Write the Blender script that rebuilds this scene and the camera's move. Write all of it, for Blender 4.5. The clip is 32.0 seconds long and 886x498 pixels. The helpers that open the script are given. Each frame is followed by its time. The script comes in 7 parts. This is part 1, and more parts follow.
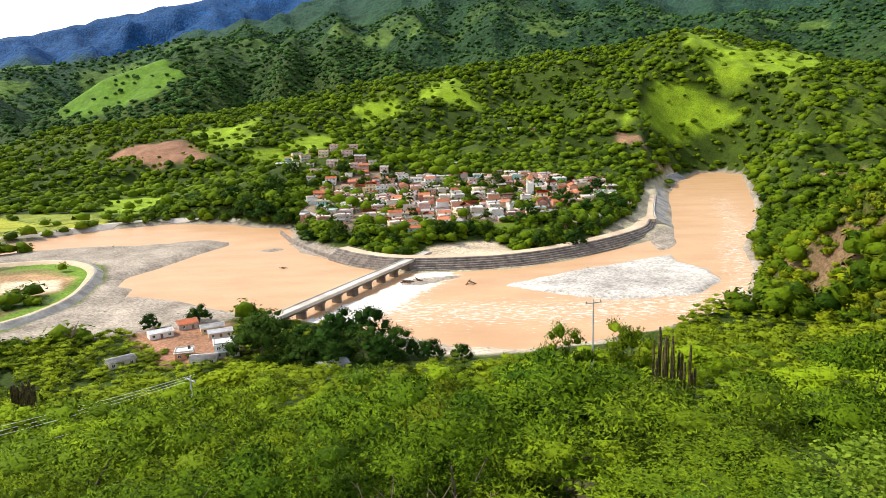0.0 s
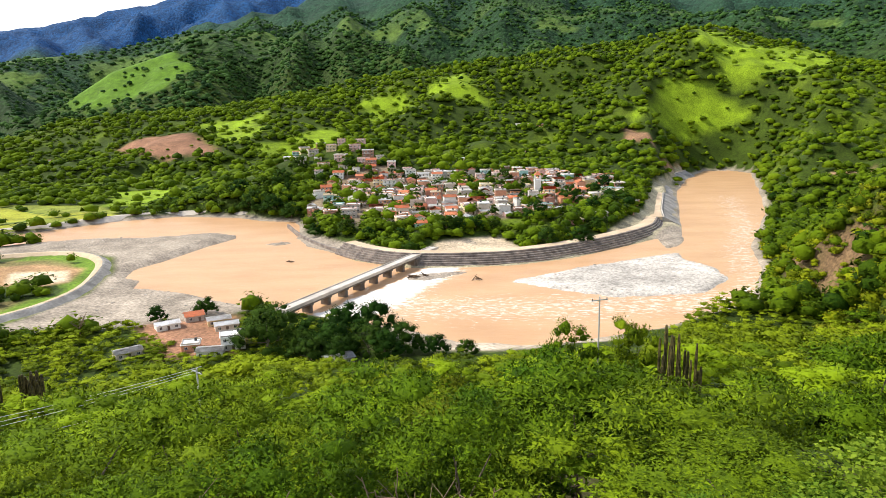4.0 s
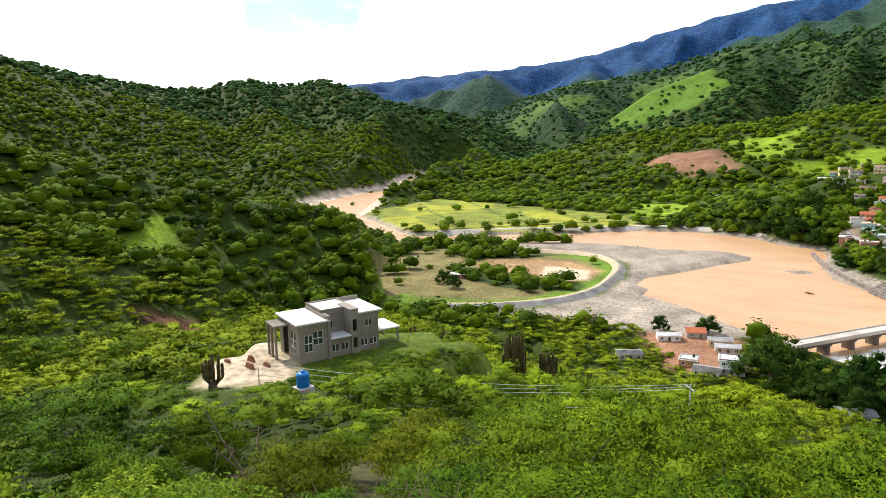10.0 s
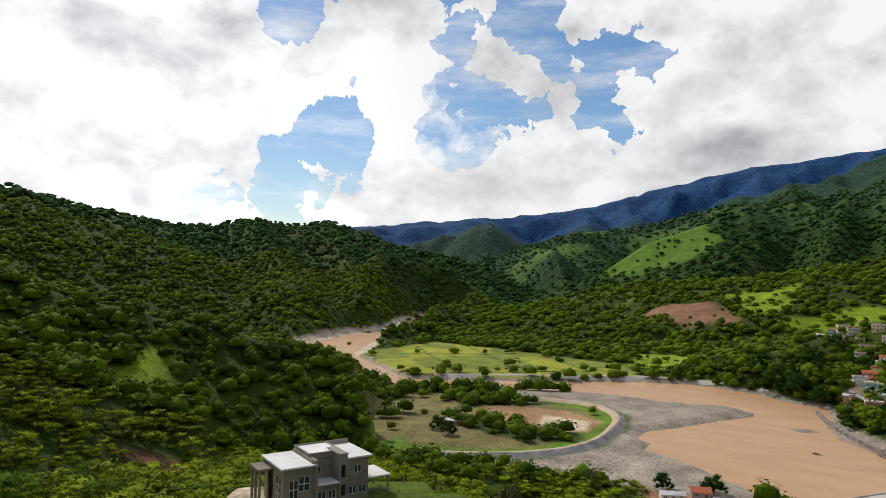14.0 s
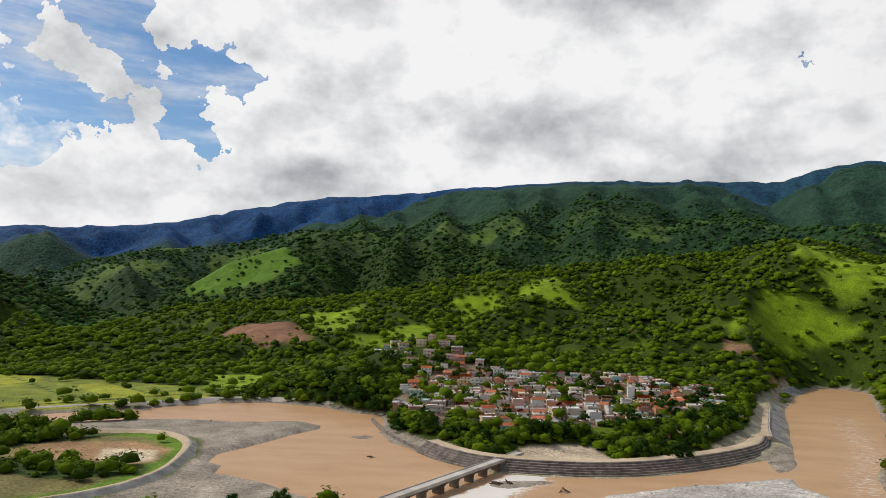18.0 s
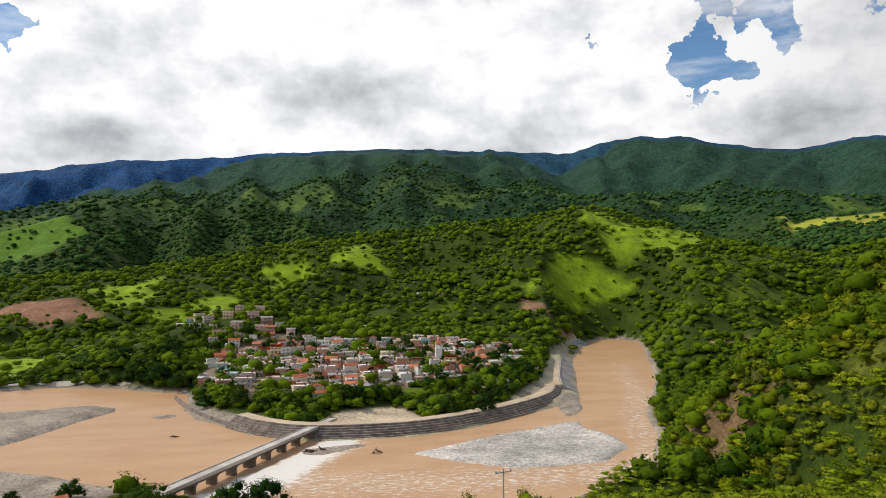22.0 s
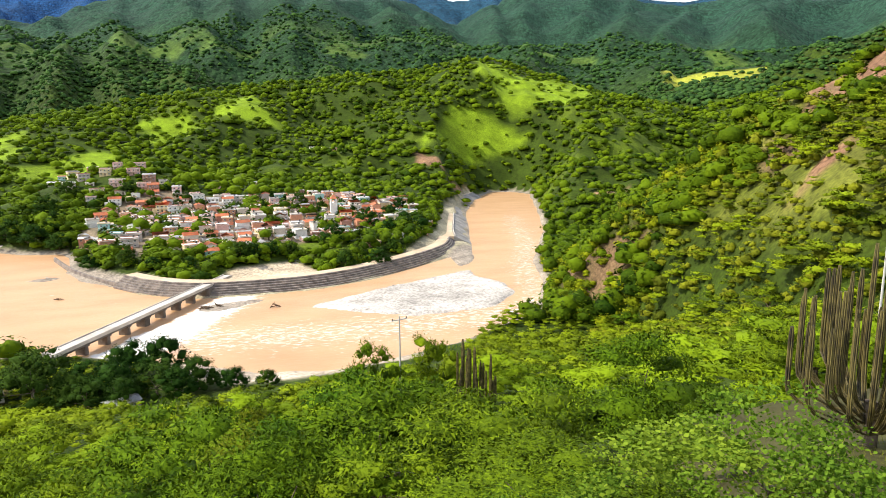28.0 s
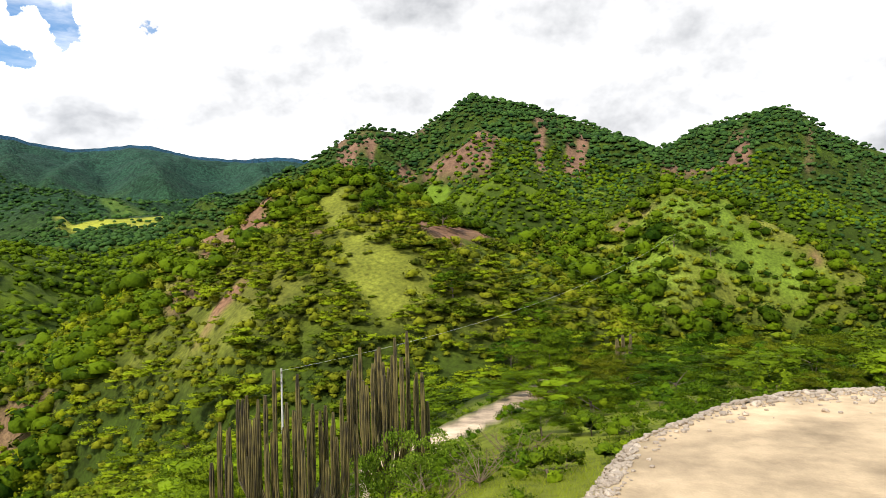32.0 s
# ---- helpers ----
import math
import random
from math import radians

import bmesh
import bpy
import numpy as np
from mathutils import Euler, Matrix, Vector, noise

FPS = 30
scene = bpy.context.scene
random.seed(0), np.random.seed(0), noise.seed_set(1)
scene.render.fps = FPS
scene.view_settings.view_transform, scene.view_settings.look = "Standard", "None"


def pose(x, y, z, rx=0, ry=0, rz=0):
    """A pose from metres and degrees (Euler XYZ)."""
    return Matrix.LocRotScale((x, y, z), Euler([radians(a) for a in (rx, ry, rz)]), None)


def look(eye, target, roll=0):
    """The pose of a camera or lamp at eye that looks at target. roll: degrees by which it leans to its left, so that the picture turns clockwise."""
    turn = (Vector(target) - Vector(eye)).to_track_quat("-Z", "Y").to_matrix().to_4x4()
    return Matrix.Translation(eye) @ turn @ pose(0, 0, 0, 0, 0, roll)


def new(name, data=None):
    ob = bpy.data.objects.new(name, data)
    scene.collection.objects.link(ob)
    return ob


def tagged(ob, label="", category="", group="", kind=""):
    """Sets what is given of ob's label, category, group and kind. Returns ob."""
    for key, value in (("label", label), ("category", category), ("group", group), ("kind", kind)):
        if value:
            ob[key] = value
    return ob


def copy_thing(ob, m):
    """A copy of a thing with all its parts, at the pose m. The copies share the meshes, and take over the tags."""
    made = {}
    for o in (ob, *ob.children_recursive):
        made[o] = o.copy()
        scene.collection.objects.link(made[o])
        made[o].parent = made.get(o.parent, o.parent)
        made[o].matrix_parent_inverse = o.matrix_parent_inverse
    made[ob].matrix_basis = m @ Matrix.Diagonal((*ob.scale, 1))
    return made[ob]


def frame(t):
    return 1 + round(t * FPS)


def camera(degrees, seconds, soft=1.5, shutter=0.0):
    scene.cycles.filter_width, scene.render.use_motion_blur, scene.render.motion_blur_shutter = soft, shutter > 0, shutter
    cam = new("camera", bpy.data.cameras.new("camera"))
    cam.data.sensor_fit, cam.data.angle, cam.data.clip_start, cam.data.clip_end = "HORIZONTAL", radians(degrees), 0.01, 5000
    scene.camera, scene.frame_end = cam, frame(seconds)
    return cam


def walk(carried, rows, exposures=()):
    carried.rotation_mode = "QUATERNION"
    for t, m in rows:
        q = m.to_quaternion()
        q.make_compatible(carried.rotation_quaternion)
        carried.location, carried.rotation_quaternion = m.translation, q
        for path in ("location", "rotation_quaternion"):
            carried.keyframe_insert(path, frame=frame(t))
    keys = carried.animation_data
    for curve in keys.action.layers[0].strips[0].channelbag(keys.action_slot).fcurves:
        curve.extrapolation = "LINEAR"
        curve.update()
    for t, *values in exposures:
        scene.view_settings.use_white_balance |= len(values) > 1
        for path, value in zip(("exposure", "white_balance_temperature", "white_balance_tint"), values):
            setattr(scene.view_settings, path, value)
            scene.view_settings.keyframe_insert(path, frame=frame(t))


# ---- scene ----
cam = camera(66.2, 32.0, 0.8)
EYE = (0.0, 0.0, 65.0)
# seconds, pitch, roll, yaw
PATH = [
    (0.0, -11.55, 1.57, -0.00),
    (0.5, -11.44, 1.86, 0.00),
    (1.0, -11.69, 1.89, 0.26),
    (1.5, -12.06, 1.48, -0.03),
    (2.0, -12.03, 1.17, 0.52),
    (2.5, -12.11, 0.76, 0.29),
    (4.5, -11.88, 1.33, 1.09),
    (5.0, -11.88, 1.16, 2.47),
    (5.5, -11.71, 1.07, 4.08),
    (6.0, -11.51, 0.78, 6.18),
    (6.5, -10.68, 1.06, 10.40),
    (7.0, -10.56, 0.60, 15.02),
    (7.5, -9.56, 0.90, 20.63),
    (8.0, -10.09, 0.80, 24.91),
    (8.5, -10.50, 0.79, 28.03),
    (9.0, -10.77, 0.99, 32.40),
    (9.5, -10.17, 1.12, 37.00),
    (10.0, -9.66, 1.35, 42.58),
    (10.5, -9.21, 1.51, 46.78),
    (11.0, -7.33, 2.29, 50.51),
    (11.5, -5.94, 2.16, 52.74),
    (12.0, -4.05, 1.34, 52.55),
    (12.5, -1.69, 0.69, 51.22),
    (13.0, 1.19, 0.31, 49.37),
    (13.5, 2.24, -0.07, 47.04),
    (14.0, 2.33, -0.72, 42.58),
    (14.5, 2.10, -1.25, 37.74),
    (15.0, 2.75, -1.69, 32.88),
    (15.5, 2.91, -2.04, 27.99),
    (17.5, 4.89, -1.82, 12.06),
    (18.0, 4.67, -1.51, 8.27),
    (18.5, 4.05, -1.27, 6.04),
    (19.0, 3.69, -0.62, 1.15),
    (19.5, 3.71, -0.46, -0.80),
    (20.0, 3.51, 0.14, -1.50),
    (20.5, 3.08, -0.12, -2.06),
    (21.0, 2.88, -0.06, -4.02),
    (21.5, 2.45, -0.14, -5.48),
    (22.0, 2.09, 0.10, -7.51),
    (22.5, 1.69, 0.36, -8.94),
    (23.0, 0.69, 0.17, -11.24),
    (23.5, -0.34, 0.56, -13.06),
    (24.0, -2.51, 0.56, -14.05),
    (24.5, -5.30, 1.07, -14.30),
    (25.0, -7.47, 1.20, -12.84),
    (25.5, -8.71, 1.17, -12.59),
    (27.5, -11.08, 0.90, -13.08),
    (28.0, -10.15, 0.15, -16.34),
    (28.5, -7.38, -0.37, -23.23),
    (29.0, -5.69, -0.86, -29.99),
    (29.5, -4.40, -0.95, -35.84),
    (30.0, -3.06, -0.67, -42.52),
    (30.5, -2.29, 1.45, -47.52),
    (31.0, -1.22, 1.45, -53.57),
    (31.5, -0.17, 1.66, -58.77),
    (32.0, 1.29, 1.60, -63.46),
]
EXPOSURES = [(0.0, 0.06), (12.4, 0.02), (13.0, -0.72), (15.0, -1.05), (18.0, -1.05), (20.0, -1.02), (21.5, -0.85), (23.5, -0.6), (24.5, -0.07), (25.5, 0.2), (30.0, 0.22), (31.0, 0.1), (32.0, -0.12)]
walk(cam, [(t, pose(*EYE, 90 + p, r, y)) for t, p, r, y in PATH], EXPOSURES)

# ---- world and sun ----
SUN_BEARING, SUN_HEIGHT = 80.0, 47.0      # degrees to the left of straight ahead, and above the horizon

# gaps of blue between the clouds: bearing, height, radius, clearness
BLUE_GAPS = [(54.0, 13.0, 2.6, 1), (56.0, 9.5, 3.0, 1), (57.5, 6.5, 3.0, 1), (60.5, 8.5, 1.6, 0.8), (51.5, 19.5, 2.6, 0.9), (48.5, 22.0, 2.6, 0.8), (41.5, 13.4, 1.5, 0.55),
             (40.5, 21.3, 3.2, 1), (36.0, 20.0, 2.0, 1), (32.5, 18.8, 1.5, 1), (28.2, 16.3, 1.5, 1), (34.5, 15.6, 1.1, 0.7),
             (-24.5, 17.8, 1.6, 0.66), (-28.5, 20.5, 2.5, 0.64), (-33.5, 20.6, 2.8, 0.62), (-38.5, 21.5, 3.0, 0.6)]
CLOUD_WHITE, CLOUD_GREY = 18.5, 8.5


def make_world():
    world = bpy.data.worlds.new("sky")
    scene.world = world
    world.use_nodes = True
    nt = world.node_tree
    nt.nodes.clear()
    N = nt.nodes.new
    out = N("ShaderNodeOutputWorld")
    bg = N("ShaderNodeBackground")
    bg.inputs[1].default_value = 0.10
    sky = N("ShaderNodeTexSky")
    sky.sky_type = "NISHITA"
    sky.sun_disc = False
    sky.sun_elevation = radians(SUN_HEIGHT)
    sky.sun_rotation = radians(-SUN_BEARING)
    sky.air_density, sky.dust_density, sky.ozone_density = 1.0, 0.6, 1.5
    L = nt.links.new
    co = N("ShaderNodeTexCoord")

    def math_node(op, a, b=None, c=None):
        n = N("ShaderNodeMath")
        n.operation = op
        for k, v in enumerate((a, b, c)):
            if v is None:
                continue
            if isinstance(v, (int, float)):
                n.inputs[k].default_value = v
            else:
                L(v, n.inputs[k])
        return n.outputs[0]

    def billow(vec, scale, detail, rough):
        n = N("ShaderNodeTexNoise")
        n.inputs["Scale"].default_value, n.inputs["Detail"].default_value, n.inputs["Roughness"].default_value = scale, detail, rough
        L(vec, n.inputs["Vector"])
        return n

    def shifted(vec, off, scale=(1, 1, 1)):
        m = N("ShaderNodeMapping")
        m.inputs["Location"].default_value, m.inputs["Scale"].default_value = off, scale
        L(vec, m.inputs["Vector"])
        return m.outputs[0]

    def node(kind, **ins):
        n = N(kind)
        for key, v in ins.items():
            n.inputs[key].default_value = v
        return n

    def vec(op, a, b=None, c=None):
        n = N("ShaderNodeVectorMath")
        n.operation = op
        for k, v in enumerate((a, b, c)):
            if v is None:
                continue
            if isinstance(v, tuple):
                n.inputs[k].default_value = v
            else:
                L(v, n.inputs[k])
        return n.outputs["Value"] if op == "DOT_PRODUCT" else n.outputs[0]

    def ease(v, a, b, lo=0.0, hi=1.0):
        m = node("ShaderNodeMapRange", **{"From Min": a, "From Max": b, "To Min": lo, "To Max": hi})
        m.interpolation_type = "SMOOTHSTEP"
        L(v, m.inputs["Value"])
        return m.outputs[0]

    def heads(v, scale):
        """Heaped cloud tops: rounded bubbles upon bubbles."""
        n = node("ShaderNodeTexVoronoi", Scale=scale, Detail=3.0, Roughness=0.55, Lacunarity=2.3)
        n.normalize = True
        L(v, n.inputs["Vector"])
        return math_node("SUBTRACT", 1.0, n.outputs["Distance"])

    sky_way = co.outputs["Generated"]
    sep = N("ShaderNodeSeparateXYZ")
    L(sky_way, sep.inputs[0])
    # the view of the sky, stirred so that cloud rims curl
    stir = billow(sky_way, 9.0, 6, 0.55)
    way = vec("MULTIPLY_ADD", vec("SUBTRACT", stir.outputs["Color"], (0.5, 0.5, 0.5)), (0.036, 0.036, 0.036), sky_way)
    squashed = shifted(way, (0.3, 0.1, 0.2), (1, 1, 1.25))
    puffs = heads(squashed, 13.0)
    gap = None
    for b, h, r, clear in BLUE_GAPS:
        d = vec("DOT_PRODUCT", way, (-math.sin(radians(b)) * math.cos(radians(h)), math.cos(radians(b)) * math.cos(radians(h)), math.sin(radians(h))))
        g = ease(d, math.cos(radians(r * 1.7)), math.cos(radians(r * 0.3)), 0.0, clear)
        gap = g if gap is None else math_node("MAXIMUM", gap, g)
    # heaped clouds end in crisp round rims; a thin streaked veil hangs higher up
    cover_of = ease(math_node("SUBTRACT", math_node("MULTIPLY_ADD", puffs, 0.42, 0.27), gap), -0.05, 0.06)
    streak = billow(shifted(sky_way, (1.2, 0.4, 0.0), (1.5, 1.5, 7.0)), 3.0, 7, 0.6)
    veil = ease(streak.outputs["Fac"], 0.42, 0.72, 0.06, 0.75)
    overhead = ease(sep.outputs["Z"], 0.42, 0.56)
    heap = math_node("MULTIPLY", cover_of, math_node("MULTIPLY_ADD", overhead, -0.7, 1.0))
    cloud = math_node("MAXIMUM", heap, math_node("MULTIPLY", veil, math_node("MULTIPLY_ADD", overhead, -0.6, 1.0)))
    # heaps lit from the sun's side, grey underneath and in the depth of the bank
    sv = (-math.sin(radians(SUN_BEARING)) * 0.035, math.cos(radians(SUN_BEARING)) * 0.035, 0.05)
    lee = heads(shifted(vec("ADD", way, sv), (0.3, 0.1, 0.2), (1, 1, 1.25)), 13.0)
    bank = billow(shifted(sky_way, (2.1, 0.7, 0.4), (1, 1, 2.2)), 4.2, 6, 0.5)
    bank_lee = billow(shifted(sky_way, (2.1 + sv[0] * 1.4, 0.7 + sv[1] * 1.4, 0.4 + sv[2] * 2.6), (1, 1, 2.2)), 4.2, 6, 0.5)
    lit = math_node("MULTIPLY_ADD", math_node("SUBTRACT", puffs, lee), 0.9, 0.56)
    lit = math_node("ADD", lit, math_node("MULTIPLY", math_node("SUBTRACT", bank.outputs["Fac"], bank_lee.outputs["Fac"]), 1.6))
    r2 = N("ShaderNodeValToRGB")
    e = r2.color_ramp.elements
    e[0].position, e[1].position = -0.0, 0.72
    e[0].color, e[1].color = (CLOUD_GREY * 0.95, CLOUD_GREY * 0.98, CLOUD_GREY * 1.04, 1), (CLOUD_WHITE, CLOUD_WHITE, CLOUD_WHITE * 1.01, 1)
    L(lit, r2.inputs[0])
    # brightest towards the sun, thicker and greyer away from it
    side = math_node("MULTIPLY", ease(sep.outputs["X"], 0.25, 0.85, 1.0, 0.72), ease(sep.outputs["X"], -0.62, -0.9, 1.0, 1.3))
    shade = N("ShaderNodeVectorMath")
    shade.operation = "SCALE"
    L(r2.outputs[0], shade.inputs[0])
    L(side, shade.inputs["Scale"])
    mix = N("ShaderNodeMix")
    mix.data_type = "RGBA"
    L(cloud, mix.inputs["Factor"])
    deep = N("ShaderNodeHueSaturation")
    deep.inputs["Saturation"].default_value, deep.inputs["Value"].default_value = 1.35, 2.0
    L(sky.outputs[0], deep.inputs["Color"])
    L(deep.outputs[0], mix.inputs["A"])
    L(shade.outputs[0], mix.inputs["B"])
    L(mix.outputs["Result"], bg.inputs[0])
    L(bg.outputs[0], out.inputs[0])


make_world()
sun = new("sun", bpy.data.lights.new("sun", "SUN"))
sun.data.energy, sun.data.angle, sun.data.color = 5.0, radians(0.6), (1.0, 0.93, 0.79)
_b, _h = radians(SUN_BEARING), radians(SUN_HEIGHT)
sun.matrix_world = look((-math.sin(_b) * math.cos(_h) * 900, math.cos(_b) * math.cos(_h) * 900, 65 + math.sin(_h) * 900), (0, 0, 65))

# ---- terrain: bearings in degrees to the left of ahead, distances from the lookout, heights over the river ----
def spot(bearing, dist):
    b = np.radians(bearing)
    return -np.sin(b) * dist, np.cos(b) * dist


def smooth(a, b, v):
    t = np.clip((v - a) / (b - a), 0, 1)
    return t * t * (3 - 2 * t)


def lattice(i, j, seed):
    h = (i * 374761393 + j * 668265263 + seed * 974634777) & 0x7FFFFFFF
    h = ((h ^ (h >> 13)) * 1274126177) & 0x7FFFFFFF
    return ((h ^ (h >> 16)) & 0xFFFF) / 65535.0


def vnoise(x, y, seed=0):
    i, j = np.floor(x).astype(np.int64), np.floor(y).astype(np.int64)
    u, v = x - i, y - j
    u, v = u * u * (3 - 2 * u), v * v * (3 - 2 * v)
    a = lattice(i, j, seed) * (1 - u) + lattice(i + 1, j, seed) * u
    b = lattice(i, j + 1, seed) * (1 - u) + lattice(i + 1, j + 1, seed) * u
    return a * (1 - v) + b * v


def fbm(x, y, size, octaves=4, seed=0, gain=0.5):
    """Noise of 0 to 1 whose largest lumps are `size` metres across."""
    total, amp, norm = 0.0, 1.0, 0.0
    for k in range(octaves):
        total = total + amp * vnoise(x / size + 17.3 * k, y / size + 9.1 * k, seed + k)
        norm += amp
        amp *= gain
        size *= 0.5
    return total / norm


def ridged(x, y, size, octaves=4, seed=0):
    total, amp, norm = 0.0, 1.0, 0.0
    for k in range(octaves):
        total = total + amp * (1 - np.abs(2 * vnoise(x / size + 5.7 * k, y / size + 3.3 * k, seed + k) - 1))
        norm += amp
        amp *= 0.5
        size *= 0.5
    return total / norm


def poly_sd(x, y, pts):
    """Signed distance to a polygon, negative inside; far from it only roughly."""
    x, y = np.asarray(x, float), np.asarray(y, float)
    xs, ys = [p[0] for p in pts], [p[1] for p in pts]
    off = np.maximum(np.maximum(min(xs) - x, x - max(xs)), np.maximum(min(ys) - y, y - max(ys)))
    near = off < 120
    if x.size > 1 and not near.all():
        far_off = np.where(near, 0.0, 1e4)
        if near.any():
            far_off[near] = poly_sd(x[near], y[near], pts)
        return far_off
    best = np.full(np.shape(x), 1e18)
    inside = np.zeros(np.shape(x), bool)
    n = len(pts)
    for k in range(n):
        ax, ay = pts[k]
        bx, by = pts[(k + 1) % n]
        ex, ey = bx - ax, by - ay
        t = np.clip(((x - ax) * ex + (y - ay) * ey) / (ex * ex + ey * ey + 1e-9), 0, 1)
        best = np.minimum(best, (x - ax - t * ex) ** 2 + (y - ay - t * ey) ** 2)
        cond = (ay > y) != (by > y)
        if ey:
            inside ^= cond & (x < (bx - ax) * (y - ay) / ey + ax)
    d = np.sqrt(best)
    return np.where(inside, -d, d)


def line_near(x, y, pts):
    """Distance to a polyline, and the values (third and on) interpolated at the nearest place."""
    best = np.full(np.shape(x), 1e18)
    val = np.zeros(np.shape(x))
    for (ax, ay, az), (bx, by, bz) in zip(pts, pts[1:]):
        ex, ey = bx - ax, by - ay
        t = np.clip(((x - ax) * ex + (y - ay) * ey) / (ex * ex + ey * ey + 1e-9), 0, 1)
        d = (x - ax - t * ex) ** 2 + (y - ay - t * ey) ** 2
        m = d < best
        best = np.where(m, d, best)
        val = np.where(m, az + t * (bz - az), val)
    return np.sqrt(best), val


def smax(a, b, k):
    h = np.clip(0.5 + 0.5 * (a - b) / k, 0, 1)
    return b + (a - b) * h + k * h * (1 - h)


WATER = [(262, 648), (272, 622), (214, 471), (184, 397), (135, 303), (121, 260), (97, 215), (60, 190), (36, 181), (24, 176), (2, 180),
         (-16, 193), (-45, 207), (-76, 221), (-93, 233), (-110, 240), (-120, 243), (-123, 256), (-131, 260), (-134, 275), (-128, 290), (-119, 323),
         (-112, 341), (-114, 349), (-126, 355), (-156, 344), (-183, 345), (-207, 334), (-231, 322), (-255, 300), (-285, 270), (-420, 345),
         (-525, 370), (-594, 510), (-600, 562), (-700, 676), (-775, 802), (-805, 890), (-780, 920), (-720, 802), (-649, 714), (-590, 590),
         (-538, 532), (-500, 443), (-438, 368), (-310, 305), (-275, 334), (-253, 353)]
WATER_B = [(-230, 372), (-204, 402), (-171, 418), (-131, 410), (-113, 396), (-92, 391), (-86, 376), (-79, 345), (-66, 320), (-55, 305),
           (-42, 286), (-21, 272), (4, 271), (27, 274), (52, 286), (84, 312), (100, 326), (109, 320), (121, 358), (140, 420), (164, 498), (203, 591),
           (224, 624), (238, 648)]
RIVER = WATER + WATER_B
VILLAGE = [(-86, 386), (-68, 342), (-56, 326), (-20, 296), (-2, 300), (25, 330), (40, 300), (80, 330), (110, 370), (130, 440), (170, 560), (60, 640), (-120, 560), (-110, 420)]
LEFT_FLAT = [(-151, 187), (-137, 203), (-133, 231), (-142, 266), (-152, 286), (-175, 298), (-208, 290), (-260, 262), (-230, 190), (-180, 165)]

FAR_RANGE = [(62, 4300, 350), (50, 4300, 373), (46.4, 4300, 411), (37, 4300, 456), (30.5, 4300, 525), (24.3, 4300, 631), (19.2, 4300, 715), (10, 4300, 785),
             (5.4, 4300, 831), (-4.2, 4300, 870), (-11, 4300, 862), (-18, 4300, 823), (-22, 4300, 908), (-26.5, 4300, 908), (-32, 4300, 808),
             (-35, 4300, 769), (-39.8, 4300, 823), (-44.4, 4300, 746), (-50, 4300, 761), (-60, 4300, 720)]
MID_RANGE = [(41, 2300, 80), (38.7, 2300, 109), (36.4, 2300, 165), (31.7, 2300, 214), (27, 2300, 230), (20.4, 2300, 295), (14, 2300, 315), (6.3, 2300, 322), (-3, 2400, 330),
             (-12, 2400, 315), (-20, 2400, 335), (-28, 2400, 330), (-38, 2400, 300), (-48, 2500, 300)]
GREEN_HILL = [(31, 1500, 60), (29.5, 1500, 80), (25.8, 1500, 144), (21.5, 1500, 183), (18.3, 1500, 178), (15, 1500, 112), (10, 1450, 100)]
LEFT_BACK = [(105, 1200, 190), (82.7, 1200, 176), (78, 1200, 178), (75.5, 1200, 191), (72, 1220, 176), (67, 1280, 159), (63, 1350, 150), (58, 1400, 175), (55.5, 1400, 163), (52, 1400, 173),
             (46.4, 1400, 126), (40.3, 1400, 94), (35, 1400, 41), (32, 1400, 20)]
LEFT_HILL = [(105, 255, 82), (83, 270, 72), (79, 270, 68), (75.4, 275, 63), (70, 280, 55), (63, 290, 45), (54.5, 290, 35), (49, 285, 28), (44, 280, 20), (41.3, 270, 10), (39.5, 265, 3)]
BACK_HILLS_L = [(43, 900, 12), (34.6, 900, 27), (28.5, 950, 55), (22.5, 950, 62), (19, 950, 67), (12.7, 950, 82)]
BACK_HILLS_R = [(12.7, 950, 82), (7.2, 950, 101), (-1, 950, 118), (-8, 980, 135), (-14, 1000, 146), (-20.3, 1000, 160), (-24, 1020, 138), (-27, 1050, 122), (-33, 1200, 96)]
MEADOW_SPURS = [[(-18.8, 1000, 158), (-17.6, 880, 122), (-16.5, 780, 92), (-14.2, 690, 54)], [(-25, 1010, 140), (-24.5, 860, 100), (-23.9, 760, 72), (-23.5, 690, 50)],
                [(-2, 940, 112), (-1.0, 860, 103), (0.5, 800, 84), (2.8, 740, 64)]]
KNOLL = [(15, 560, 20), (11.5, 530, 34), (8.5, 530, 38), (5.5, 550, 36)]
HAY_HILL = [(-29, 1600, 120), (-36, 1600, 180), (-41.5, 1600, 192), (-50, 1700, 200)]
RIGHT_HILL = [(-24, 252, 1), (-25.7, 255, 12), (-28.3, 262, 25), (-33, 265, 41), (-38.5, 265, 63), (-45.6, 265, 81), (-50.2, 262, 94), (-55.7, 260, 101), (-59.4, 265, 96), (-62.5, 275, 82),
              (-69, 300, 74), (-76, 320, 77), (-82, 330, 97), (-86, 330, 91), (-90.6, 320, 73), (-96.5, 300, 50), (-108, 300, 45)]
ROCKY = [(-50, 1300, 240), (-53, 1300, 273), (-57, 1300, 334), (-61, 1300, 315), (-66.4, 1300, 389), (-71.6, 1300, 360), (-76.6, 1300, 315), (-77.4, 1330, 278), (-79.6, 1400, 257),
         (-84.8, 1350, 309), (-90.8, 1300, 320), (-94, 1300, 257), (-97, 1300, 225), (-108, 1300, 200)]
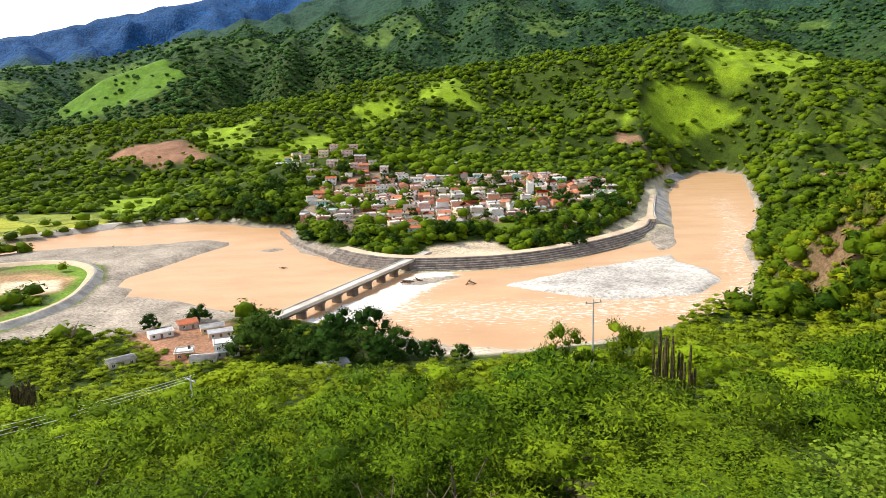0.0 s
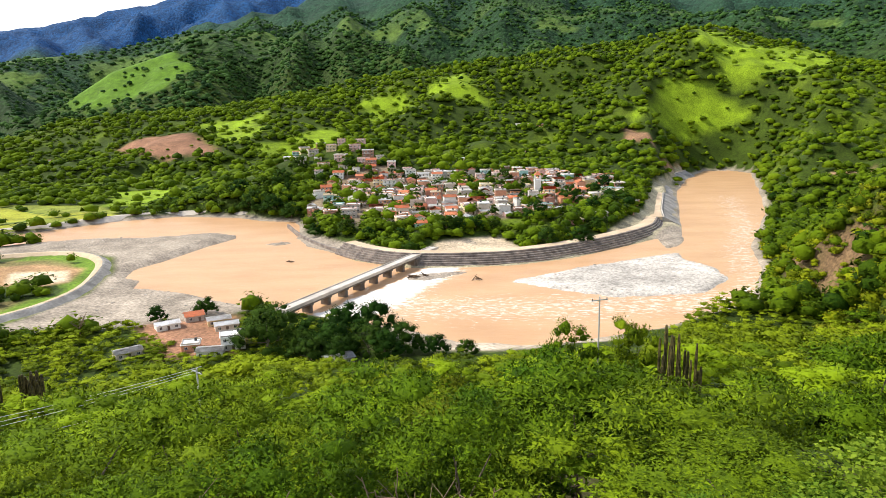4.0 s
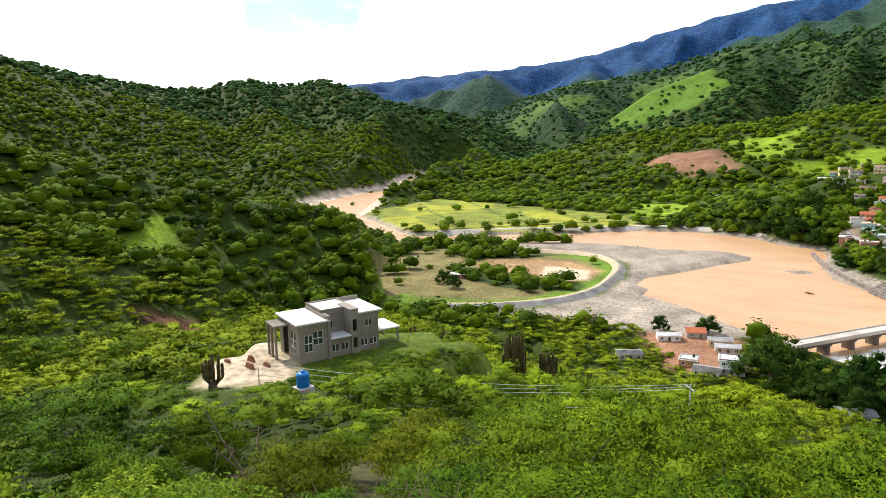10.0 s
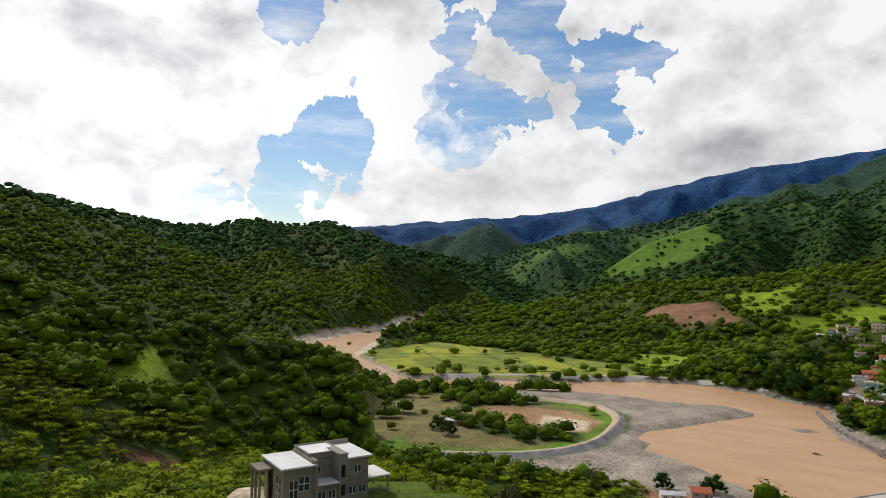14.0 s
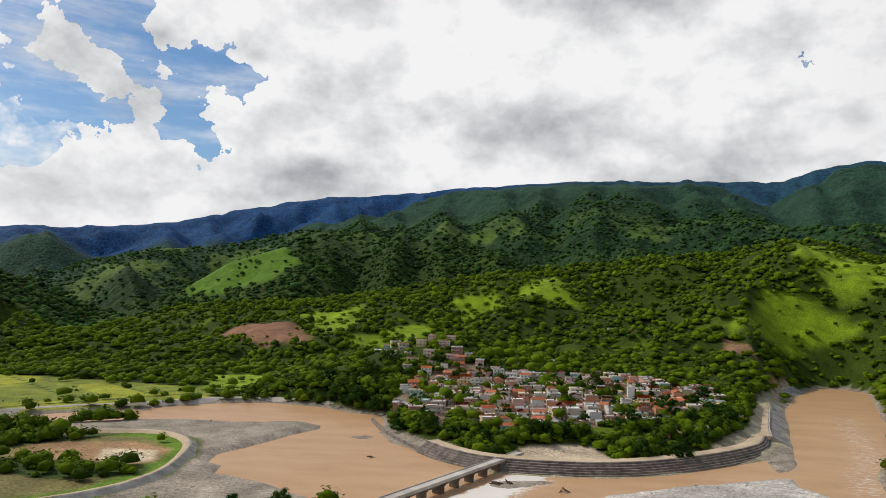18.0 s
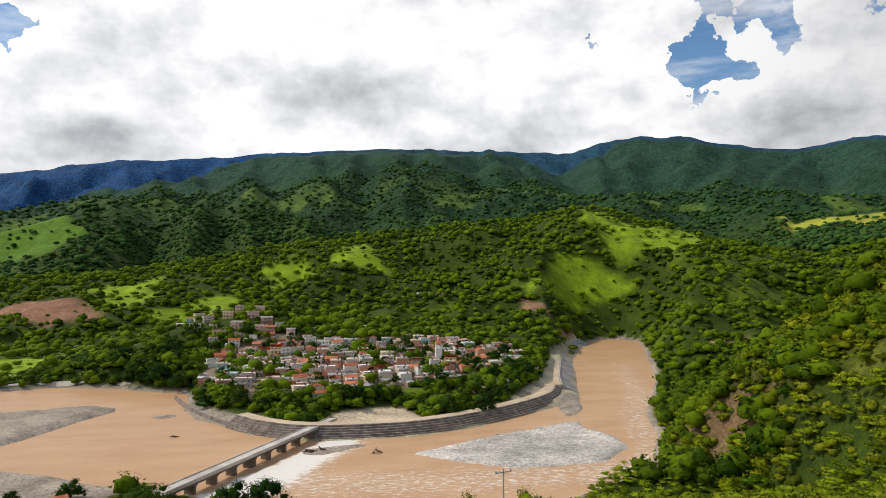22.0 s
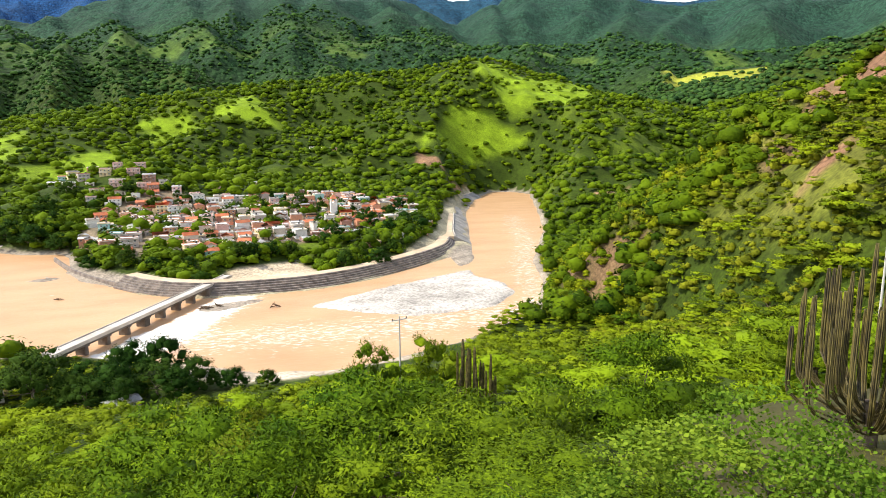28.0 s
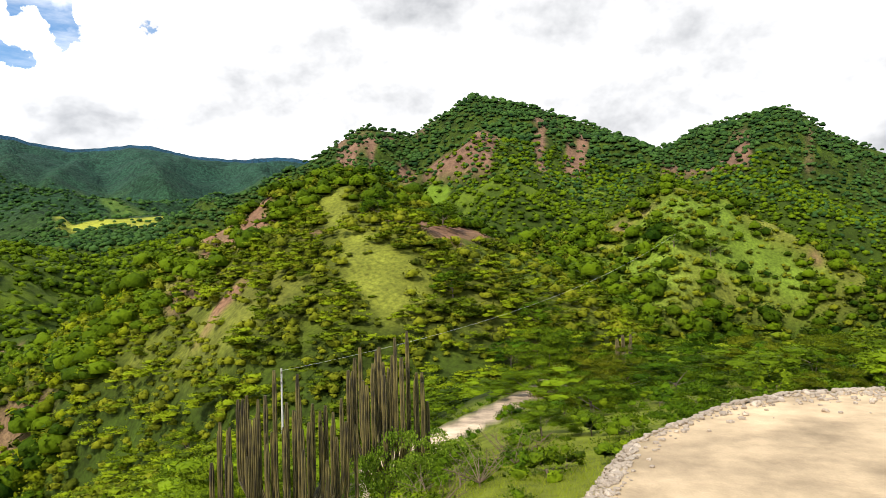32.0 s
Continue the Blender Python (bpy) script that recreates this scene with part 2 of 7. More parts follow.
FOREST = [(20, 3200, 400), (17.5, 3200, 441), (14.1, 3200, 475), (10.2, 3200, 560), (6.5, 3200, 623), (4.7, 3200, 652), (0, 3200, 668), (-4.8, 3200, 681), (-10.5, 3200, 670), (-14.2, 3200, 595), (-18.1, 3150, 452)]
BIG_RIGHT = [(-18.1, 3250, 464), (-19.6, 3300, 575), (-22.3, 3300, 694), (-25.2, 3300, 712), (-28.4, 3300, 694), (-31.1, 3300, 638), (-34.1, 3300, 605), (-36.2, 3300, 599), (-40, 3300, 650), (-46, 3300, 590), (-54, 3300, 570)]
ROUND_HILL = [(-6.5, 2050, 170), (-9.5, 2150, 245), (-13, 2200, 285), (-16, 2150, 250), (-18.5, 2050, 170)]
SLOPE_B = [-100, -70, -50, -25, 0, 28, 52, 75, 100]
SLOPE_D = [0, 5, 10, 20, 40, 70, 110, 160]
SLOPE_Z = [[63.3, 63.2, 63.2, 61, 58.5, 57, 52, 44], [63.3, 62.6, 61.2, 59.5, 57, 53, 42, 38], [63.3, 62.3, 60, 57.6, 52, 43, 33, 25],
           [63.3, 62, 58, 52.5, 45, 35.5, 24, 10], [63.3, 61.5, 57, 51, 42.5, 32, 19, 5], [63.3, 61.5, 57, 51.5, 44, 34, 21, 4],
           [63.3, 62, 58, 53, 46.2, 38.4, 30, 20], [63.3, 62, 59, 54, 46, 38, 28, 20], [63.3, 63, 61, 57, 50, 40, 32, 28]]


BAR_MAIN = [(20, 247), (49, 266), (99, 293), (97, 280), (104, 262), (103, 246), (87, 227), (56, 223), (34, 236)]
BAR_FOOT = [(98, 322), (112, 345), (118, 350), (110, 318), (103, 305), (96, 300)]
BAR_LOGS = [(-21, 252), (-13, 262), (6, 265), (10, 266), (2, 258), (-11, 248)]
ISLET = [(-93, 324), (-84, 331), (-77, 327), (-85, 321)]
SPIT = [(-80, 345), (-74, 338), (-52, 312), (-40, 297), (-36, 286), (-50, 298), (-70, 318), (-86, 352)]
ROAD_EDGE = [(spot(b, r)) for b, r in ((100, 3.0), (60, 1.3), (0, 1.0), (-40, 1.5), (-65, 3.0), (-75.8, 5.3), (-78.6, 6.9), (-85.5, 8.7), (-90, 9.6), (-96, 10.2), (-112, 12), (-140, 16), (180, 13), (140, 6))]
TRACK = [(*spot(b, r), z) for b, r, z in ((-40, 17.5, 57.4), (-46, 20, 57.2), (-55.7, 24.5, 57.2), (-62.9, 31, 57.2), (-67.2, 36, 57.1), (-71.5, 43.5, 57), (-73, 48, 57))]
HOUSE_PAD = [(-76, 40), (-66, 41), (-54, 55), (-55, 66), (-66, 66), (-80, 52)]


def ridge_near(x, y, pts):
    """Distance to a ridge line and the crest's height there, blended where two stretches are about as near."""
    best = np.full(np.shape(x), 1e18)
    runs = []
    for (ax, ay, az), (bx, by, bz) in zip(pts, pts[1:]):
        ex, ey = bx - ax, by - ay
        t = np.clip(((x - ax) * ex + (y - ay) * ey) / (ex * ex + ey * ey + 1e-9), 0, 1)
        d = np.hypot(x - ax - t * ex, y - ay - t * ey)
        best = np.minimum(best, d)
        runs.append((d.astype(np.float32), (az + t * (bz - az)).astype(np.float32)))
    total, val = 0.0, 0.0
    k = 0.6 + 0.05 * best
    for d, v in runs:
        w = np.exp(-(d - best) / k)
        total = total + w
        val = val + w * v
    return best, val / total


def crest(rows):
    return [(*spot(b, d), z) for b, d, z in rows]


def spurs(rows, every, run, floor, power, seed):
    """Spurs that run down from a crest towards the valley, one every so many degrees."""
    rng = random.Random(seed)
    bs = [r[0] for r in rows]
    lo, hi = min(bs), max(bs)
    order = sorted(rows)
    out = []
    b = lo + every * 0.4
    while b < hi:
        d0 = float(np.interp(b, [r[0] for r in order], [r[1] for r in order]))
        z0 = float(np.interp(b, [r[0] for r in order], [r[2] for r in order]))
        line, bb, reach, low = [], b, run * rng.uniform(0.75, 1.15), floor * rng.uniform(0.7, 1.25)
        turn = rng.uniform(-0.8, 0.8)
        for k in range(7):
            t = k / 6
            line.append((*spot(bb, d0 - reach * t - 12), low + (z0 - low) * (1 - t) ** power - 6 + (rng.uniform(-0.05, 0.05) * z0 if 0 < k < 6 else 0)))
            bb += turn + rng.uniform(-0.7, 0.7)
        out.append(line)
        b += every * rng.uniform(0.65, 1.35)
    return out


FAR_SPURS = spurs(FAR_RANGE, 3.2, 1300, 240, 1.0, 5)
FOREST_SPURS = spurs(FOREST, 2.7, 1350, 190, 0.85, 3) + spurs(BIG_RIGHT, 3.0, 1250, 190, 0.95, 8)
LEFT_SPURS = spurs(LEFT_BACK, 6.5, 620, 25, 0.9, 4)


def high_ground(x, y):
    """The wooded ranges at the head of the valley, with their spurs and gullies."""
    z = np.full(np.shape(x), -50.0)
    warp = 60 * (fbm(x, y, 300, 3, 14) - 0.5)
    for crest_rows, steep in ((FOREST, 0.5), (BIG_RIGHT, 0.5)):
        d, zc = ridge_near(x, y, crest(crest_rows))
        z = np.maximum(z, zc - steep * d - 20 * (1 - np.exp(-d / 60)))
    for lines, steep in ((FAR_SPURS, 0.62), (FOREST_SPURS, 0.55)):
        for line in lines:
            d, zc = line_near(x, y, line)
            z = smax(z, zc - steep * np.maximum(d + warp, -10), 16)
    gully = ridged(x + 0.6 * warp, y, 240, 4, 53) - 0.58
    return z + 75 * gully * smooth(-50, 120, z)


def height(x, y):
    x, y = np.asarray(x, float), np.asarray(y, float)
    dist = np.hypot(x, y)
    bear = np.degrees(np.arctan2(-x, y))
    lump = fbm(x, y, 90, 4, 3) - 0.5
    fine = fbm(x, y, 14, 3, 8) - 0.5
    # valley floor
    z = 2.2 + 1.2 * lump
    d, zc = ridge_near(x, y, crest(FAR_RANGE))
    t = np.clip(1 - d / 2700, 0, 1)
    far = zc * (0.1 * t + 0.9 * t ** 2.4) + 420 * (ridged(x + 260 * fbm(x, y, 900, 2, 71), y, 580, 4, 31) - 0.66) * np.clip(3.2 * t * (1 - t), 0, 1) ** 0.6
    far = far + 230 * (ridged(bear * 62 + 700 * (fbm(x, y, 900, 3, 3) - 0.5), dist * 0.9, 520, 3, 27) - 0.62) * np.clip(3.4 * t * (1 - t), 0, 1) ** 0.7
    far = far + 190 * (ridged(bear * 75 + 0.55 * d + 420 * (fbm(x, y, 500, 3, 90) - 0.5), d * 0.45, 330, 3, 83) - 0.68) * smooth(0, 260, d) * smooth(1500, 700, d)
    notch = 34 * (1 - ridged(bear * 60, 0 * bear + 7, 150, 4, 66))
    far = -smax(-far, 0.03 * d + notch - 65 - (zc - 65) * dist / 4300, 8)
    far = np.where(d < 2700, far, -50)
    up = (dist > 1500) & (np.abs(bear) < 70)
    if np.any(up):
        high = np.full(np.shape(x), -50.0)
        high[up] = high_ground(x[up], y[up])
        sight = 65 + dist * np.interp(bear, [r[0] for r in FAR_RANGE[::-1]], [(r[2] - 65) / 4300 for r in FAR_RANGE[::-1]])
        far = smax(far, -smax(-high, 0.012 * np.maximum(4300 - dist, 0) + 0.8 * notch - sight, 8), 14)
    z = smax(z, far, 12)
    d, zc = ridge_near(x, y, crest(MID_RANGE))
    z = smax(z, zc - 0.24 * d + 120 * (ridged(x, y, 430, 4, 12) - 0.6) * smooth(0, 300, d) + 150 * (ridged(bear * 36, dist * 0.3, 330, 3, 19) - 0.6) * smooth(0, 260, d), 10)
    d, zc = ridge_near(x, y, crest(GREEN_HILL))
    z = smax(z, zc - 0.30 * d - 22 * (1 - np.exp(-d / 60)) + 40 * (ridged(x, y, 200, 3, 44) - 0.5) * smooth(0, 120, d), 8)
    d, zc = ridge_near(x, y, crest(LEFT_BACK))
    z = smax(z, zc - 0.36 * d + 50 * (ridged(x, y, 240, 3, 21) - 0.55) * smooth(0, 120, d), 8)
    back = (dist > 480) & (dist < 1500) & (bear > 28)
    if np.any(back):
        high = np.full(np.shape(x), -50.0)
        for line in LEFT_SPURS:
            d, zc = line_near(x[back], y[back], line)
            high[back] = np.maximum(high[back], zc - 0.5 * d + 16 * (ridged(x[back], y[back], 120, 3, 29) - 0.5))
        z = smax(z, high, 6)
    d, zc = ridge_near(x, y, crest(ROUND_HILL))
    z = smax(z, zc - 0.34 * d + 30 * (ridged(x, y, 170, 3, 24) - 0.5) * smooth(0, 90, d), 10)
    d, zc = ridge_near(x, y, crest(HAY_HILL))
    z = smax(z, zc - 0.17 * d + 30 * lump * smooth(0, 200, d), 10)
    d, zc = ridge_near(x, y, crest(ROCKY))
    z = smax(z, zc - 0.55 * d * (1.15 - 0.3 * smooth(100, 500, d)) + 110 * (ridged(x, y, 260, 4, 61) - 0.6) * smooth(0, 160, d), 8)
    d, zc = ridge_near(x, y, crest(BACK_HILLS_L))
    z = smax(z, zc - 0.15 * d + 26 * lump * smooth(0, 150, d), 6)
    d, zc = ridge_near(x, y, crest(BACK_HILLS_R))
    z = smax(z, zc - 0.27 * d + 46 * lump * smooth(0, 160, d) + 44 * (ridged(x, y, 180, 3, 52) - 0.58) * smooth(0, 130, d) + 6 * fine, 8)
    for rows in MEADOW_SPURS:
        d, zc = line_near(x, y, crest(rows))
        z = smax(z, zc - 0.42 * d + 8 * lump, 6)
    d, zc = ridge_near(x, y, crest(KNOLL))
    z = smax(z, zc - 0.24 * d, 5)
    d, zc = ridge_near(x, y, crest(LEFT_HILL))
    z = smax(z, zc - 0.40 * d - 5 * (1 - np.exp(-d / 25)) + 14 * lump * smooth(0, 60, d) + 2 * fine, 5)
    d, zc = ridge_near(x, y, crest(RIGHT_HILL))
    z = smax(z, zc - 0.42 * d + 16 * lump * smooth(0, 60, d) + 4 * (ridged(x, y, 38, 3, 9) - 0.5), 4)
    # village terrace
    sd = poly_sd(x, y, VILLAGE)
    z = np.maximum(z, 2 + (5 + 0.05 * np.maximum(y - 320, 0)) * smooth(10, -14, sd))
    # slope below the lookout
    zn = np.zeros(np.shape(x))
    cols = [np.interp(dist, SLOPE_D, row) - 0.28 * np.maximum(dist - 160, 0) for row in SLOPE_Z]
    bb = np.clip(bear, -100, 100)
    for k in range(len(SLOPE_B) - 1):
        w = np.clip((bb - SLOPE_B[k]) / (SLOPE_B[k + 1] - SLOPE_B[k]), 0, 1)
        if k == 0:
            zn = cols[0]
        zn = zn + (cols[k + 1] - zn) * smooth(0, 1, w)
    behind = smooth(102, 140, np.abs(bear))
    zn = zn * (1 - behind) + (63.3 + 0.25 * np.maximum(dist - 14, 0)) * behind
    zn = zn + (5 * lump + 1.6 * fine) * smooth(8, 50, dist)
    z = np.where(dist < 420, smax(z, zn, 3), z)
    d, zt = line_near(x, y, TRACK)
    z = z + (zt - z) * smooth(3.4, 0.8, d)
    z = z + (63.3 - z) * smooth(0.9, -0.2, poly_sd(x, y, ROAD_EDGE))
    z = z + (37.6 - z) * smooth(4, 0, poly_sd(x, y, HOUSE_PAD))
    # low flat with its field, and the river bed
    z = np.where(poly_sd(x, y, LEFT_FLAT) < 0, np.clip(z, 2.4, 3.0), z)
    sd = poly_sd(x, y, RIVER)
    out = np.maximum(sd, 0)
    z = np.minimum(z, 0.3 + (0.12 + 0.4 * vnoise(x / 11, y / 11, 4)) * np.minimum(out, 8) + 1.3 * np.maximum(out - 7, 0))
    z = z + (-1.3 - z) * smooth(0.5, -2.5, sd)
    for bar, top in ((BAR_MAIN, 0.75), (BAR_FOOT, 0.8), (BAR_LOGS, 0.4), (ISLET, 0.6), (SPIT, 0.7)):
        z = np.maximum(z, -0.5 + (0.5 + top) * smooth(0.6, -2.2, poly_sd(x, y, bar) + 1.6 * (vnoise(x / 5, y / 5, 6) - 0.5)))
    return z
# ---- terrain ends ----

# ---- materials ----
MATS = {}


def nodes_of(name):
    m = bpy.data.materials.new(name)
    m.use_nodes = True
    nt = m.node_tree
    return m, nt, nt.nodes["Principled BSDF"], nt.links.new


def mat(name, c1, c2=None, rough=0.85, scale=1.0, bump=0.3, metal=0.0, spec=0.3, detail=6, dist=0.05, rnd=0.0, stretch=(1, 1, 1)):
    """Two colours mixed by noise at two scales, with a relief of the same noise. scale: lumps per metre."""
    if name in MATS:
        return MATS[name]
    m, nt, bsdf, L = nodes_of(name)
    N = nt.nodes.new
    c2 = c2 or tuple(v * 0.7 for v in c1)
    co = N("ShaderNodeTexCoord")
    mp = N("ShaderNodeMapping")
    mp.inputs["Scale"].default_value = stretch
    a, b = N("ShaderNodeTexNoise"), N("ShaderNodeTexNoise")
    a.inputs["Scale"].default_value, a.inputs["Detail"].default_value, a.inputs["Roughness"].default_value = scale, detail, 0.65
    b.inputs["Scale"].default_value, b.inputs["Detail"].default_value = scale * 0.17, 3
    add = N("ShaderNodeMath")
    add.operation = "MULTIPLY_ADD"
    add.inputs[1].default_value = 0.55
    ramp = N("ShaderNodeValToRGB")
    ramp.color_ramp.elements[0].position, ramp.color_ramp.elements[1].position = 0.55, 0.95
    ramp.color_ramp.elements[0].color, ramp.color_ramp.elements[1].color = (*c1, 1), (*c2, 1)
    bp = N("ShaderNodeBump")
    bp.inputs["Strength"].default_value, bp.inputs["Distance"].default_value = bump, dist
    L(co.outputs["Object"], mp.inputs["Vector"])
    for n in (a, b):
        L(mp.outputs[0], n.inputs["Vector"])
    L(a.outputs["Fac"], add.inputs[0])
    L(b.outputs["Fac"], add.inputs[2])
    L(add.outputs[0], ramp.inputs[0])
    col = ramp.outputs[0]
    if rnd:
        info = N("ShaderNodeObjectInfo")
        hsv = N("ShaderNodeHueSaturation")
        rng = N("ShaderNodeMapRange")
        rng.inputs["To Min"].default_value, rng.inputs["To Max"].default_value = 1 - rnd, 1 + rnd
        L(info.outputs["Random"], rng.inputs["Value"])
        L(rng.outputs[0], hsv.inputs["Value"])
        L(col, hsv.inputs["Color"])
        col = hsv.outputs[0]
    L(col, bsdf.inputs["Base Color"])
    L(a.outputs["Fac"], bp.inputs["Height"])
    L(bp.outputs[0], bsdf.inputs["Normal"])
    bsdf.inputs["Roughness"].default_value, bsdf.inputs["Metallic"].default_value = rough, metal
    bsdf.inputs["Specular IOR Level"].default_value = spec
    MATS[name] = m
    return m


def foliage_mat(name, dark, light, scale=1.2, bump=1.0, dist=0.4, island=True, trans=0.0, per_tree=False):
    """Leaves seen as a mass: lights and darks at clump and leaf size, one tint to each tree."""
    m, nt, bsdf, L = nodes_of(name)
    N = nt.nodes.new
    co = N("ShaderNodeTexCoord")
    a = N("ShaderNodeTexNoise")
    a.inputs["Scale"].default_value, a.inputs["Detail"].default_value, a.inputs["Roughness"].default_value = scale, 5, 0.7
    geo = N("ShaderNodeNewGeometry")
    info = N("ShaderNodeObjectInfo")
    big = N("ShaderNodeTexNoise")
    big.inputs["Scale"].default_value, big.inputs["Detail"].default_value = 0.02, 3
    s1 = N("ShaderNodeMath")
    s1.operation = "MULTIPLY_ADD"
    s1.inputs[1].default_value = 0.4
    s2 = N("ShaderNodeMath")
    s2.operation = "MULTIPLY_ADD"
    s2.inputs[1].default_value = 0.6
    ramp = N("ShaderNodeValToRGB")
    ramp.color_ramp.elements[0].position, ramp.color_ramp.elements[1].position = 0.45, 1.0
    ramp.color_ramp.elements[0].color, ramp.color_ramp.elements[1].color = (*dark, 1), (*light, 1)
    bp = N("ShaderNodeBump")
    bp.inputs["Strength"].default_value, bp.inputs["Distance"].default_value = bump, dist
    L(co.outputs["Object"], a.inputs["Vector"])
    L(co.outputs["Object"], big.inputs["Vector"])
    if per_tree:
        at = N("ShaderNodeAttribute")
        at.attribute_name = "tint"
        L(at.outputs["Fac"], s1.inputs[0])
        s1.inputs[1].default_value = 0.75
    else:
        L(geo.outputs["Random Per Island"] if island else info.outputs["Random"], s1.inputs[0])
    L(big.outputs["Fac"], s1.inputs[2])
    L(a.outputs["Fac"], s2.inputs[0])
    L(s1.outputs[0], s2.inputs[2])
    half = N("ShaderNodeMath")
    half.operation = "MULTIPLY"
    half.inputs[1].default_value = 0.72
    L(s2.outputs[0], half.inputs[0])
    L(half.outputs[0], ramp.inputs[0])
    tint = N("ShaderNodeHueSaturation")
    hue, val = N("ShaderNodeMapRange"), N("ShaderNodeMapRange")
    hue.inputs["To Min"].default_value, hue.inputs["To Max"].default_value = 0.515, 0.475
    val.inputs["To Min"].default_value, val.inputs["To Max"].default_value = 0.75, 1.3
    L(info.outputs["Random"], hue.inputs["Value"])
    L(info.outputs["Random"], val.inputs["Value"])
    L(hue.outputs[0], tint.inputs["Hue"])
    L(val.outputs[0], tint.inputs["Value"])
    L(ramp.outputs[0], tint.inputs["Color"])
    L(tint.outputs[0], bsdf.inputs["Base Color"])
    L(a.outputs["Fac"], bp.inputs["Height"])
    L(bp.outputs[0], bsdf.inputs["Normal"])
    bsdf.inputs["Roughness"].default_value = 0.7
    bsdf.inputs["Specular IOR Level"].default_value = 0.04
    if trans:
        out = nt.nodes["Material Output"]
        tr = N("ShaderNodeBsdfTranslucent")
        mx = N("ShaderNodeMixShader")
        mx.inputs[0].default_value = trans
        L(tint.outputs[0], tr.inputs["Color"])
        L(bsdf.outputs[0], mx.inputs[1])
        L(tr.outputs[0], mx.inputs[2])
        L(mx.outputs[0], out.inputs["Surface"])
    MATS[name] = m
    return m


def ground_mat():
    """Cover colours per zone, broken up by noise at several sizes."""
    m, nt, bsdf, L = nodes_of("ground_cover")
    N = nt.nodes.new
    at = N("ShaderNodeAttribute")
    at.attribute_name = "cover"
    co = N("ShaderNodeTexCoord")
    fac = None
    for sc, det, amt in ((0.9, 6, 0.5), (0.08, 5, 0.35), (0.012, 4, 0.25)):
        n = N("ShaderNodeTexNoise")
        n.inputs["Scale"].default_value, n.inputs["Detail"].default_value, n.inputs["Roughness"].default_value = sc, det, 0.65
        L(co.outputs["Object"], n.inputs["Vector"])
        k = N("ShaderNodeMapRange")
        k.inputs["From Min"].default_value, k.inputs["From Max"].default_value = 0.3, 0.7
        k.inputs["To Min"].default_value, k.inputs["To Max"].default_value = 1 - amt, 1 + amt
        L(n.outputs["Fac"], k.inputs["Value"])
        if fac is None:
            first, fac = n, k.outputs[0]
        else:
            mu = N("ShaderNodeMath")
            mu.operation = "MULTIPLY"
            L(fac, mu.inputs[0])
            L(k.outputs[0], mu.inputs[1])
            fac = mu.outputs[0]
    hsv = N("ShaderNodeHueSaturation")
    L(at.outputs["Color"], hsv.inputs["Color"])
    L(fac, hsv.inputs["Value"])
    bp = N("ShaderNodeBump")
    bp.inputs["Strength"].default_value, bp.inputs["Distance"].default_value = 0.6, 0.12
    L(first.outputs["Fac"], bp.inputs["Height"])
    L(bp.outputs[0], bsdf.inputs["Normal"])
    # tree crowns of the far woods as relief
    v = N("ShaderNodeTexVoronoi")
    v.inputs["Scale"].default_value = 0.10
    b2 = N("ShaderNodeBump")
    b2.invert = True
    b2.inputs["Distance"].default_value = 3.5
    L(co.outputs["Object"], v.inputs["Vector"])
    L(v.outputs["Distance"], b2.inputs["Height"])
    # every crown has its own tint
    one = N("ShaderNodeSeparateColor")
    L(v.outputs["Color"], one.inputs[0])
    tone = N("ShaderNodeMapRange")
    tone.inputs["To Min"].default_value, tone.inputs["To Max"].default_value = 0.65, 1.35
    L(one.outputs[0], tone.inputs["Value"])
    crowns = N("ShaderNodeHueSaturation")
    L(hsv.outputs[0], crowns.inputs["Color"])
    L(tone.outputs[0], crowns.inputs["Value"])
    L(at.outputs["Alpha"], crowns.inputs["Fac"])
    L(crowns.outputs[0], bsdf.inputs["Base Color"])
    L(at.outputs["Alpha"], b2.inputs["Strength"])
    L(bp.outputs[0], b2.inputs["Normal"])
    L(b2.outputs[0], bsdf.inputs["Normal"])
    bsdf.inputs["Roughness"].default_value = 0.9
    bsdf.inputs["Specular IOR Level"].default_value = 0.15
    return m


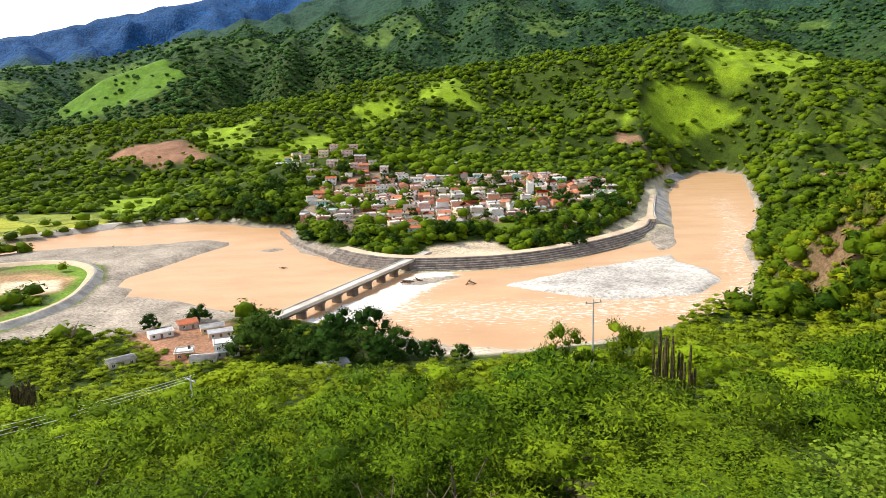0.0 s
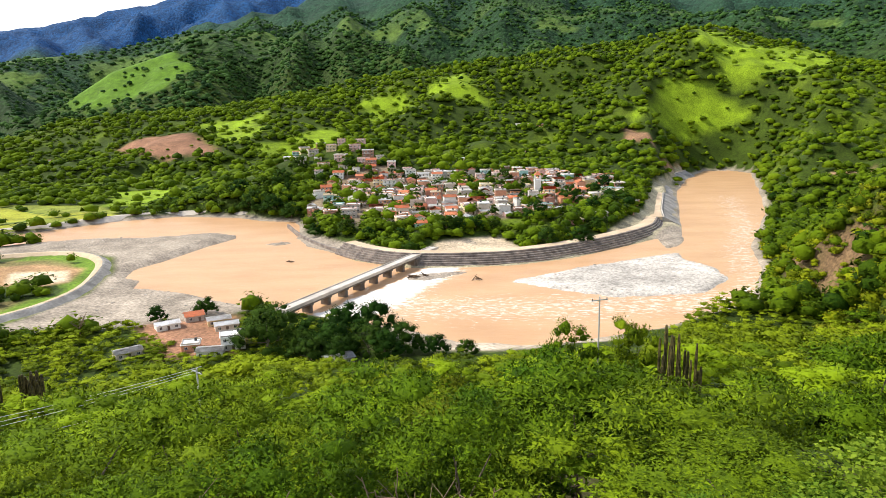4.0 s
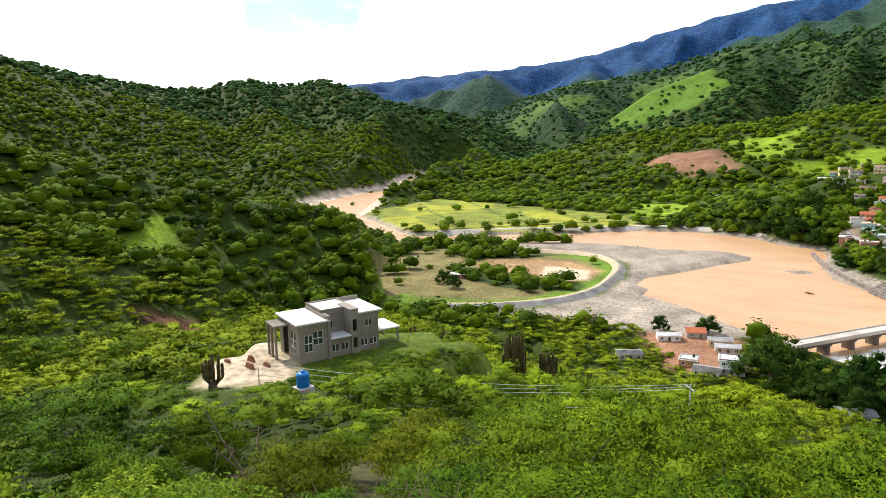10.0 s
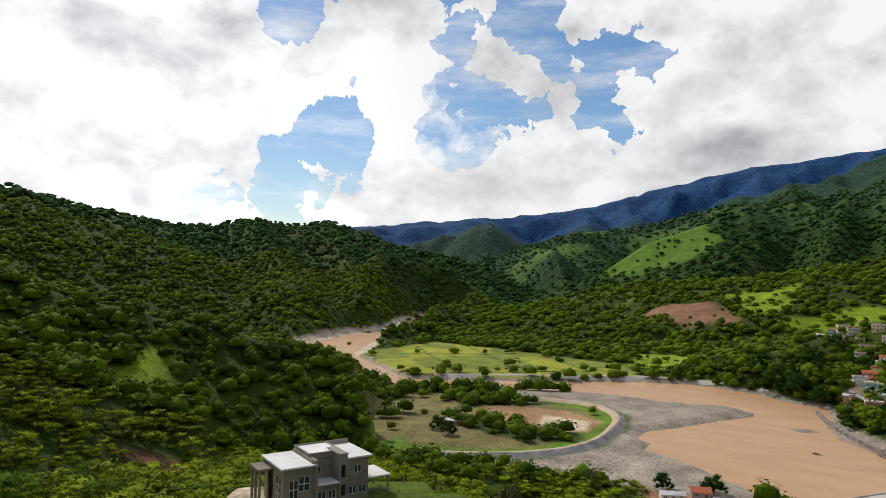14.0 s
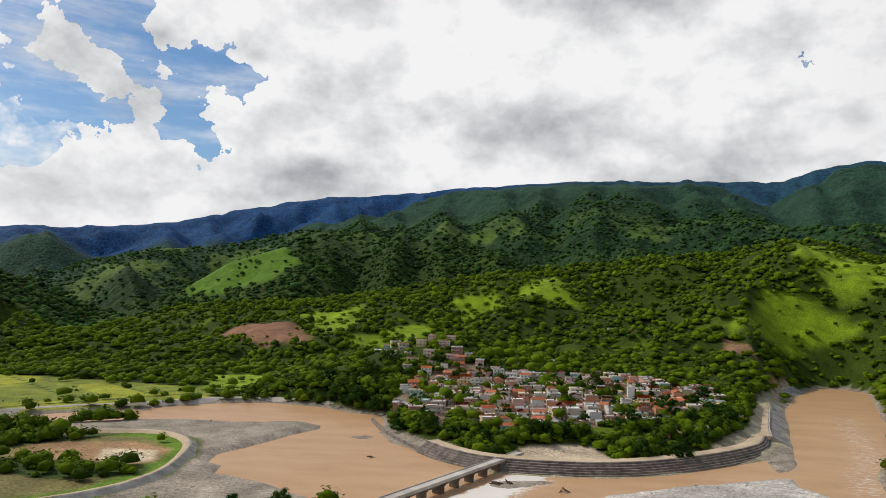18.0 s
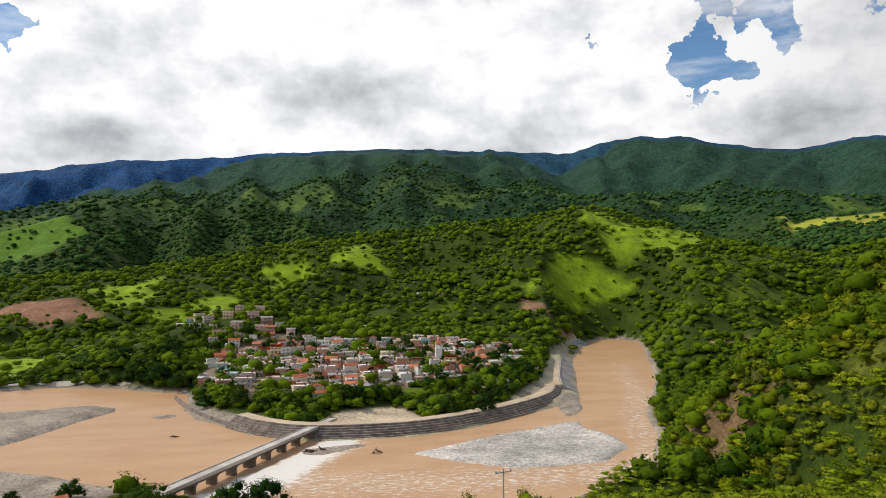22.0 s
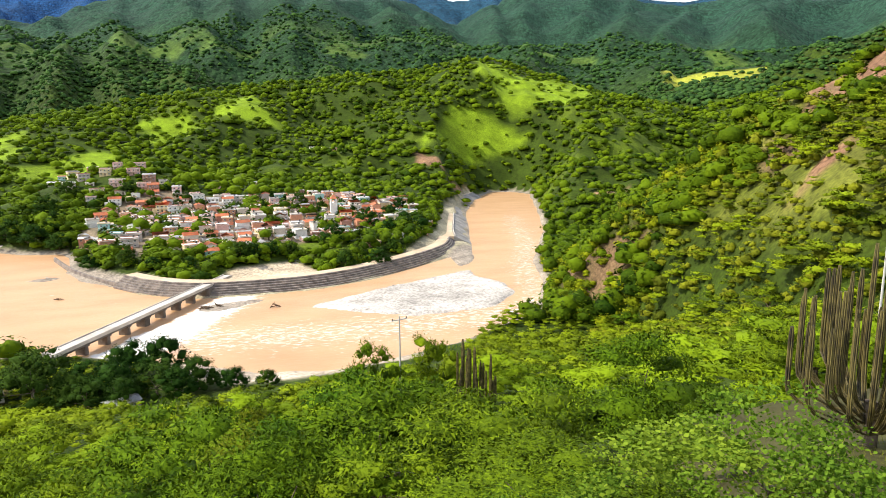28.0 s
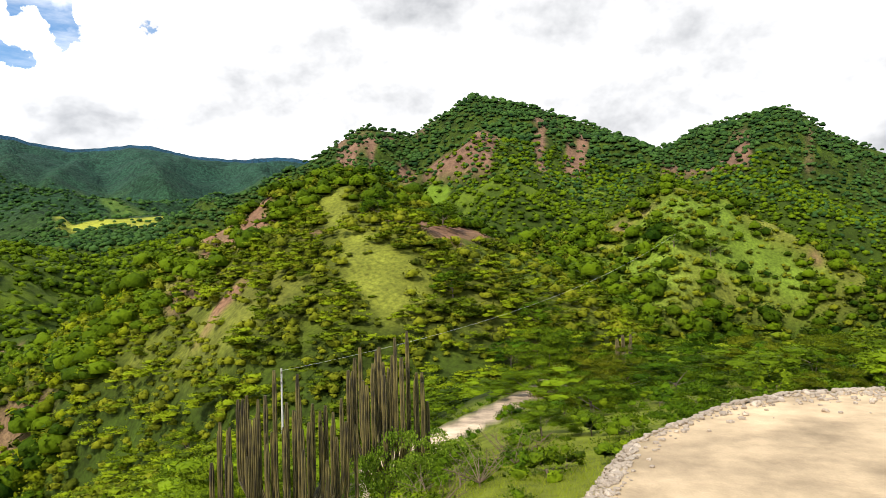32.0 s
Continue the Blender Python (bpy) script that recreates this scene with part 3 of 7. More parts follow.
def water_mat():
    m, nt, bsdf, L = nodes_of("muddy_water")
    N = nt.nodes.new
    co = N("ShaderNodeTexCoord")
    mp = N("ShaderNodeMapping")
    mp.inputs["Rotation"].default_value = (0, 0, radians(-12))
    mp.inputs["Scale"].default_value = (0.6, 1.3, 1)
    a, b, c = N("ShaderNodeTexNoise"), N("ShaderNodeTexNoise"), N("ShaderNodeTexNoise")
    a.inputs["Scale"].default_value, a.inputs["Detail"].default_value = 0.06, 6
    b.inputs["Scale"].default_value, b.inputs["Detail"].default_value, b.inputs["Roughness"].default_value = 0.45, 7, 0.65
    c.inputs["Scale"].default_value, c.inputs["Detail"].default_value, c.inputs["Roughness"].default_value, c.inputs["Distortion"].default_value = 0.55, 8, 0.7, 0.6
    ramp = N("ShaderNodeValToRGB")
    ramp.color_ramp.elements[0].position, ramp.color_ramp.elements[1].position = 0.3, 0.7
    ramp.color_ramp.elements[0].color, ramp.color_ramp.elements[1].color = (0.49, 0.275, 0.135, 1), (0.59, 0.36, 0.19, 1)
    at = N("ShaderNodeAttribute")
    at.attribute_name = "foam"
    th = N("ShaderNodeMath")
    th.operation = "MULTIPLY_ADD"
    th.inputs[1].default_value = 0.42
    fr = N("ShaderNodeValToRGB")
    fr.color_ramp.elements[0].position, fr.color_ramp.elements[1].position = 0.70, 0.86
    mix = N("ShaderNodeMix")
    mix.data_type = "RGBA"
    mix.inputs["B"].default_value = (0.84, 0.78, 0.70, 1)
    bp = N("ShaderNodeBump")
    bp.inputs["Strength"].default_value, bp.inputs["Distance"].default_value = 0.5, 0.35
    L(co.outputs["Object"], mp.inputs[0])
    for n in (a, b, c):
        L(mp.outputs[0], n.inputs[0])
    L(a.outputs[0], ramp.inputs[0])
    L(at.outputs["Fac"], th.inputs[0])
    L(c.outputs[0], th.inputs[2])
    L(th.outputs[0], fr.inputs[0])
    L(fr.outputs[0], mix.inputs["Factor"])
    L(ramp.outputs[0], mix.inputs["A"])
    L(mix.outputs["Result"], bsdf.inputs["Base Color"])
    L(b.outputs[0], bp.inputs["Height"])
    L(bp.outputs[0], bsdf.inputs["Normal"])
    bsdf.inputs["Roughness"].default_value = 0.42
    bsdf.inputs["IOR"].default_value = 1.33
    return m


def part(name, bm, material, parent=None, label="", m=None):
    """Links a bmesh as one mesh object, under a thing or a part."""
    me = bpy.data.meshes.new(name)
    bm.to_mesh(me)
    bm.free()
    if material:
        me.materials.append(material)
    ob = new(name, me)
    if parent:
        ob.parent = parent
    if m is not None:
        ob.matrix_basis = m
    return tagged(ob, label)


def raw_mesh(name, verts, faces, material, smooth_shade=False, normals=None):
    """A mesh from arrays of corners and of faces with 3 or 4 corners each."""
    me = bpy.data.meshes.new(name)
    verts, faces = np.asarray(verts, np.float32), np.asarray(faces, np.int32)
    n, k = faces.shape
    me.vertices.add(len(verts))
    me.vertices.foreach_set("co", verts.ravel())
    me.loops.add(n * k)
    me.loops.foreach_set("vertex_index", faces.ravel())
    me.polygons.add(n)
    me.polygons.foreach_set("loop_start", np.arange(0, n * k, k, dtype=np.int32))
    me.polygons.foreach_set("use_smooth", np.full(n, smooth_shade))
    me.update(calc_edges=True)
    if normals is None:
        me.validate()
    else:
        me.normals_split_custom_set_from_vertices(np.asarray(normals, np.float32))
    if material:
        me.materials.append(material)
    return me


def box(bm, x0, y0, z0, x1, y1, z1, bevel=0.0):
    r = bmesh.ops.create_cube(bm, size=1.0, matrix=Matrix.Translation(((x0 + x1) / 2, (y0 + y1) / 2, (z0 + z1) / 2)) @ Matrix.Diagonal((x1 - x0, y1 - y0, z1 - z0, 1)))
    if bevel:
        es = {e for v in r["verts"] for e in v.link_edges}
        bmesh.ops.bevel(bm, geom=list(es), offset=bevel, segments=1, affect="EDGES")
    return bm


# ---- ground ----
GRASS, MEADOW, FIELD, GRAVEL, SAND, EARTH, ROCK = (0.085, 0.125, 0.008), (0.185, 0.275, 0.010), (0.30, 0.31, 0.03), (0.31, 0.26, 0.205), (0.58, 0.46, 0.32), (0.23, 0.12, 0.07), (0.15, 0.095, 0.05)
GRAVEL_FLAT = [(-151, 180), (-136, 199), (-129, 230), (-138, 268), (-150, 292), (-176, 304), (-210, 296), (-240, 300), (-180, 350), (-100, 350), (-100, 235), (-60, 215), (-75, 200), (-110, 190)]
LEVEE_LINE = [(-52, 302, 0), (-40, 287, 0), (-21, 275, 0), (27, 277, 0), (52, 289, 0), (84, 315, 0), (112, 360, 0)]
REVETMENT_LINE = [(112, 360, 0), (118, 385, 0), (136, 440, 0), (153, 498, 0), (166, 540, 0), (190, 585, 0), (204, 604, 0)]
NEAR_SHORE = [(-22, 200), (5, 184), (26, 180), (44, 184), (44, 170), (20, 164), (-5, 170), (-20, 184)]
STREETS = [(-84, 395), (-66, 350), (-50, 334), (-20, 330), (5, 338), (28, 345), (52, 350), (78, 378), (104, 410), (104, 452), (60, 500), (20, 505), (-18, 478), (-60, 478), (-84, 440)]
LEFT_BANK = [(-215, 287), (-195, 297), (-176, 300), (-160, 293), (-147, 278), (-138, 252), (-133, 230), (-136, 208), (-150, 188), (-166, 176)]
HAMLET = [(-95, 196), (-88, 208), (-68, 202), (-58, 180), (-56, 168), (-76, 166)]
FLAT_EARTH = [(-212, 262), (-176, 276), (-152, 268), (-146, 246), (-160, 234), (-200, 240)]
FLAT_SAND = [(-176, 262), (-156, 264), (-147, 248), (-158, 240), (-170, 248)]
FLAT_TREES_A = [(-226, 262), (-205, 286), (-190, 290), (-200, 276), (-216, 256)]
FLAT_TREES_B = [(-206, 236), (-170, 240), (-142, 236), (-140, 228), (-165, 216), (-195, 218)]
FIELDS = [(-424, 351), (-452, 482), (-352, 474), (-244, 458), (-205, 415), (-230, 380), (-285, 324), (-327, 316)]
VILLAGE_SAND = [(-20, 274), (-8, 300), (22, 322), (30, 300), (28, 278), (4, 274)]
YARD = [(-80, 44), (-73, 36), (-66, 36), (-62, 40), (-67, 46), (-74, 48), (-80, 50)]
# patches on the hills: corners in the plan, colour, trees that stand on them, softness of the rim
PATCHES = [
    ([(-368, 720), (-332, 735), (-279, 740), (-232, 660), (-297, 665)], EARTH, 0.02, 6),
    ([(216, 724), (248, 717), (299, 676), (272, 687), (217, 669), (166, 645), (205, 692)], MEADOW, 0.1, 4),
    ([(328, 925), (356, 858), (490, 927), (430, 790), (345, 690), (291, 710), (262, 762)], MEADOW, 0.16, 7),
    ([(-733, 1294), (-700, 1460), (-544, 1400), (-470, 1300), (-500, 1200), (-615, 1226)], (0.085, 0.17, 0.010), 0.05, 12),
    ([(-276, 773), (-215, 788), (-186, 697), (-223, 685)], MEADOW, 0.12, 10),
    ([(-287, 552), (-225, 541), (-188, 459), (-233, 456)], MEADOW, 0.05, 6),
    ([(-29, 838), (13, 887), (48, 778), (-15, 777)], MEADOW, 0.12, 10),
    ([(-189, 664), (-131, 706), (-101, 701), (-120, 642), (-171, 636)], MEADOW, 0.2, 10),
    ([(-114, 807), (-62, 813), (-40, 752), (-89, 751)], MEADOW, 0.2, 10),
    ([(869, 1284), (1027, 1170), (900, 1050), (800, 1150)], FIELD, 0.05, 14),
    ([(-249, 18), (-267, 35), (-264, 50), (-242, 43), (-197, 25), (-198, 13)], MEADOW, 0.12, 7),
    ([(-176, 70), (-170, 90), (-160, 94), (-161, 74)], (0.16, 0.075, 0.04), 0.0, 3),
    ([(-237, 99), (-244, 121), (-220, 104), (-209, 85)], MEADOW, 0.15, 5),
    ([(194, 135), (176, 121), (158, 97), (146, 77), (137, 71), (125, 75), (131, 88), (150, 105), (170, 123), (186, 138)], (0.17, 0.185, 0.022), 0.12, 3),
    ([(180, 187), (191, 179), (180, 169), (171, 178)], ROCK, 0.3, 4),
    ([(164, 184), (153, 178), (142, 156), (150, 151), (158, 166)], ROCK, 0.35, 4),
    ([(312, 57), (322, 41), (321, 20), (301, -22), (274, 17), (170, 66), (189, 76), (293, 73)], (0.11, 0.16, 0.015), 0.45, 14),
    ([(158, 640), (180, 600), (171, 580), (152, 598)], (0.27, 0.155, 0.085), 0.0, 4),
    ([(179, 582), (198, 608), (210, 616), (172, 554)], (0.29, 0.17, 0.10), 0.05, 4),
    ([(228, 421), (258, 420), (250, 406)], (0.38, 0.22, 0.14), 0.0, 3),
    ([(889, 472), (864, 418), (751, 372), (820, 436)], (0.12, 0.19, 0.012), 0.03, 4),
    ([(134, 268), (127, 250), (113, 221), (121, 222), (130, 246)], ROCK, 0.35, 4),
    ([(122, 219), (130, 208), (127, 198), (119, 210)], ROCK, 0.3, 5),
]


def zone(state, mask, colour, trees):
    m = mask[..., None]
    return state[0] * (1 - m) + np.array(colour) * m, state[1] * (1 - mask) + trees * mask


def cover(x, y, z):
    """Base colour of the ground, distance haze included, and how thickly it is wooded."""
    dist = np.hypot(x, y)
    n1, n2 = fbm(x, y, 130, 4, 70), fbm(x, y, 30, 3, 77)
    state = np.zeros((*np.shape(x), 3)) + np.array((0.034, 0.056, 0.004)), 0.86 + 0.14 * smooth(0.34, 0.44, n1 * 0.6 + n2 * 0.4)
    bear = np.degrees(np.arctan2(-x, y))
    state = zone(state, smooth(0.40, 0.33, n1 * 0.6 + n2 * 0.4) * (dist > 240) * (1 - smooth(30, 38, bear) * smooth(500, 650, dist)) * (1 - 0.85 * smooth(900, 1150, dist)), GRASS, 0.62)
    dry = smooth(-29, -36, bear) * smooth(120, 165, dist) * smooth(420, 360, dist) * smooth(36, 58, z + 14 * (n1 - 0.5) + 10 * smooth(-52, -38, bear))
    state = zone(state, dry, (0.085, 0.100, 0.010), 0.85)
    state = zone(state, dry * smooth(0.52, 0.66, n2), (0.155, 0.165, 0.024), 0.5)
    state = zone(state, dry * smooth(0.66, 0.76, fbm(x, y, 22, 3, 33)), (0.22, 0.12, 0.07), 0.1)
    # crags of the rocky mountain, and the high range's wood tinted with painted haze
    crag = smooth(0.62, 0.72, ridged(bear * 22, z * 0.35, 90, 3, 91)) * smooth(170, 210, z) * smooth(345, 300, z) * (bear < -50) * (dist < 1500) * smooth(0.46, 0.56, fbm(x, y, 160, 3, 15))
    state = zone(state, crag, (0.185, 0.105, 0.066), 0.3)
    # distance haze painted in: greens cool with distance, blue past 3.2 km
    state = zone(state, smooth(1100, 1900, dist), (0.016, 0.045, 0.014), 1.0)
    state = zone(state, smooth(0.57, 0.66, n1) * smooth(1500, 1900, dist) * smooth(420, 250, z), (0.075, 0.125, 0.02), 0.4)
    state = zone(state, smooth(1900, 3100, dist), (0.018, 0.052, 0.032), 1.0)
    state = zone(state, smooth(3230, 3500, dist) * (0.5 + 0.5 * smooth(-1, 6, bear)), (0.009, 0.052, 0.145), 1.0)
    for pts, colour, trees, soft in PATCHES:
        state = zone(state, smooth(soft, -soft, poly_sd(x, y, pts) + (n2 - 0.5) * soft * 4), colour, trees)
    state = zone(state, smooth(4, -4, poly_sd(x, y, FIELDS)), FIELD, 0.0)
    fx, fy = x * 0.8 - y * 0.6, x * 0.6 + y * 0.8
    state = zone(state, smooth(4, -4, poly_sd(x, y, FIELDS)) * (vnoise(fx / 70, fy / 28, 5) > 0.5), (0.19, 0.22, 0.03), 0.0)
    state = zone(state, (poly_sd(x, y, FIELDS) < -3) * ((np.mod(fy + 6 * n1, 46) < 2.0) | (np.mod(fx, 110) < 2.5)), (0.06, 0.11, 0.02), 0.5)
    state = zone(state, smooth(6, -2, poly_sd(x, y, LEFT_FLAT)), (0.19, 0.16, 0.06), 0.05)
    state = zone(state, smooth(5, -1, poly_sd(x, y, LEFT_FLAT)) * smooth(-15, -8, poly_sd(x, y, LEFT_FLAT) + 6 * (n2 - 0.5)) * (x > -190), (0.13, 0.22, 0.02), 0.02)
    state = zone(state, smooth(3, -3, poly_sd(x, y, STREETS) + 8 * (n2 - 0.5)), (0.22, 0.17, 0.11), 0.14)
    state = zone(state, smooth(3, -3, poly_sd(x, y, HAMLET) + 6 * (n2 - 0.5)), (0.30, 0.155, 0.09), 0.16)
    state = zone(state, smooth(3, -1, poly_sd(x, y, FLAT_EARTH) + 5 * (n2 - 0.5)), (0.36, 0.22, 0.11), 0.0)
    state = zone(state, smooth(2, -1, poly_sd(x, y, FLAT_SAND) + 5 * (n2 - 0.5)), (0.62, 0.50, 0.34), 0.0)
    for row in (FLAT_TREES_A, FLAT_TREES_B):
        state = zone(state, smooth(3, 0, poly_sd(x, y, row)), (0.05, 0.08, 0.015), 0.6)
    state = zone(state, smooth(2, -2, poly_sd(x, y, VILLAGE_SAND)), SAND, 0.0)
    sd = poly_sd(x, y, RIVER)
    state = zone(state, smooth(5, 1, sd) * smooth(8, 5, z), GRAVEL, 0.0)
    state = zone(state, smooth(16, 10, sd + 14 * (n2 - 0.5)) * (x < -425) * smooth(7, 5, z), (0.58, 0.47, 0.36), 0.03)
    state = zone(state, smooth(2, -2, poly_sd(x, y, GRAVEL_FLAT)), GRAVEL, 0.0)
    rim = smooth(11, 8, line_near(x, y, [(px_, py_, 0) for px_, py_ in LEFT_BANK])[0])
    state = state[0], state[1] * (1 - rim)
    state = zone(state, smooth(3, 0, poly_sd(x, y, NEAR_SHORE) + 5 * (n2 - 0.5)), (0.46, 0.38, 0.29), 0.02)
    for works, wide in ((LEVEE_LINE, 12), (REVETMENT_LINE, 8)):
        state = zone(state, smooth(wide + 2, wide, line_near(x, y, works)[0]) * smooth(9, 7, z), (0.34, 0.30, 0.20), 0.0)
    for bar in (BAR_MAIN, BAR_FOOT, BAR_LOGS, ISLET, SPIT):
        state = zone(state, smooth(3, 1, poly_sd(x, y, bar)), (0.48, 0.44, 0.39) if bar is BAR_MAIN else GRAVEL, 0.0)
    state = zone(state, smooth(7, 0, poly_sd(x, y, HOUSE_PAD)), GRASS, 0.03)
    state = zone(state, smooth(1.5, -1, poly_sd(x, y, YARD) + 3 * (n2 - 0.5)), SAND, 0.0)
    d, _ = line_near(x, y, TRACK)
    state = zone(state, smooth(1.15, 0.65, d + 0.7 * (n2 - 0.5)), (0.62, 0.47, 0.32), 0.0)
    # soil colour darkened so that gaps between the crowns read as shade
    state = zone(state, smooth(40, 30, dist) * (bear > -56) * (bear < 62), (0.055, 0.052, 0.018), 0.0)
    state = zone(state, smooth(62, 45, dist) * smooth(-50, -58, bear) * smooth(0.9, 1.6, line_near(x, y, TRACK)[0]), (0.14, 0.165, 0.014), 0.2)
    state = zone(state, smooth(16, 10, dist) * ((bear < -56) | (bear > 62)), (0.17, 0.19, 0.018), 0.0)
    state = zone(state, smooth(0.6, -0.3, poly_sd(x, y, ROAD_EDGE) + 0.5 * (n2 - 0.5)), (0.56, 0.42, 0.26), 0.0)
    return state


GRID = {}


def level(x, y):
    """Height of the ground's mesh at one place."""
    d, b = math.hypot(x, y), math.degrees(math.atan2(-x, y))
    rings, z = GRID["ring"], GRID["z"]
    i = int(np.clip(np.searchsorted(rings, d) - 1, 0, len(rings) - 2))
    u = (d - rings[i]) / (rings[i + 1] - rings[i])
    f = min(max((b - GRID["bear"][0]) / 0.3, 0), z.shape[1] - 1.001)
    j = int(f)
    v = f - j
    return float((z[i, j] * (1 - v) + z[i, j + 1] * v) * (1 - u) + (z[i + 1, j] * (1 - v) + z[i + 1, j + 1] * v) * u)


def build_ground():
    # rings close together near the lookout and over the valley, wide apart on the mountains
    rings = np.concatenate([[0.01, 0.4], np.geomspace(1.2, 150, 90), np.linspace(152, 650, 200), np.geomspace(657, 4900, 200)])
    ahead = np.arange(-106, 96.01, 0.3)
    back = np.linspace(96, 254, 33)[1:-1]
    bear = np.concatenate([ahead, back])
    B, D = np.meshgrid(bear, rings)
    x, y = spot(B, D)
    x[0], y[0] = 0.06, 0.04      # the rings close in one place under the lookout
    z = height(x, y)
    nr, nb = x.shape
    idx = np.arange(nr * nb).reshape(nr, nb)
    nxt = np.roll(idx, -1, axis=1)
    faces = np.stack([idx[:-1], nxt[:-1], nxt[1:], idx[1:]], -1).reshape(-1, 4)[:, ::-1]
    me = raw_mesh("ground", np.stack([x, y, z], -1).reshape(-1, 3), faces, ground_mat(), True)
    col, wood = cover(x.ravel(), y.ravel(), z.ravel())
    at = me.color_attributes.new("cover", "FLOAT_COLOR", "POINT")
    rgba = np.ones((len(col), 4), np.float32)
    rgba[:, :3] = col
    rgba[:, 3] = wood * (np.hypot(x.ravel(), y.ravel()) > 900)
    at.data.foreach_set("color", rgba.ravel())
    GRID.update(bear=ahead, ring=rings, z=z[:, :len(ahead)])
    return tagged(new("ground", me), "wooded valley sides, meadows, fields and gravel flats", "ground", kind="structure")


build_ground()


def build_water():
    xs, ys = np.arange(-1000, 421, 10.0), np.arange(120, 1101, 10.0)
    xs = np.sort(np.concatenate([xs, np.arange(-99, 150, 4.0)]))
    ys = np.sort(np.concatenate([ys, np.arange(161, 330, 4.0)]))
    X, Y = np.meshgrid(xs, ys)
    idx = np.arange(X.size).reshape(X.shape)
    faces = np.stack([idx[:-1, :-1], idx[:-1, 1:], idx[1:, 1:], idx[1:, :-1]], -1).reshape(-1, 4)
    me = raw_mesh("water", np.stack([X, Y, np.zeros_like(X)], -1).reshape(-1, 3), faces, water_mat(), True)
    # white water below the bridge and along the outer bend
    d1, _ = line_near(X, Y, [(-46, 207, 0), (-16, 262, 0)])
    side = (X + 46) * 0.878 - (Y - 207) * 0.479
    foam = 1.25 * smooth(26, 6, side) * (side > 1.0) * smooth(30, 10, d1)
    d2, _ = line_near(X, Y, [(104, 226, 0), (116, 262, 0), (128, 300, 0), (150, 345, 0), (190, 470, 0)])
    d3, _ = line_near(X, Y, [(-10, 215, 0), (30, 212, 0), (90, 218, 0)])
    foam = foam + 0.34 * smooth(14, 2, d2) + 0.36 * smooth(26, 4, d3) + 0.14
    at = me.attributes.new("foam", "FLOAT", "POINT")
    at.data.foreach_set("value", foam.ravel().astype(np.float32))
    return tagged(new("water", me), "muddy brown river in flood with white ripples", "river", kind="structure")


build_water()


# ---- woods ----
def lump_template(lumps, flakes, rng, small=1.0):
    """A tree crown seen from afar, one metre across: ragged lumps with sprays of leaves standing out of them."""
    vs, fs, ns, base, cores = [], [], [], 0, []
    for k in range(lumps):
        bm = bmesh.new()
        bmesh.ops.create_icosphere(bm, subdivisions=1, radius=1.0)
        a = rng.random() * 6.28 + k * 2.4
        r = 0.0 if lumps == 1 else rng.uniform(0.16, 0.28)
        c = Vector((math.cos(a) * r, math.sin(a) * r, rng.uniform(0.28, 0.5)))
        s = rng.uniform(0.24, 0.34) if lumps > 1 else 0.40
        cores.append((c, s))
        bm.verts.index_update()
        for v in bm.verts:
            j = rng.uniform(0.65, 1.2)
            vs.append(tuple(c + Vector((v.co.x * s * j, v.co.y * s * j, v.co.z * s * j * 0.8))))
            ns.append(tuple(v.co.normalized()))
        for f in bm.faces:
            if f.normal.z > -0.5:
                fs.append([base + v.index for v in f.verts])
        base = len(vs)
        bm.free()
    for k in range(flakes):
        c, s = rng.choice(cores)
        a, e = rng.random() * 6.28, math.asin(rng.uniform(-0.15, 1.0))
        n = Vector((math.cos(a) * math.cos(e), math.sin(a) * math.cos(e), math.sin(e) * 0.85))
        p = c + n * s * rng.uniform(0.95, 1.3)
        t = Vector((rng.uniform(-1, 1), rng.uniform(-1, 1), rng.uniform(-0.5, 0.5))).normalized()
        b = (n + Vector((rng.uniform(-.6, .6), rng.uniform(-.6, .6), 0.6))).cross(t).normalized()
        q = s * rng.uniform(0.3, 0.55) * small
        vs += [tuple(p + t * q), tuple(p - t * q * 0.6 + b * q * 0.7), tuple(p - t * q * 0.5 - b * q * 0.8)]
        face = (Vector(vs[-2]) - Vector(vs[-3])).cross(Vector(vs[-1]) - Vector(vs[-3]))
        fs.append([base, base + 1, base + 2] if face.dot(n) > 0 else [base, base + 2, base + 1])
        ns += [tuple((n + Vector((rng.uniform(-.35, .35), rng.uniform(-.35, .35), 0.1))).normalized())] * 3
        base = len(vs)
    return np.array(vs), np.array(fs), np.array(ns)


def scatter(templates, px, py, pz, size, tall, rng):
    """Copies the templates to all the places, into one pair of arrays."""
    V, Fc, T, W, base = [], [], [], [], 0
    pick = rng.integers(0, len(templates), len(px))
    ang = rng.random(len(px)) * 6.28
    for k, (tv, tf, tn) in enumerate(templates):
        m = pick == k
        n = int(m.sum())
        if not n:
            continue
        c, s = np.cos(ang[m])[:, None], np.sin(ang[m])[:, None]
        w, h = size[m][:, None], tall[m][:, None]
        vx = (tv[:, 0] * c - tv[:, 1] * s) * w + px[m][:, None]
        vy = (tv[:, 0] * s + tv[:, 1] * c) * w + py[m][:, None]
        vz = tv[:, 2] * h + pz[m][:, None]
        V.append(np.stack([vx, vy, vz], -1).reshape(-1, 3))
        Fc.append((tf[None] + (np.arange(n) * len(tv))[:, None, None] + base).reshape(-1, tf.shape[1]))
        T.append(np.repeat(rng.random(n), len(tv)))
        W.append(np.stack([tn[:, 0] * c - tn[:, 1] * s, tn[:, 0] * s + tn[:, 1] * c, tn[:, 2] + 0 * c], -1).reshape(-1, 3))
        base += n * len(tv)
    return np.concatenate(V), np.concatenate(Fc), np.concatenate(T), np.concatenate(W)


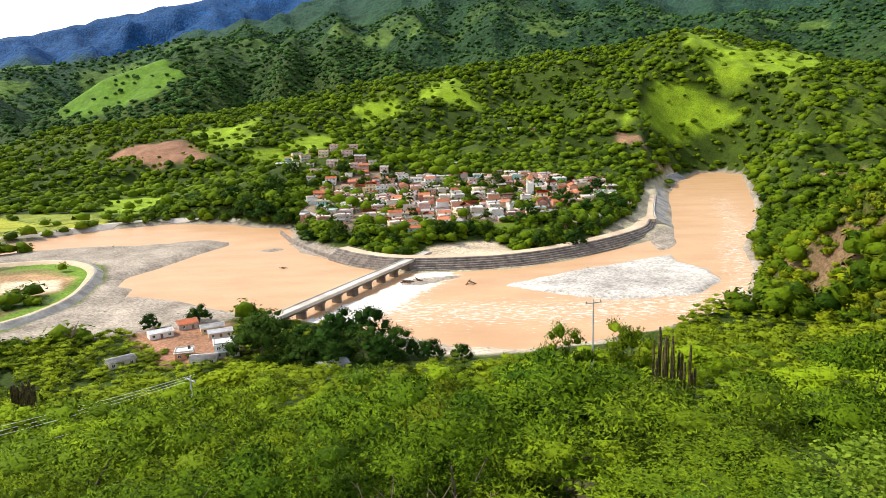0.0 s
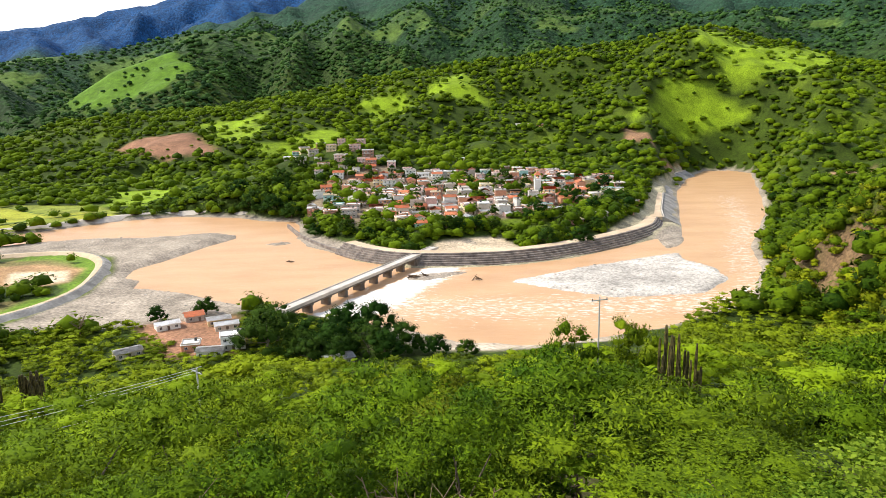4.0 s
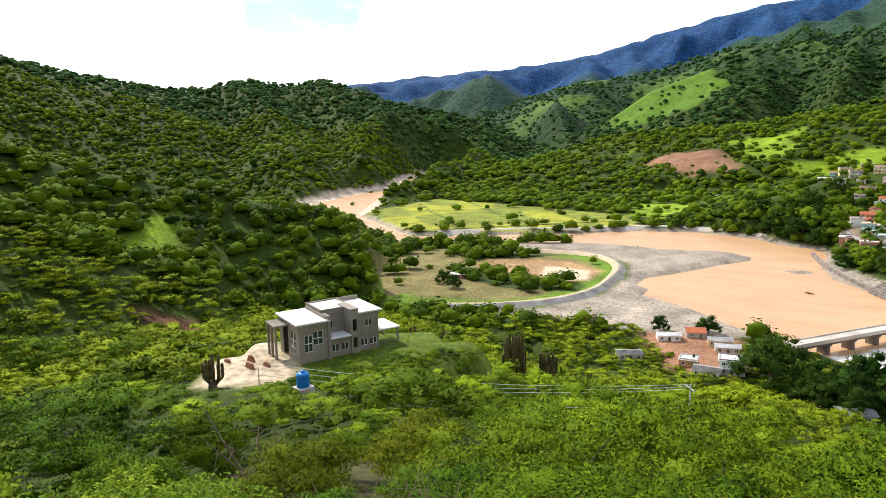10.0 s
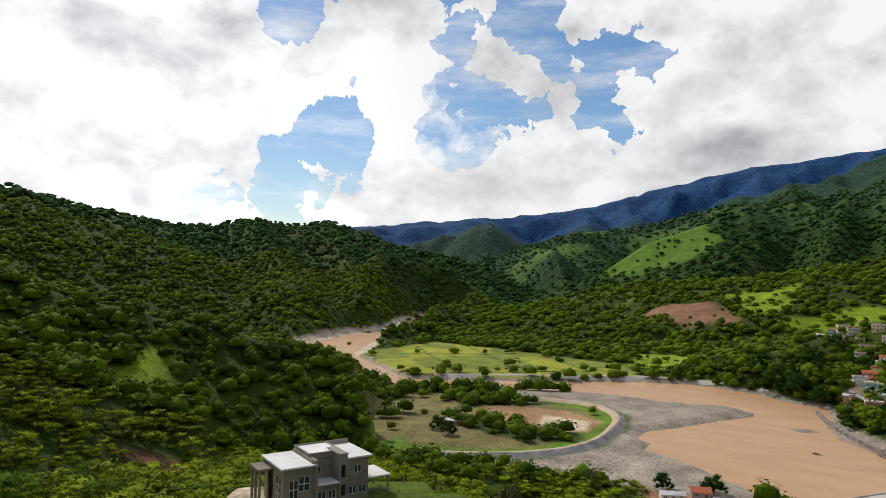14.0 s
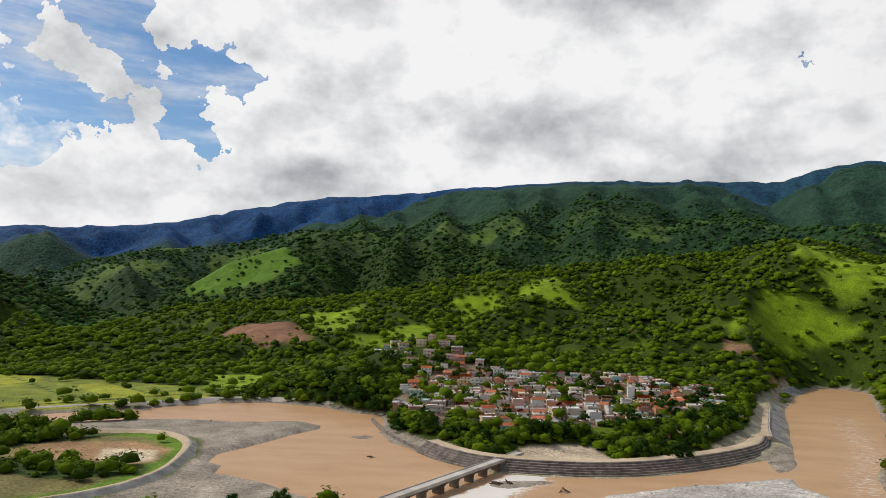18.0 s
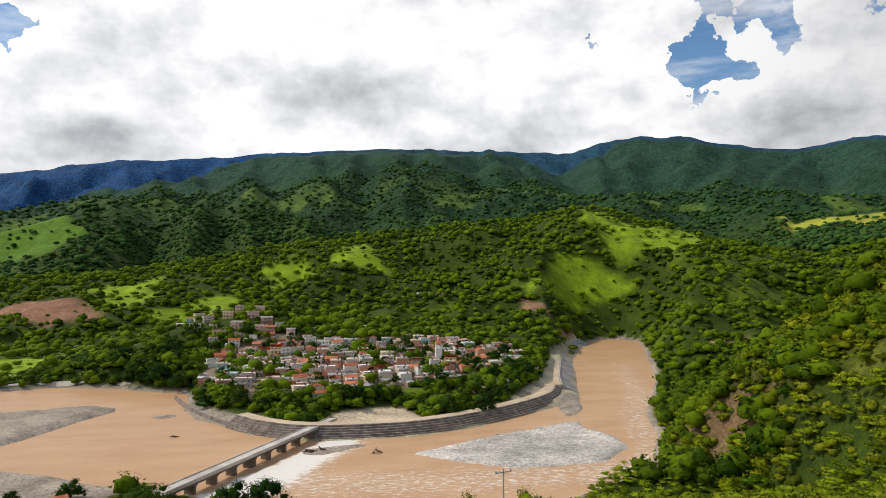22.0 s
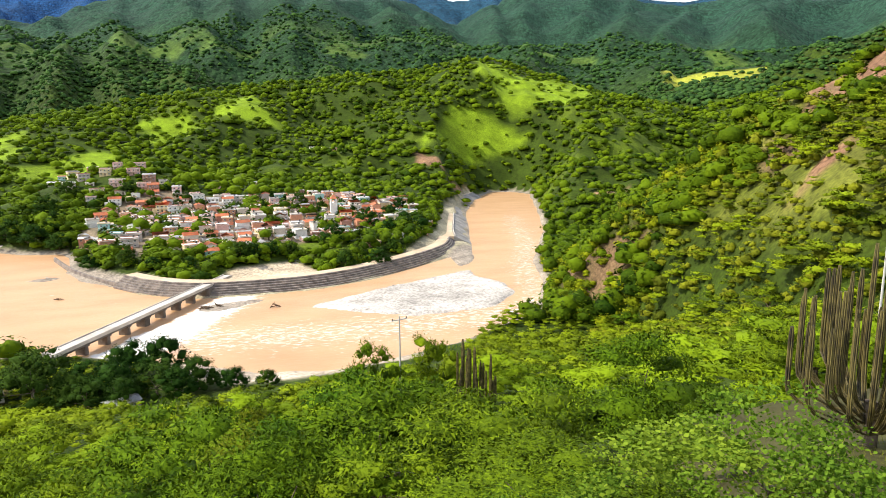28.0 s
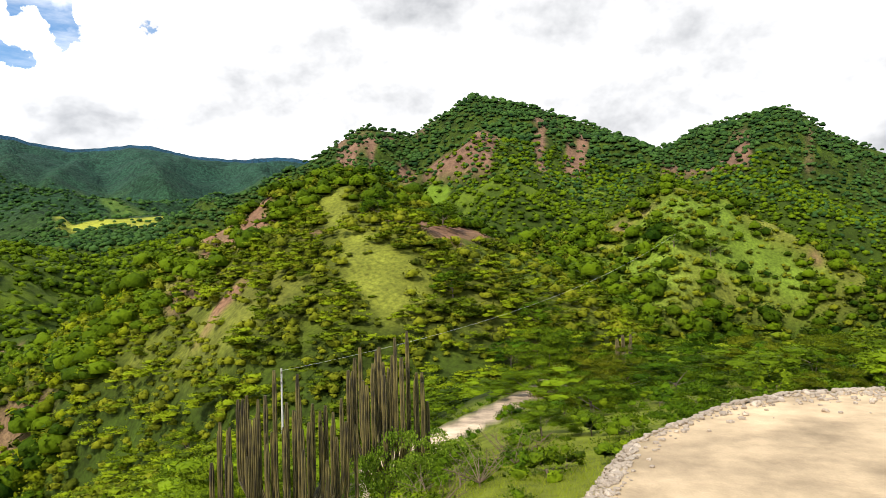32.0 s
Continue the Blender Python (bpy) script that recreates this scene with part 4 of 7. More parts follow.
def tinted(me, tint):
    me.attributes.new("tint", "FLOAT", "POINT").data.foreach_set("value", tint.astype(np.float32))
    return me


def wood_belt(name, label, d0, d1, count, lumps, flakes, w0, w1, material, seed, region=None, small=1.0):
    rng = np.random.default_rng(seed)
    b = rng.uniform(-104, 94, count)
    d = np.sqrt(rng.uniform(d0 ** 2, d1 ** 2, count))
    x, y = spot(b, d)
    z = height(x, y)
    col, wood = cover(x, y, z)
    keep = rng.random(count) < wood
    if region:
        keep &= poly_sd(x, y, region) < 0
    x, y, z = x[keep], y[keep], z[keep]
    w = w0 + (w1 - w0) * rng.random(len(x)) ** 1.8
    w = w * (0.75 + 0.6 * fbm(x, y, 60, 2, 40))
    pr = random.Random(seed)
    ts = [lump_template(lumps, flakes, pr, small) for _ in range(7)]
    V, Fc, T, W = scatter(ts, x, y, z - 0.12 * w, w * 1.2, w * rng.uniform(0.8, 1.2, len(x)), rng)
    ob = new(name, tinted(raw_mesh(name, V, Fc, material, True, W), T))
    return tagged(ob, label, "woods", kind="stuff")


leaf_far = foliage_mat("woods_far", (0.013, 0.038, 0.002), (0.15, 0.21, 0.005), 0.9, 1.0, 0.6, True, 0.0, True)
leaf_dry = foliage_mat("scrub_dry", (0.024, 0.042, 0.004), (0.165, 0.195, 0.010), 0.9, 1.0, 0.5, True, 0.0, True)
# mountain leaves: green darkened for cloud shadow and cooled for haze
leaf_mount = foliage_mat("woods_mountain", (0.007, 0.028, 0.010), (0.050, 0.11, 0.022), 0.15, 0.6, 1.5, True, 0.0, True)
BANK = [(96, 205), (118, 250), (132, 296), (180, 380), (230, 380), (200, 260), (150, 170), (110, 180)]
DRY_HILL = [spot(b_, r_) for b_, r_ in ((-29, 175), (-29, 262), (-36, 300), (-60, 300), (-76, 350), (-90, 360), (-104, 330), (-104, 130), (-60, 115), (-36, 135))]
wood_belt("valley_woods", "dense green trees on the valley sides", 215, 480, 18500, 1, 24, 3.6, 9.0, leaf_far, 2, None, 0.55)
wood_belt("bank_woods", "dense green scrub on the steep river bank", 200, 330, 16000, 1, 44, 2.4, 5.0, leaf_far, 7, BANK, 0.45)
wood_belt("hill_scrub", "dry olive scrub on the steep hill beside the road", 110, 365, 23000, 1, 20, 1.6, 4.4, leaf_dry, 8, DRY_HILL, 0.65)
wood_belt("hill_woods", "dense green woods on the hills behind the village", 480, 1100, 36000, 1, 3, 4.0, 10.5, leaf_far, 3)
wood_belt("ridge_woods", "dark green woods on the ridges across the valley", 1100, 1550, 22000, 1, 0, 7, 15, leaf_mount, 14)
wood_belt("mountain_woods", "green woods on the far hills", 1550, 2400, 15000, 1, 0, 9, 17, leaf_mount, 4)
wood_belt("crag_woods", "dark scrub on the rocky mountain", 880, 1500, 24000, 1, 0, 5.5, 10, leaf_mount, 9, [spot(b_, r_) for b_, r_ in ((-50, 880), (-50, 1500), (-75, 1500), (-104, 1500), (-104, 880), (-75, 880))])


# ---- river works: levee, revetments, bridge ----
concrete = mat("concrete", (0.66, 0.60, 0.53), (0.44, 0.39, 0.34), 0.85, 0.8, 0.4)
# darker concrete colour for girders, piers, abutment and pole insulators
dark_concrete = mat("concrete_dark", (0.20, 0.17, 0.14), (0.10, 0.08, 0.07), 0.9, 1.2, 0.4)
gabion = mat("gabion_stone", (0.34, 0.29, 0.25), (0.14, 0.12, 0.11), 0.95, 2.2, 1.0, dist=0.2)
riprap = mat("riprap_stone", (0.38, 0.36, 0.33), (0.19, 0.18, 0.165), 0.95, 0.9, 1.0, dist=0.4)
dirt = mat("dirt_road", (0.66, 0.52, 0.36), (0.48, 0.36, 0.24), 0.95, 0.6, 0.4)
stone_mat = mat("river_stone", (0.47, 0.42, 0.37), (0.32, 0.28, 0.24), 0.9, 1.5, 0.6, rnd=0.25)
wood_mat = mat("driftwood", (0.16, 0.10, 0.06), (0.07, 0.045, 0.03), 0.9, 3.0, 0.6)
bark = mat("bark", (0.20, 0.15, 0.11), (0.09, 0.07, 0.05), 0.95, 5.0, 0.8)
steel = mat("galvanised_steel", (0.62, 0.63, 0.62), (0.45, 0.46, 0.46), 0.5, 3.0, 0.1, metal=0.3)


def densify(pts, step):
    out = []
    for a, b in zip(pts, pts[1:]):
        a, b = Vector(a), Vector(b)
        n = max(1, round((b - a).length / step))
        out += [a + (b - a) * (k / n) for k in range(n)]
    return out + [Vector(pts[-1])]


def rounded(pts, times=2):
    """Cuts the corners of a line, so that it runs in a curve."""
    pts = [Vector(p) for p in pts]
    for _ in range(times):
        q = [pts[0]]
        for a, b in zip(pts, pts[1:]):
            q += [a * 0.75 + b * 0.25, a * 0.25 + b * 0.75]
        pts = q + [pts[-1]]
    return pts


def sweep(line, section, jitter=0.0, seed=0):
    """Carries a section (out to the right of the line, up) along a line in the plan. Returns a bmesh."""
    rng = random.Random(seed)
    bm = bmesh.new()
    rows = []
    for k, p in enumerate(line):
        t = (line[min(k + 1, len(line) - 1)] - line[max(k - 1, 0)]).normalized()
        n = Vector((t.y, -t.x))
        rows.append([bm.verts.new((p.x + n.x * (o + rng.uniform(-jitter, jitter)), p.y + n.y * (o + rng.uniform(-jitter, jitter)), u + rng.uniform(-jitter, jitter))) for o, u in section])
    m = len(section)
    for a, b in zip(rows, rows[1:]):
        for j in range(m):
            bm.faces.new((a[j], a[(j + 1) % m], b[(j + 1) % m], b[j]))
    bm.faces.new(rows[0])
    bm.faces.new(rows[-1][::-1])
    bmesh.ops.recalc_face_normals(bm, faces=bm.faces)
    return bm


def empty(name, label, category, m=None, group="", kind=""):
    ob = new(name)
    if m is not None:
        ob.matrix_basis = m
    return tagged(ob, label, category, group, kind)


LEVEE = [(-52, 302), (-40, 287), (-21, 275), (4, 274), (27, 277), (52, 289), (84, 315), (104, 338), (112, 360)]
levee = empty("levee", "stepped stone gabion levee with a sandy road on its crest", "levee", kind="structure")
_line = densify(rounded(LEVEE), 2.2)
for k in range(6):
    o = 2.4 - 0.95 * k
    part("gabion_step", sweep(_line, [(o, -0.8 if k == 0 else 0.78 * k - 0.4), (o, 0.78 * (k + 1) - 0.06), (o - 0.06, 0.78 * (k + 1)), (o - 1.3, 0.78 * (k + 1)), (o - 1.3, 0.78 * k - 0.5)], 0.06, k), gabion, levee)
part("crest_road", sweep(_line, [(-3.2, 4.2), (-3.2, 4.72), (-8.5, 4.74), (-11, 3.0)], 0.05, 9), dirt, levee, "pale sandy crest road")

REVETMENT = [(112, 360), (118, 385), (136, 440), (153, 498), (166, 540), (190, 585), (206, 606)]
_line = densify(rounded(REVETMENT), 4)
revetment = empty("revetment", "grey stone revetment curving along the river bank", "revetment", kind="structure")
part("stone_slope", sweep(_line, [(11, -0.8), (9, 0.6), (1.0, 4.7), (0, 4.7), (0, -0.8)], 0.16, 3), riprap, revetment)
part("crest_road", sweep(_line, [(-0.02, 3.0), (-0.02, 4.76), (-6, 4.78), (-9, 3.0)], 0.08, 4), dirt, revetment, "pale sandy crest road")
part("parapet", sweep(_line, [(0.9, 4.6), (0.9, 5.3), (0.5, 5.35), (0.5, 4.6)], 0.03, 5), concrete, revetment)

_line = densify(rounded(LEFT_BANK), 3)
left_bank = empty("embankment", "low grey stone embankment round the flat", "embankment", kind="structure")
part("stone_slope", sweep(_line, [(0, 3.6), (0, -0.4), (-6.5, -0.4), (-5.2, 0.8), (-0.8, 3.6)], 0.14, 6), riprap, left_bank)
part("crest_road", sweep(_line, [(0.02, 2.2), (0.02, 3.64), (1.5, 3.62), (3.2, 2.2)], 0.06, 7), dirt, left_bank, "pale sandy crest track")
FAR_BANK = [(-300, 318), (-262, 357), (-230, 380), (-204, 410), (-171, 426), (-131, 418), (-112, 404)]
_line = densify(rounded(FAR_BANK), 4)
far_bank = empty("embankment", "low pale earth embankment along the fields", "embankment", kind="structure")
part("earth_slope", sweep(_line, [(5.5, -0.5), (4.2, 0.6), (0.6, 2.7), (-2.6, 2.8), (-6, 1.0)], 0.2, 8), mat("pale_gravel", (0.56, 0.50, 0.43), (0.36, 0.32, 0.28), 0.95, 0.7, 0.7), far_bank)
WING = [(-92, 372), (-80, 344), (-68, 322), (-56, 306), (-46, 294)]
_line = densify(rounded(WING), 3)
wing = empty("river_wall", "low masonry wall at the foot of the village bank", "river wall", kind="structure")
part("wall", sweep(_line, [(0.5, -0.6), (0.4, 2.0), (-0.6, 2.0), (-0.6, -0.6)], 0.05, 3), gabion, wing)

# bridge: deck on piers, from the near bank to the levee
BR_A, BR_B = Vector((-53.0, 201.0)), Vector((-11.0, 287.0))
_d = (BR_B - BR_A)
_len = _d.length
bridge = empty("bridge", "long low concrete road bridge on short piers", "bridge", Matrix.Translation((BR_A.x, BR_A.y, 0)) @ Matrix.Rotation(math.atan2(_d.y, _d.x), 4, "Z"))
bm = bmesh.new()
box(bm, -1, -2.1, 3.5, _len + 6, 2.1, 4.3, 0.08)
part("deck", bm, concrete, bridge)
for s in (-1, 1):
    bm = bmesh.new()
    box(bm, -1, s * 1.95 - 0.14, 4.3, _len + 6, s * 1.95 + 0.14, 4.62, 0.03)
    part("kerb", bm, concrete, bridge)
    bm = bmesh.new()
    box(bm, -1, s * 1.4 - 0.3, 2.8, _len - 2, s * 1.4 + 0.3, 3.5)
    part("girder", bm, dark_concrete, bridge)
for k in range(9):
    bm = bmesh.new()
    px = 2 + k * (_len - 16) / 8
    w = 1.4 if k % 4 == 0 else 0.75
    box(bm, px - w, -1.8, -2.5, px + w, 1.8, 2.8, 0.25)
    box(bm, px - w - 0.2, -2.05, 2.5, px + w + 0.2, 2.05, 2.9, 0.06)
    part("pier", bm, dark_concrete, bridge)
bm = bmesh.new()
box(bm, _len - 15, -2.8, -1, _len - 10, 2.8, 3.5, 0.15)
part("abutment", bm, dark_concrete, bridge)

# driftwood stranded below the bridge
def drift(x, y, size, seed):
    rng = random.Random(seed)
    base = empty("driftwood", "dark tangled driftwood stranded in the river", "driftwood", Matrix.Translation((x, y, 0.2)), "driftwood in the river")
    for k in range(7):
        bm = bmesh.new()
        r = rng.uniform(0.12, 0.35) * size
        bmesh.ops.create_cone(bm, cap_ends=True, segments=7, radius1=r, radius2=r * 0.3, depth=rng.uniform(2.5, 6) * size)
        for v in bm.verts:
            v.co += Vector((rng.uniform(-.08, .08), rng.uniform(-.08, .08), 0))
        part("branch", bm, wood_mat, base, "", pose(rng.uniform(-2, 2) * size, rng.uniform(-1, 1) * size, rng.uniform(0.0, 0.8) * size, 90 + rng.uniform(-35, 35), 0, rng.uniform(0, 180)))


drift(-15, 254, 1.0, 1)
drift(-10, 256, 0.8, 2)
drift(9, 250, 0.7, 3)
drift(-70, 285, 0.5, 4)


# ---- houses ----
def wall_paint():
    """Painted plaster: every house takes one of the village's colours."""
    m, nt, bsdf, L = nodes_of("painted_plaster")
    N = nt.nodes.new
    info, ramp = N("ShaderNodeObjectInfo"), N("ShaderNodeValToRGB")
    ramp.color_ramp.interpolation = "CONSTANT"
    tints = [(0.0, (0.80, 0.78, 0.73)), (0.17, (0.64, 0.55, 0.45)), (0.29, (0.46, 0.40, 0.35)), (0.42, (0.66, 0.32, 0.19)), (0.58, (0.72, 0.46, 0.40)), (0.71, (0.76, 0.60, 0.34)), (0.80, (0.40, 0.21, 0.15)), (0.95, (0.32, 0.55, 0.50))]
    els = ramp.color_ramp.elements
    els[0].position, els[0].color = 0, (*tints[0][1], 1)
    els[1].position, els[1].color = tints[1][0], (*tints[1][1], 1)
    for p, c in tints[2:]:
        e = els.new(p)
        e.color = (*c, 1)
    co, n = N("ShaderNodeTexCoord"), N("ShaderNodeTexNoise")
    n.inputs["Scale"].default_value, n.inputs["Detail"].default_value, n.inputs["Roughness"].default_value = 0.7, 7, 0.7
    k = N("ShaderNodeMapRange")
    k.inputs["From Min"].default_value, k.inputs["From Max"].default_value, k.inputs["To Min"].default_value, k.inputs["To Max"].default_value = 0.3, 0.7, 0.72, 1.08
    h = N("ShaderNodeHueSaturation")
    L(info.outputs["Random"], ramp.inputs[0])
    L(co.outputs["Object"], n.inputs[0])
    L(n.outputs["Fac"], k.inputs[0])
    L(ramp.outputs[0], h.inputs["Color"])
    L(k.outputs[0], h.inputs["Value"])
    L(h.outputs[0], bsdf.inputs["Base Color"])
    bsdf.inputs["Roughness"].default_value = 0.85
    return m


plaster = wall_paint()
white_roof = mat("white_roof", (0.86, 0.85, 0.82), (0.66, 0.64, 0.60), 0.7, 0.9, 0.2)
grey_roof = mat("concrete_roof", (0.70, 0.66, 0.60), (0.46, 0.42, 0.37), 0.85, 0.7, 0.3, rnd=0.25)
tin_roof = mat("tin_roof", (0.72, 0.72, 0.71), (0.42, 0.38, 0.34), 0.45, 1.2, 0.2, metal=0.4, rnd=0.2)
tile_roof = mat("clay_tile_roof", (0.62, 0.20, 0.09), (0.42, 0.15, 0.08), 0.85, 1.5, 0.6, rnd=0.3)
dark_glass = mat("window_glass", (0.03, 0.035, 0.04), (0.05, 0.055, 0.06), 0.15, 1.0, 0.0, spec=0.6)
white_frame = mat("white_frame", (0.82, 0.82, 0.80), (0.7, 0.7, 0.68), 0.5, 2.0, 0.05)
door_mat = mat("door_paint", (0.22, 0.15, 0.11), (0.12, 0.09, 0.07), 0.6, 2.0, 0.1, rnd=0.4)
tank_black = mat("tank_plastic", (0.04, 0.04, 0.045), (0.06, 0.06, 0.06), 0.5, 1.0, 0.05)


def window_part(parent, x, z, w, h, y=0.0, facing=-1):
    """A window in a front or back wall: frame and pane set into the wall."""
    bm = bmesh.new()
    t = 0.09
    for a, b, c, d in ((x - w / 2, z, x + w / 2, z + t), (x - w / 2, z + h - t, x + w / 2, z + h), (x - w / 2, z + t, x - w / 2 + t, z + h - t), (x + w / 2 - t, z + t, x + w / 2, z + h - t), (x - t / 2, z + t, x + t / 2, z + h - t)):
        box(bm, a, y - 0.06, b, c, y + 0.06, d)
    win = part("window", bm, white_frame, parent)
    bm = bmesh.new()
    box(bm, x - w / 2 + 0.02, y - 0.03, z + 0.02, x + w / 2 - 0.02, y + 0.03, z + h - 0.02)
    part("pane", bm, dark_glass, win)
    return win


def village_house(w, dp, storeys, roof, seed):
    """A plastered village house, its front along -y, base at the origin."""
    rng = random.Random(seed)
    names = {"flat": "flat concrete roof", "white": "white flat roof", "tin": "grey tin roof", "tile": "red clay tile roof"}
    ob = empty("house", f"{'two-storey' if storeys == 2 else 'single-storey'} plastered village house with a {names[roof]}", "house", None, "village houses")
    h = 2.9 * storeys
    bm = bmesh.new()
    box(bm, -w / 2, -dp / 2, -3.0, w / 2, dp / 2, h)
    if storeys == 2 and rng.random() < 0.6:
        box(bm, -w / 2 - rng.uniform(1.5, 3), -dp / 2 + 0.8, -3.0, -w / 2, dp / 2 - 1, 2.9)
    part("wall", bm, plaster, ob)
    bm = bmesh.new()
    if roof in ("flat", "white"):
        box(bm, -w / 2 - 0.35, -dp / 2 - 0.5, h, w / 2 + 0.35, dp / 2 + 0.35, h + 0.18)
        part("roof", bm, white_roof if roof == "white" else grey_roof, ob)
        bm = bmesh.new()
        for a in ((-w / 2, -dp / 2, w / 2, -dp / 2 + 0.15), (-w / 2, dp / 2 - 0.15, w / 2, dp / 2), (-w / 2, -dp / 2 + 0.15, -w / 2 + 0.15, dp / 2 - 0.15), (w / 2 - 0.15, -dp / 2 + 0.15, w / 2, dp / 2 - 0.15)):
            box(bm, a[0], a[1], h + 0.18, a[2], a[3], h + 0.75)
        part("parapet", bm, plaster, ob)
        bm = bmesh.new()
        bmesh.ops.create_cone(bm, cap_ends=True, segments=10, radius1=0.6, radius2=0.5, depth=1.3, matrix=Matrix.Translation((w * 0.25, dp * 0.2, h + 0.83)))
        part("water_tank", bm, tank_black, ob, "black plastic roof tank")
    else:
        rise = dp * (0.22 if roof == "tile" else 0.12)
        e = 0.5
        vs = [bm.verts.new(v) for v in ((-w / 2 - e, -dp / 2 - e, h - 0.1), (w / 2 + e, -dp / 2 - e, h - 0.1), (w / 2 + e, 0, h + rise), (-w / 2 - e, 0, h + rise), (w / 2 + e, dp / 2 + e, h - 0.1), (-w / 2 - e, dp / 2 + e, h - 0.1))]
        bm.faces.new(vs[:4])
        bm.faces.new((vs[3], vs[2], vs[4], vs[5]))
        r = bmesh.ops.solidify(bm, geom=bm.faces[:], thickness=0.15)
        part("roof", bm, tile_roof if roof == "tile" else tin_roof, ob)
        for sx in (-w / 2 + 0.1, w / 2 - 0.1):
            bm = bmesh.new()
            f = [bm.verts.new((sx + dx, yy, zz)) for dx in (-0.1, 0.1) for yy, zz in ((-dp / 2, h), (dp / 2, h), (0, h + rise - 0.1))]
            for q in ((0, 1, 2), (5, 4, 3), (0, 3, 4, 1), (1, 4, 5, 2), (2, 5, 3, 0)):
                bm.faces.new([f[i] for i in q])
            bmesh.ops.recalc_face_normals(bm, faces=bm.faces)
            part("gable", bm, plaster, ob)
    n = max(2, int(w / 3))
    for s in range(storeys):
        for k in range(n):
            x = -w / 2 + (k + 0.5) * w / n
            if s == 0 and k == n // 2:
                bm = bmesh.new()
                box(bm, x - 0.55, -dp / 2 - 0.04, 0, x + 0.55, -dp / 2 + 0.06, 2.1)
                part("door", bm, door_mat, ob)
            else:
                window_part(ob, x, 2.9 * s + 0.9, 1.3, 1.25, -dp / 2)
    if storeys == 2:
        bm = bmesh.new()
        box(bm, -w / 2, -dp / 2 - 1.2, 2.75, w * 0.2, -dp / 2 - 0.0, 2.9)
        for k in range(8):
            x = -w / 2 + 0.05 + k * (w * 0.7 - 0.1) / 7
            box(bm, x - 0.03, -dp / 2 - 1.17, 2.9, x + 0.03, -dp / 2 - 1.12, 3.7)
        box(bm, -w / 2, -dp / 2 - 1.18, 3.7, w * 0.2, -dp / 2 - 1.1, 3.78)
        part("balcony", bm, white_frame, ob)
    return ob


HOUSES = [village_house(8.5, 7.5, 1, "flat", 1), village_house(9.5, 8, 2, "white", 2), village_house(8, 7, 1, "tile", 3), village_house(10, 6.5, 1, "tin", 4), village_house(7.5, 8.5, 2, "flat", 5),
          village_house(11, 8, 2, "white", 6), village_house(7, 6.5, 1, "white", 7), village_house(9, 7, 2, "tile", 8)]
used = []
_first = set()


def put_house(k, x, y, turn, sink=0.3, scale=0.76):
    z = level(x, y)
    m = Matrix.Translation((x, y, max(z, 1.5) - sink)) @ Matrix.Rotation(radians(turn), 4, "Z") @ Matrix.Diagonal((scale, scale, scale, 1))
    if k in _first:
        copy_thing(HOUSES[k], Matrix()).matrix_basis = m
    else:
        _first.add(k)
        HOUSES[k].matrix_basis = m
    used.append((x, y))


rng = random.Random(11)
for k, x, y, turn in ((5, -26, 423, 8), (2, -20, 447, 12), (7, 58, 406, -6), (2, 38, 444, 4), (2, -16, 328, 10), (6, -40, 337, 14), (1, -54, 366, 6), (5, -50, 398, 10), (3, 39, 413, 0), (2, 91, 414, -14), (1, 27, 378, 6), (4, -10, 401, 3)):
    put_house(k, x, y, turn)
for _ in range(5200):
    x, y = rng.uniform(-95, 112), rng.uniform(322, 512)
    if poly_sd(np.array([x]), np.array([y]), STREETS)[0] > -1 or any(abs(x - a) < 7.2 and abs(y - b) < 6.3 for a, b in used):
        continue
    # loosely built towards the river side
    if x > 45 and y < 385 and rng.random() < 0.6 or (abs(x - 42) < 9 and abs(y - 338) < 12):
        continue
    put_house(rng.choice((0, 1, 1, 2, 2, 3, 3, 4, 5, 6, 6, 7)), x, y, rng.choice((0, 0, 90, -90, 180)) + 8 + rng.uniform(-9, 9))
# upper quarter on the knoll
for x, y in ((-90, 512), (-100, 524), (-72, 508), (-61, 497), (-79, 486), (-97, 494), (-112, 520), (-108, 488), (-122, 512), (-132, 520), (-89, 472), (-90, 458), (-62, 477), (-52, 494), (-84, 524), (-70, 526), (-120, 530), (-103, 506), (-75, 470)):
    put_house(rng.choice((0, 1, 1, 3, 4, 5, 6)), x, y, rng.uniform(-10, 25))
# huts among the trees and on the hills
for k, x, y in ((6, -419, 706), (6, -225, 600), (3, 70, 712), (0, 80, 711), (3, 91, 709), (6, 63, 612), (3, 100, 440), (2, 108, 470), (3, 88, 395), (0, 60, 330), (3, 75, 345), (3, 92, 360), (3, 100, 378), (0, 40, 520), (3, -20, 500), (0, 10, 545), (6, 30, 560)):
    put_house(k, x, y, rng.uniform(-30, 30))
# hamlet on the near bank
for k, x, y, turn in ((3, -85, 191, 35), (2, -80, 199, 30), (3, -71, 195, 25), (3, -67, 190, 25), (6, -71, 173, 15), (1, -60, 174, 20), (3, -64, 168, 10), (3, -28, 154, 30), (3, -86, 168, 40), (3, -192, 217, 20)):
    put_house(k, x, y, turn, 0.1, 0.66)


